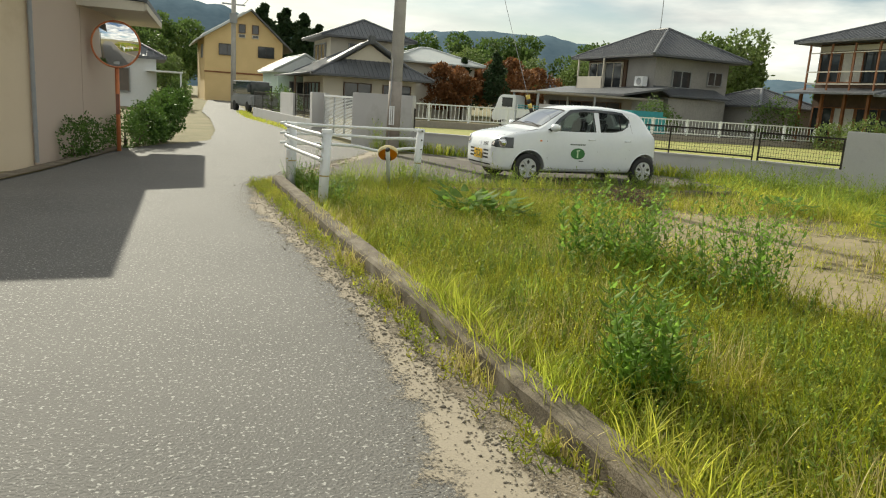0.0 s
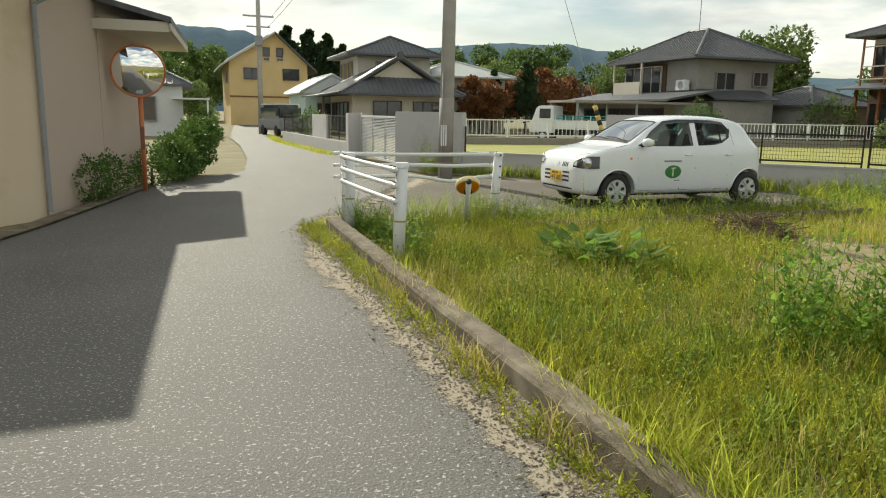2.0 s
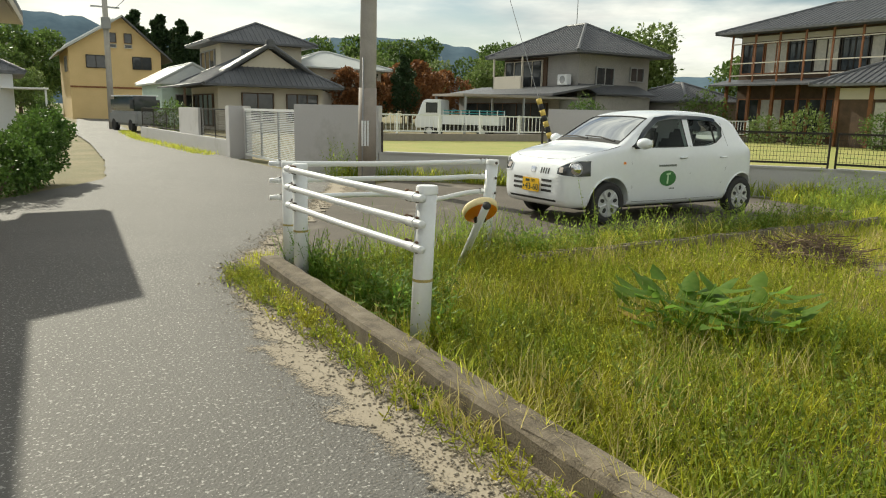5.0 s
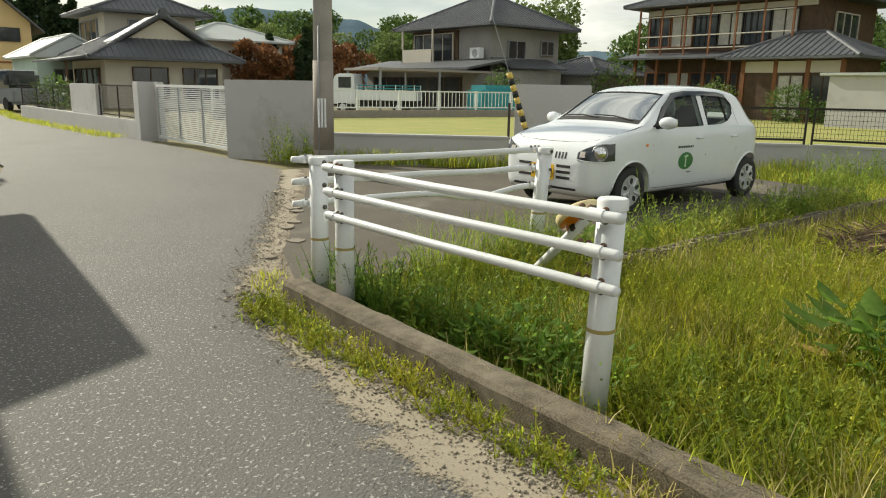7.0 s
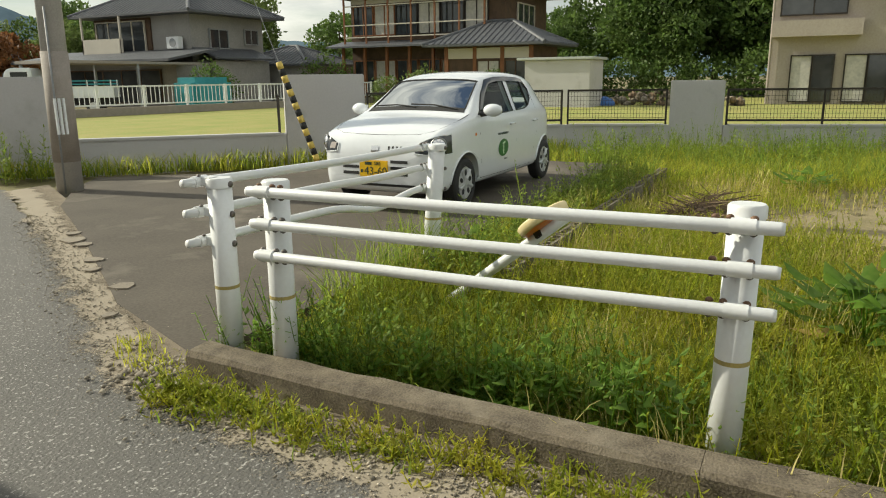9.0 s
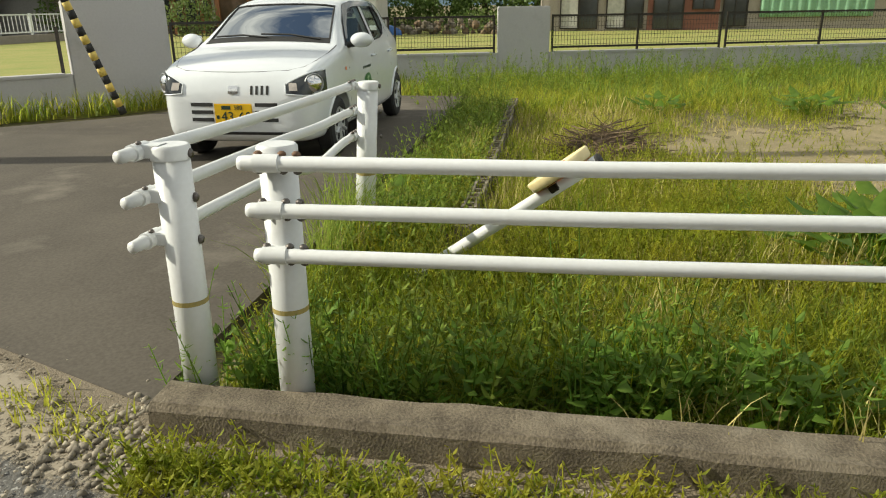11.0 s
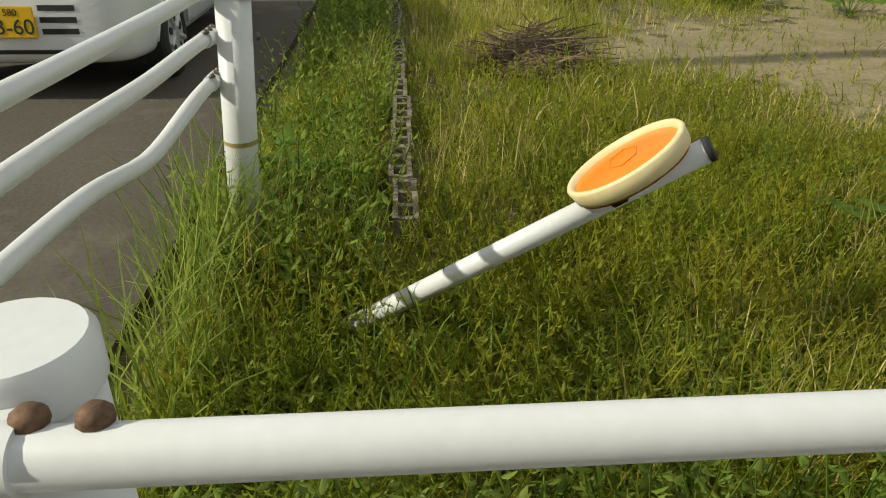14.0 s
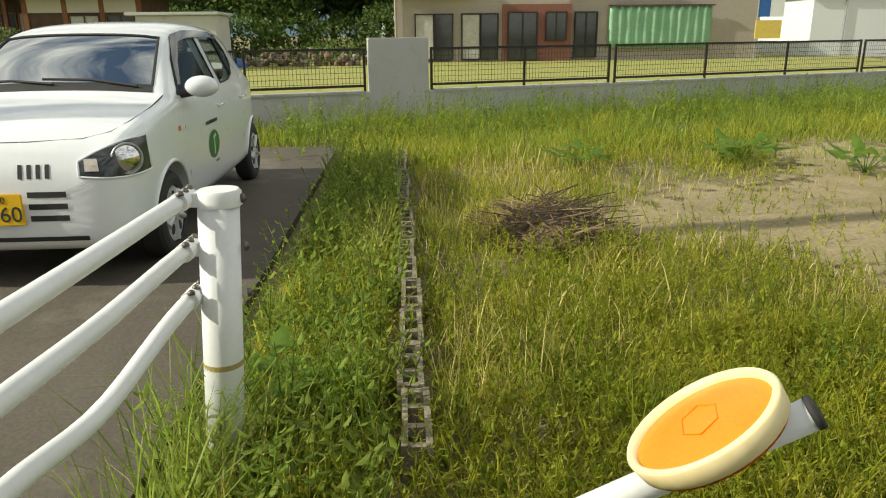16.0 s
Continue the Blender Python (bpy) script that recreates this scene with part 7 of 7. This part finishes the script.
post_d = part("post", tube(bmesh.new(), [d_base, d_end], 0.03, 20), "white", dl, smooth=True)
part("end_cap", tube(bmesh.new(), [d_end, d_end + d_way * 0.012], 0.0315, 20), "black", post_d, smooth=True)
# the reflector faces the road, square to the post's side
d_n = Vector((0.15, 0.62, 0.77))
d_n = (d_n - d_way * d_n.dot(d_way)).normalized()
d_x = d_way.cross(d_n).normalized()
tip = radians(1)  # its upper end stands off the post
frame_m = Matrix((d_x, d_way * math.cos(tip) + d_n * math.sin(tip), d_n * math.cos(tip) - d_way * math.sin(tip))).transposed().to_4x4()
at_head = Matrix.Translation(d_head + d_n * 0.043) @ frame_m @ Matrix.Scale(1.1, 4)
bm = bmesh.new()
n = 48
prof = [(0.0, -0.01), (0.116, -0.01), (0.124, -0.003), (0.128, 0.03), (0.124, 0.036), (0.116, 0.035), (0.112, 0.02)]
rings = []
for k in range(n):
    a = 2 * math.pi * k / n
    rings.append([bm.verts.new((r * math.cos(a) * 0.95, r * math.sin(a) * 1.12, z)) for r, z in prof[1:]])
for k in range(n):
    a, b = rings[k], rings[(k + 1) % n]
    for i in range(len(a) - 1):
        bm.faces.new((a[i], b[i], b[i + 1], a[i + 1]))
bm.faces.new([r[0] for r in rings][::-1])
bmesh.ops.recalc_face_normals(bm, faces=bm.faces)
bmesh.ops.transform(bm, matrix=at_head, verts=bm.verts)
disc = part("reflector_shell", bm, "rim", dl, "cream plastic reflector rim", True)
bm = dish(0.1145, 0.012, 8, 48)
bmesh.ops.transform(bm, matrix=Matrix.Diagonal((0.95, 1.12, 1, 1)), verts=bm.verts)
bmesh.ops.transform(bm, matrix=at_head @ Matrix.Translation((0, 0, 0.022)), verts=bm.verts)
part("reflector_lens", bm, "orange", disc, "orange faceted reflector lens", True)
bm = bmesh.new()
tube(bm, [(0.036 * math.cos(a) * 1.2, 0.036 * math.sin(a), 0.0335) for a in [2 * math.pi * k / 6 for k in range(7)]], 0.002, 5)
bmesh.ops.transform(bm, matrix=at_head, verts=bm.verts)
part("lens_ridge", bm, "orange", disc)
bm = dish(0.117, -0.008, 6, 48)
bmesh.ops.transform(bm, matrix=at_head @ Matrix.Translation((0, 0, -0.0125)) @ Matrix.Diagonal((0.95, 1.12, 1, 1)), verts=bm.verts)
part("reflector_lens", bm, "orange", disc, "orange reflector back", True)
bm = boxbm(-0.04, -0.02, -0.05, 0.04, 0.02, 0.0, bevel=0.004)
bmesh.ops.transform(bm, matrix=at_head @ Matrix.Translation((0, -0.05, 0)), verts=bm.verts)
part("clamp", bm, "darkmetal", dl)

# row of hollow blocks set in the ground
row = thing("block_row", (4.5, 11.93, 0), "row of hollow concrete blocks edging the ground", "block edging", kind="structure")
blk = bmesh.new()
L_, W_, H_ = 0.385, 0.1, 0.19
def ring_box(bm, x0, x1, y0, y1, z0, z1):
    box(bm, x0, y0, z0, x1, y1, z1)
t_ = 0.022
ring_box(blk, 0, L_, -W_ / 2, -W_ / 2 + t_, 0, H_)
ring_box(blk, 0, L_, W_ / 2 - t_, W_ / 2, 0, H_)
for x in (0, 0.115, 0.245, L_ - 0.03):
    ring_box(blk, x, x + 0.03, -W_ / 2 + t_, W_ / 2 - t_, 0, H_ - 0.004)
ring_box(blk, 0.01, L_ - 0.01, -W_ / 2 + t_, W_ / 2 - t_, 0, 0.07)
blk_me = bpy.data.meshes.new("block")
blk.to_mesh(blk_me)
blk.free()
blk_me.materials.append(M["block"])
for k in range(15):
    o = new("block", blk_me)
    o.parent = row
    o.matrix_basis = pose(0.398 * k, 0.012 * math.sin(k * 1.7) + 0.004 * k, -0.1 + 0.006 * math.sin(k * 2.3), 0, 0, 0.8 * math.sin(k))

# pile of dry brush
random.seed(12)
bp = thing("brush_pile", (7.25, 10.95, 0), "low heap of dry brown cut brush", "brush pile")
v, fc = [], []
for k in range(900):
    a, r = random.uniform(0, 6.28), math.sqrt(random.random())
    x, y = r * 0.55 * math.cos(a), r * 0.42 * math.sin(a)
    z = 0.26 * (1 - r * r) * random.random() - 0.02
    b, l = random.uniform(0, 6.28), random.uniform(0.1, 0.32)
    dz = random.uniform(-0.08, 0.1)
    w = random.uniform(0.002, 0.005)
    i = len(v)
    p, q = Vector((x, y, z)), Vector((x + l * math.cos(b), y + l * math.sin(b), max(0, z + dz)))
    s = Vector((-math.sin(b), math.cos(b), 0)) * w
    v += [tuple(p + s), tuple(p - s), tuple(p + Vector((0, 0, w * 1.6))), tuple(q + s), tuple(q - s), tuple(q + Vector((0, 0, w * 1.6)))]
    fc += [(i, i + 3, i + 4, i + 1), (i + 1, i + 4, i + 5, i + 2), (i + 2, i + 5, i + 3, i)]
ob = soup("twig", v, fc, "brush", bp, kind="stuff")
part("earth_core", (lambda bm: (bmesh.ops.create_icosphere(bm, subdivisions=3, radius=1.0), bmesh.ops.transform(bm, matrix=Matrix.Diagonal((0.42, 0.3, 0.13, 1)), verts=bm.verts), bm)[-1])(bmesh.new()), "brush", bp)

# gravel on the verge, broken asphalt crumbs
def pebbles(name, count, place, size, label, material="stone"):
    base = np.array([(1, 0, 0), (-1, 0, 0), (0, 1, 0), (0, -1, 0), (0, 0, 1), (0, 0, -0.6)], float)
    faces = np.array([(0, 2, 4), (2, 1, 4), (1, 3, 4), (3, 0, 4), (2, 0, 5), (1, 2, 5), (3, 1, 5), (0, 3, 5)])
    p = np.array([place() for _ in range(count)])
    s = rng.uniform(size[0], size[1], count) * rng.uniform(0.6, 1.2, count)
    jit = rng.uniform(0.6, 1.3, (count, 6, 3))
    co = base[None] * jit * s[:, None, None] * np.array([1, 0.8, 0.6]) + p[:, None, :]
    tris = (faces[None] + 6 * np.arange(count)[:, None, None]).reshape(-1, 3)
    return tagged(new(name, tri_mesh(name, co.reshape(-1, 3), tris, material)), label, "gravel", kind="stuff")


def on_verge():
    y = random.uniform(1.5, 12.6)
    x = 2.29 - abs(random.gauss(0, 0.15))
    return (x, y, 0.008)


def on_corner():
    t = random.random()
    return (2.25 + 2.4 * t + random.gauss(0, 0.1), 12.9 + 4.2 * t + random.gauss(0, 0.12), 0.012)


pebbles("gravel", 24000, on_verge, (0.003, 0.011), "loose pale gravel along the kerb")
def on_edge():
    y = random.uniform(2.0, 17.0)
    return (float(np.interp(y, [q[1] for q in VERGE_L], [q[0] for q in VERGE_L])) + 0.1 + random.gauss(0, 0.12), y, 0.007)


pebbles("gravel", 9000, on_edge, (0.002, 0.005), "fine sandy grit scattered over the asphalt edge", "dust")
pebbles("gravel", 1200, on_verge, (0.01, 0.02), "larger loose stones along the kerb")
pebbles("gravel", 1800, on_corner, (0.004, 0.013), "broken concrete crumbs at the road edge")
pebbles("gravel", 320, lambda: (2.35 + random.gauss(0, 0.12), 12.8 + random.gauss(0, 0.12), 0.01), (0.008, 0.03), "stones at the kerb end")

# broken slabs along the drive edge
random.seed(5)
for k in range(8):
    t = random.random()
    x, y = 2.75 + 1.5 * t + random.gauss(0, 0.06), 13.6 + 2.4 * t + random.gauss(0, 0.06)
    bm = bmesh.new()
    m = random.randint(5, 7)
    r = random.uniform(0.05, 0.12)
    prism(bm, [(r * random.uniform(0.7, 1.2) * math.cos(2 * math.pi * i / m), r * random.uniform(0.5, 0.9) * math.sin(2 * math.pi * i / m)) for i in range(m)], 0, 0.01)
    ob = tagged(mesh_ob("broken_slab", bm, "dust"), "thin broken piece of concrete lying flat", "rubble", "broken pieces along the drive edge")
    ob.matrix_world = pose(x, y, 0.012, random.uniform(-2, 2), random.uniform(-2, 2), random.uniform(0, 360))

# rubble and tarpaulin beyond the field
rb = thing("rubble_heap", (35.5, 16.2, 0), "low heap of brown stones and earth", "rubble heap")
random.seed(9)
for k in range(110):
    bm = bmesh.new()
    bmesh.ops.create_icosphere(bm, subdivisions=1, radius=1.0)
    s = random.uniform(0.12, 0.26)
    y = random.uniform(-3.2, 3.2)
    bmesh.ops.transform(bm, matrix=pose(random.gauss(0, 0.3), y, random.uniform(0, 0.75) * (1 - abs(y) / 5), random.uniform(0, 90), random.uniform(0, 90), 0) @ Matrix.Diagonal((s, s * 0.8, s * 0.7, 1)), verts=bm.verts)
    part("stone", bm, random.choice(["brush", "dust", "kerb"]), rb)
bt = thing("blue_tarpaulin", (34.8, 19.6, 0), "blue plastic sheet over a low pile", "tarpaulin")
bm = bmesh.new()
bmesh.ops.create_icosphere(bm, subdivisions=3, radius=1.0)
for q in bm.verts:
    q.co = Vector((q.co.x * 0.5, q.co.y * 1.0, max(-0.1, q.co.z * 0.45 + 0.08 * noise.noise(q.co * 3))))
part("cover", bm, "blue", bt)
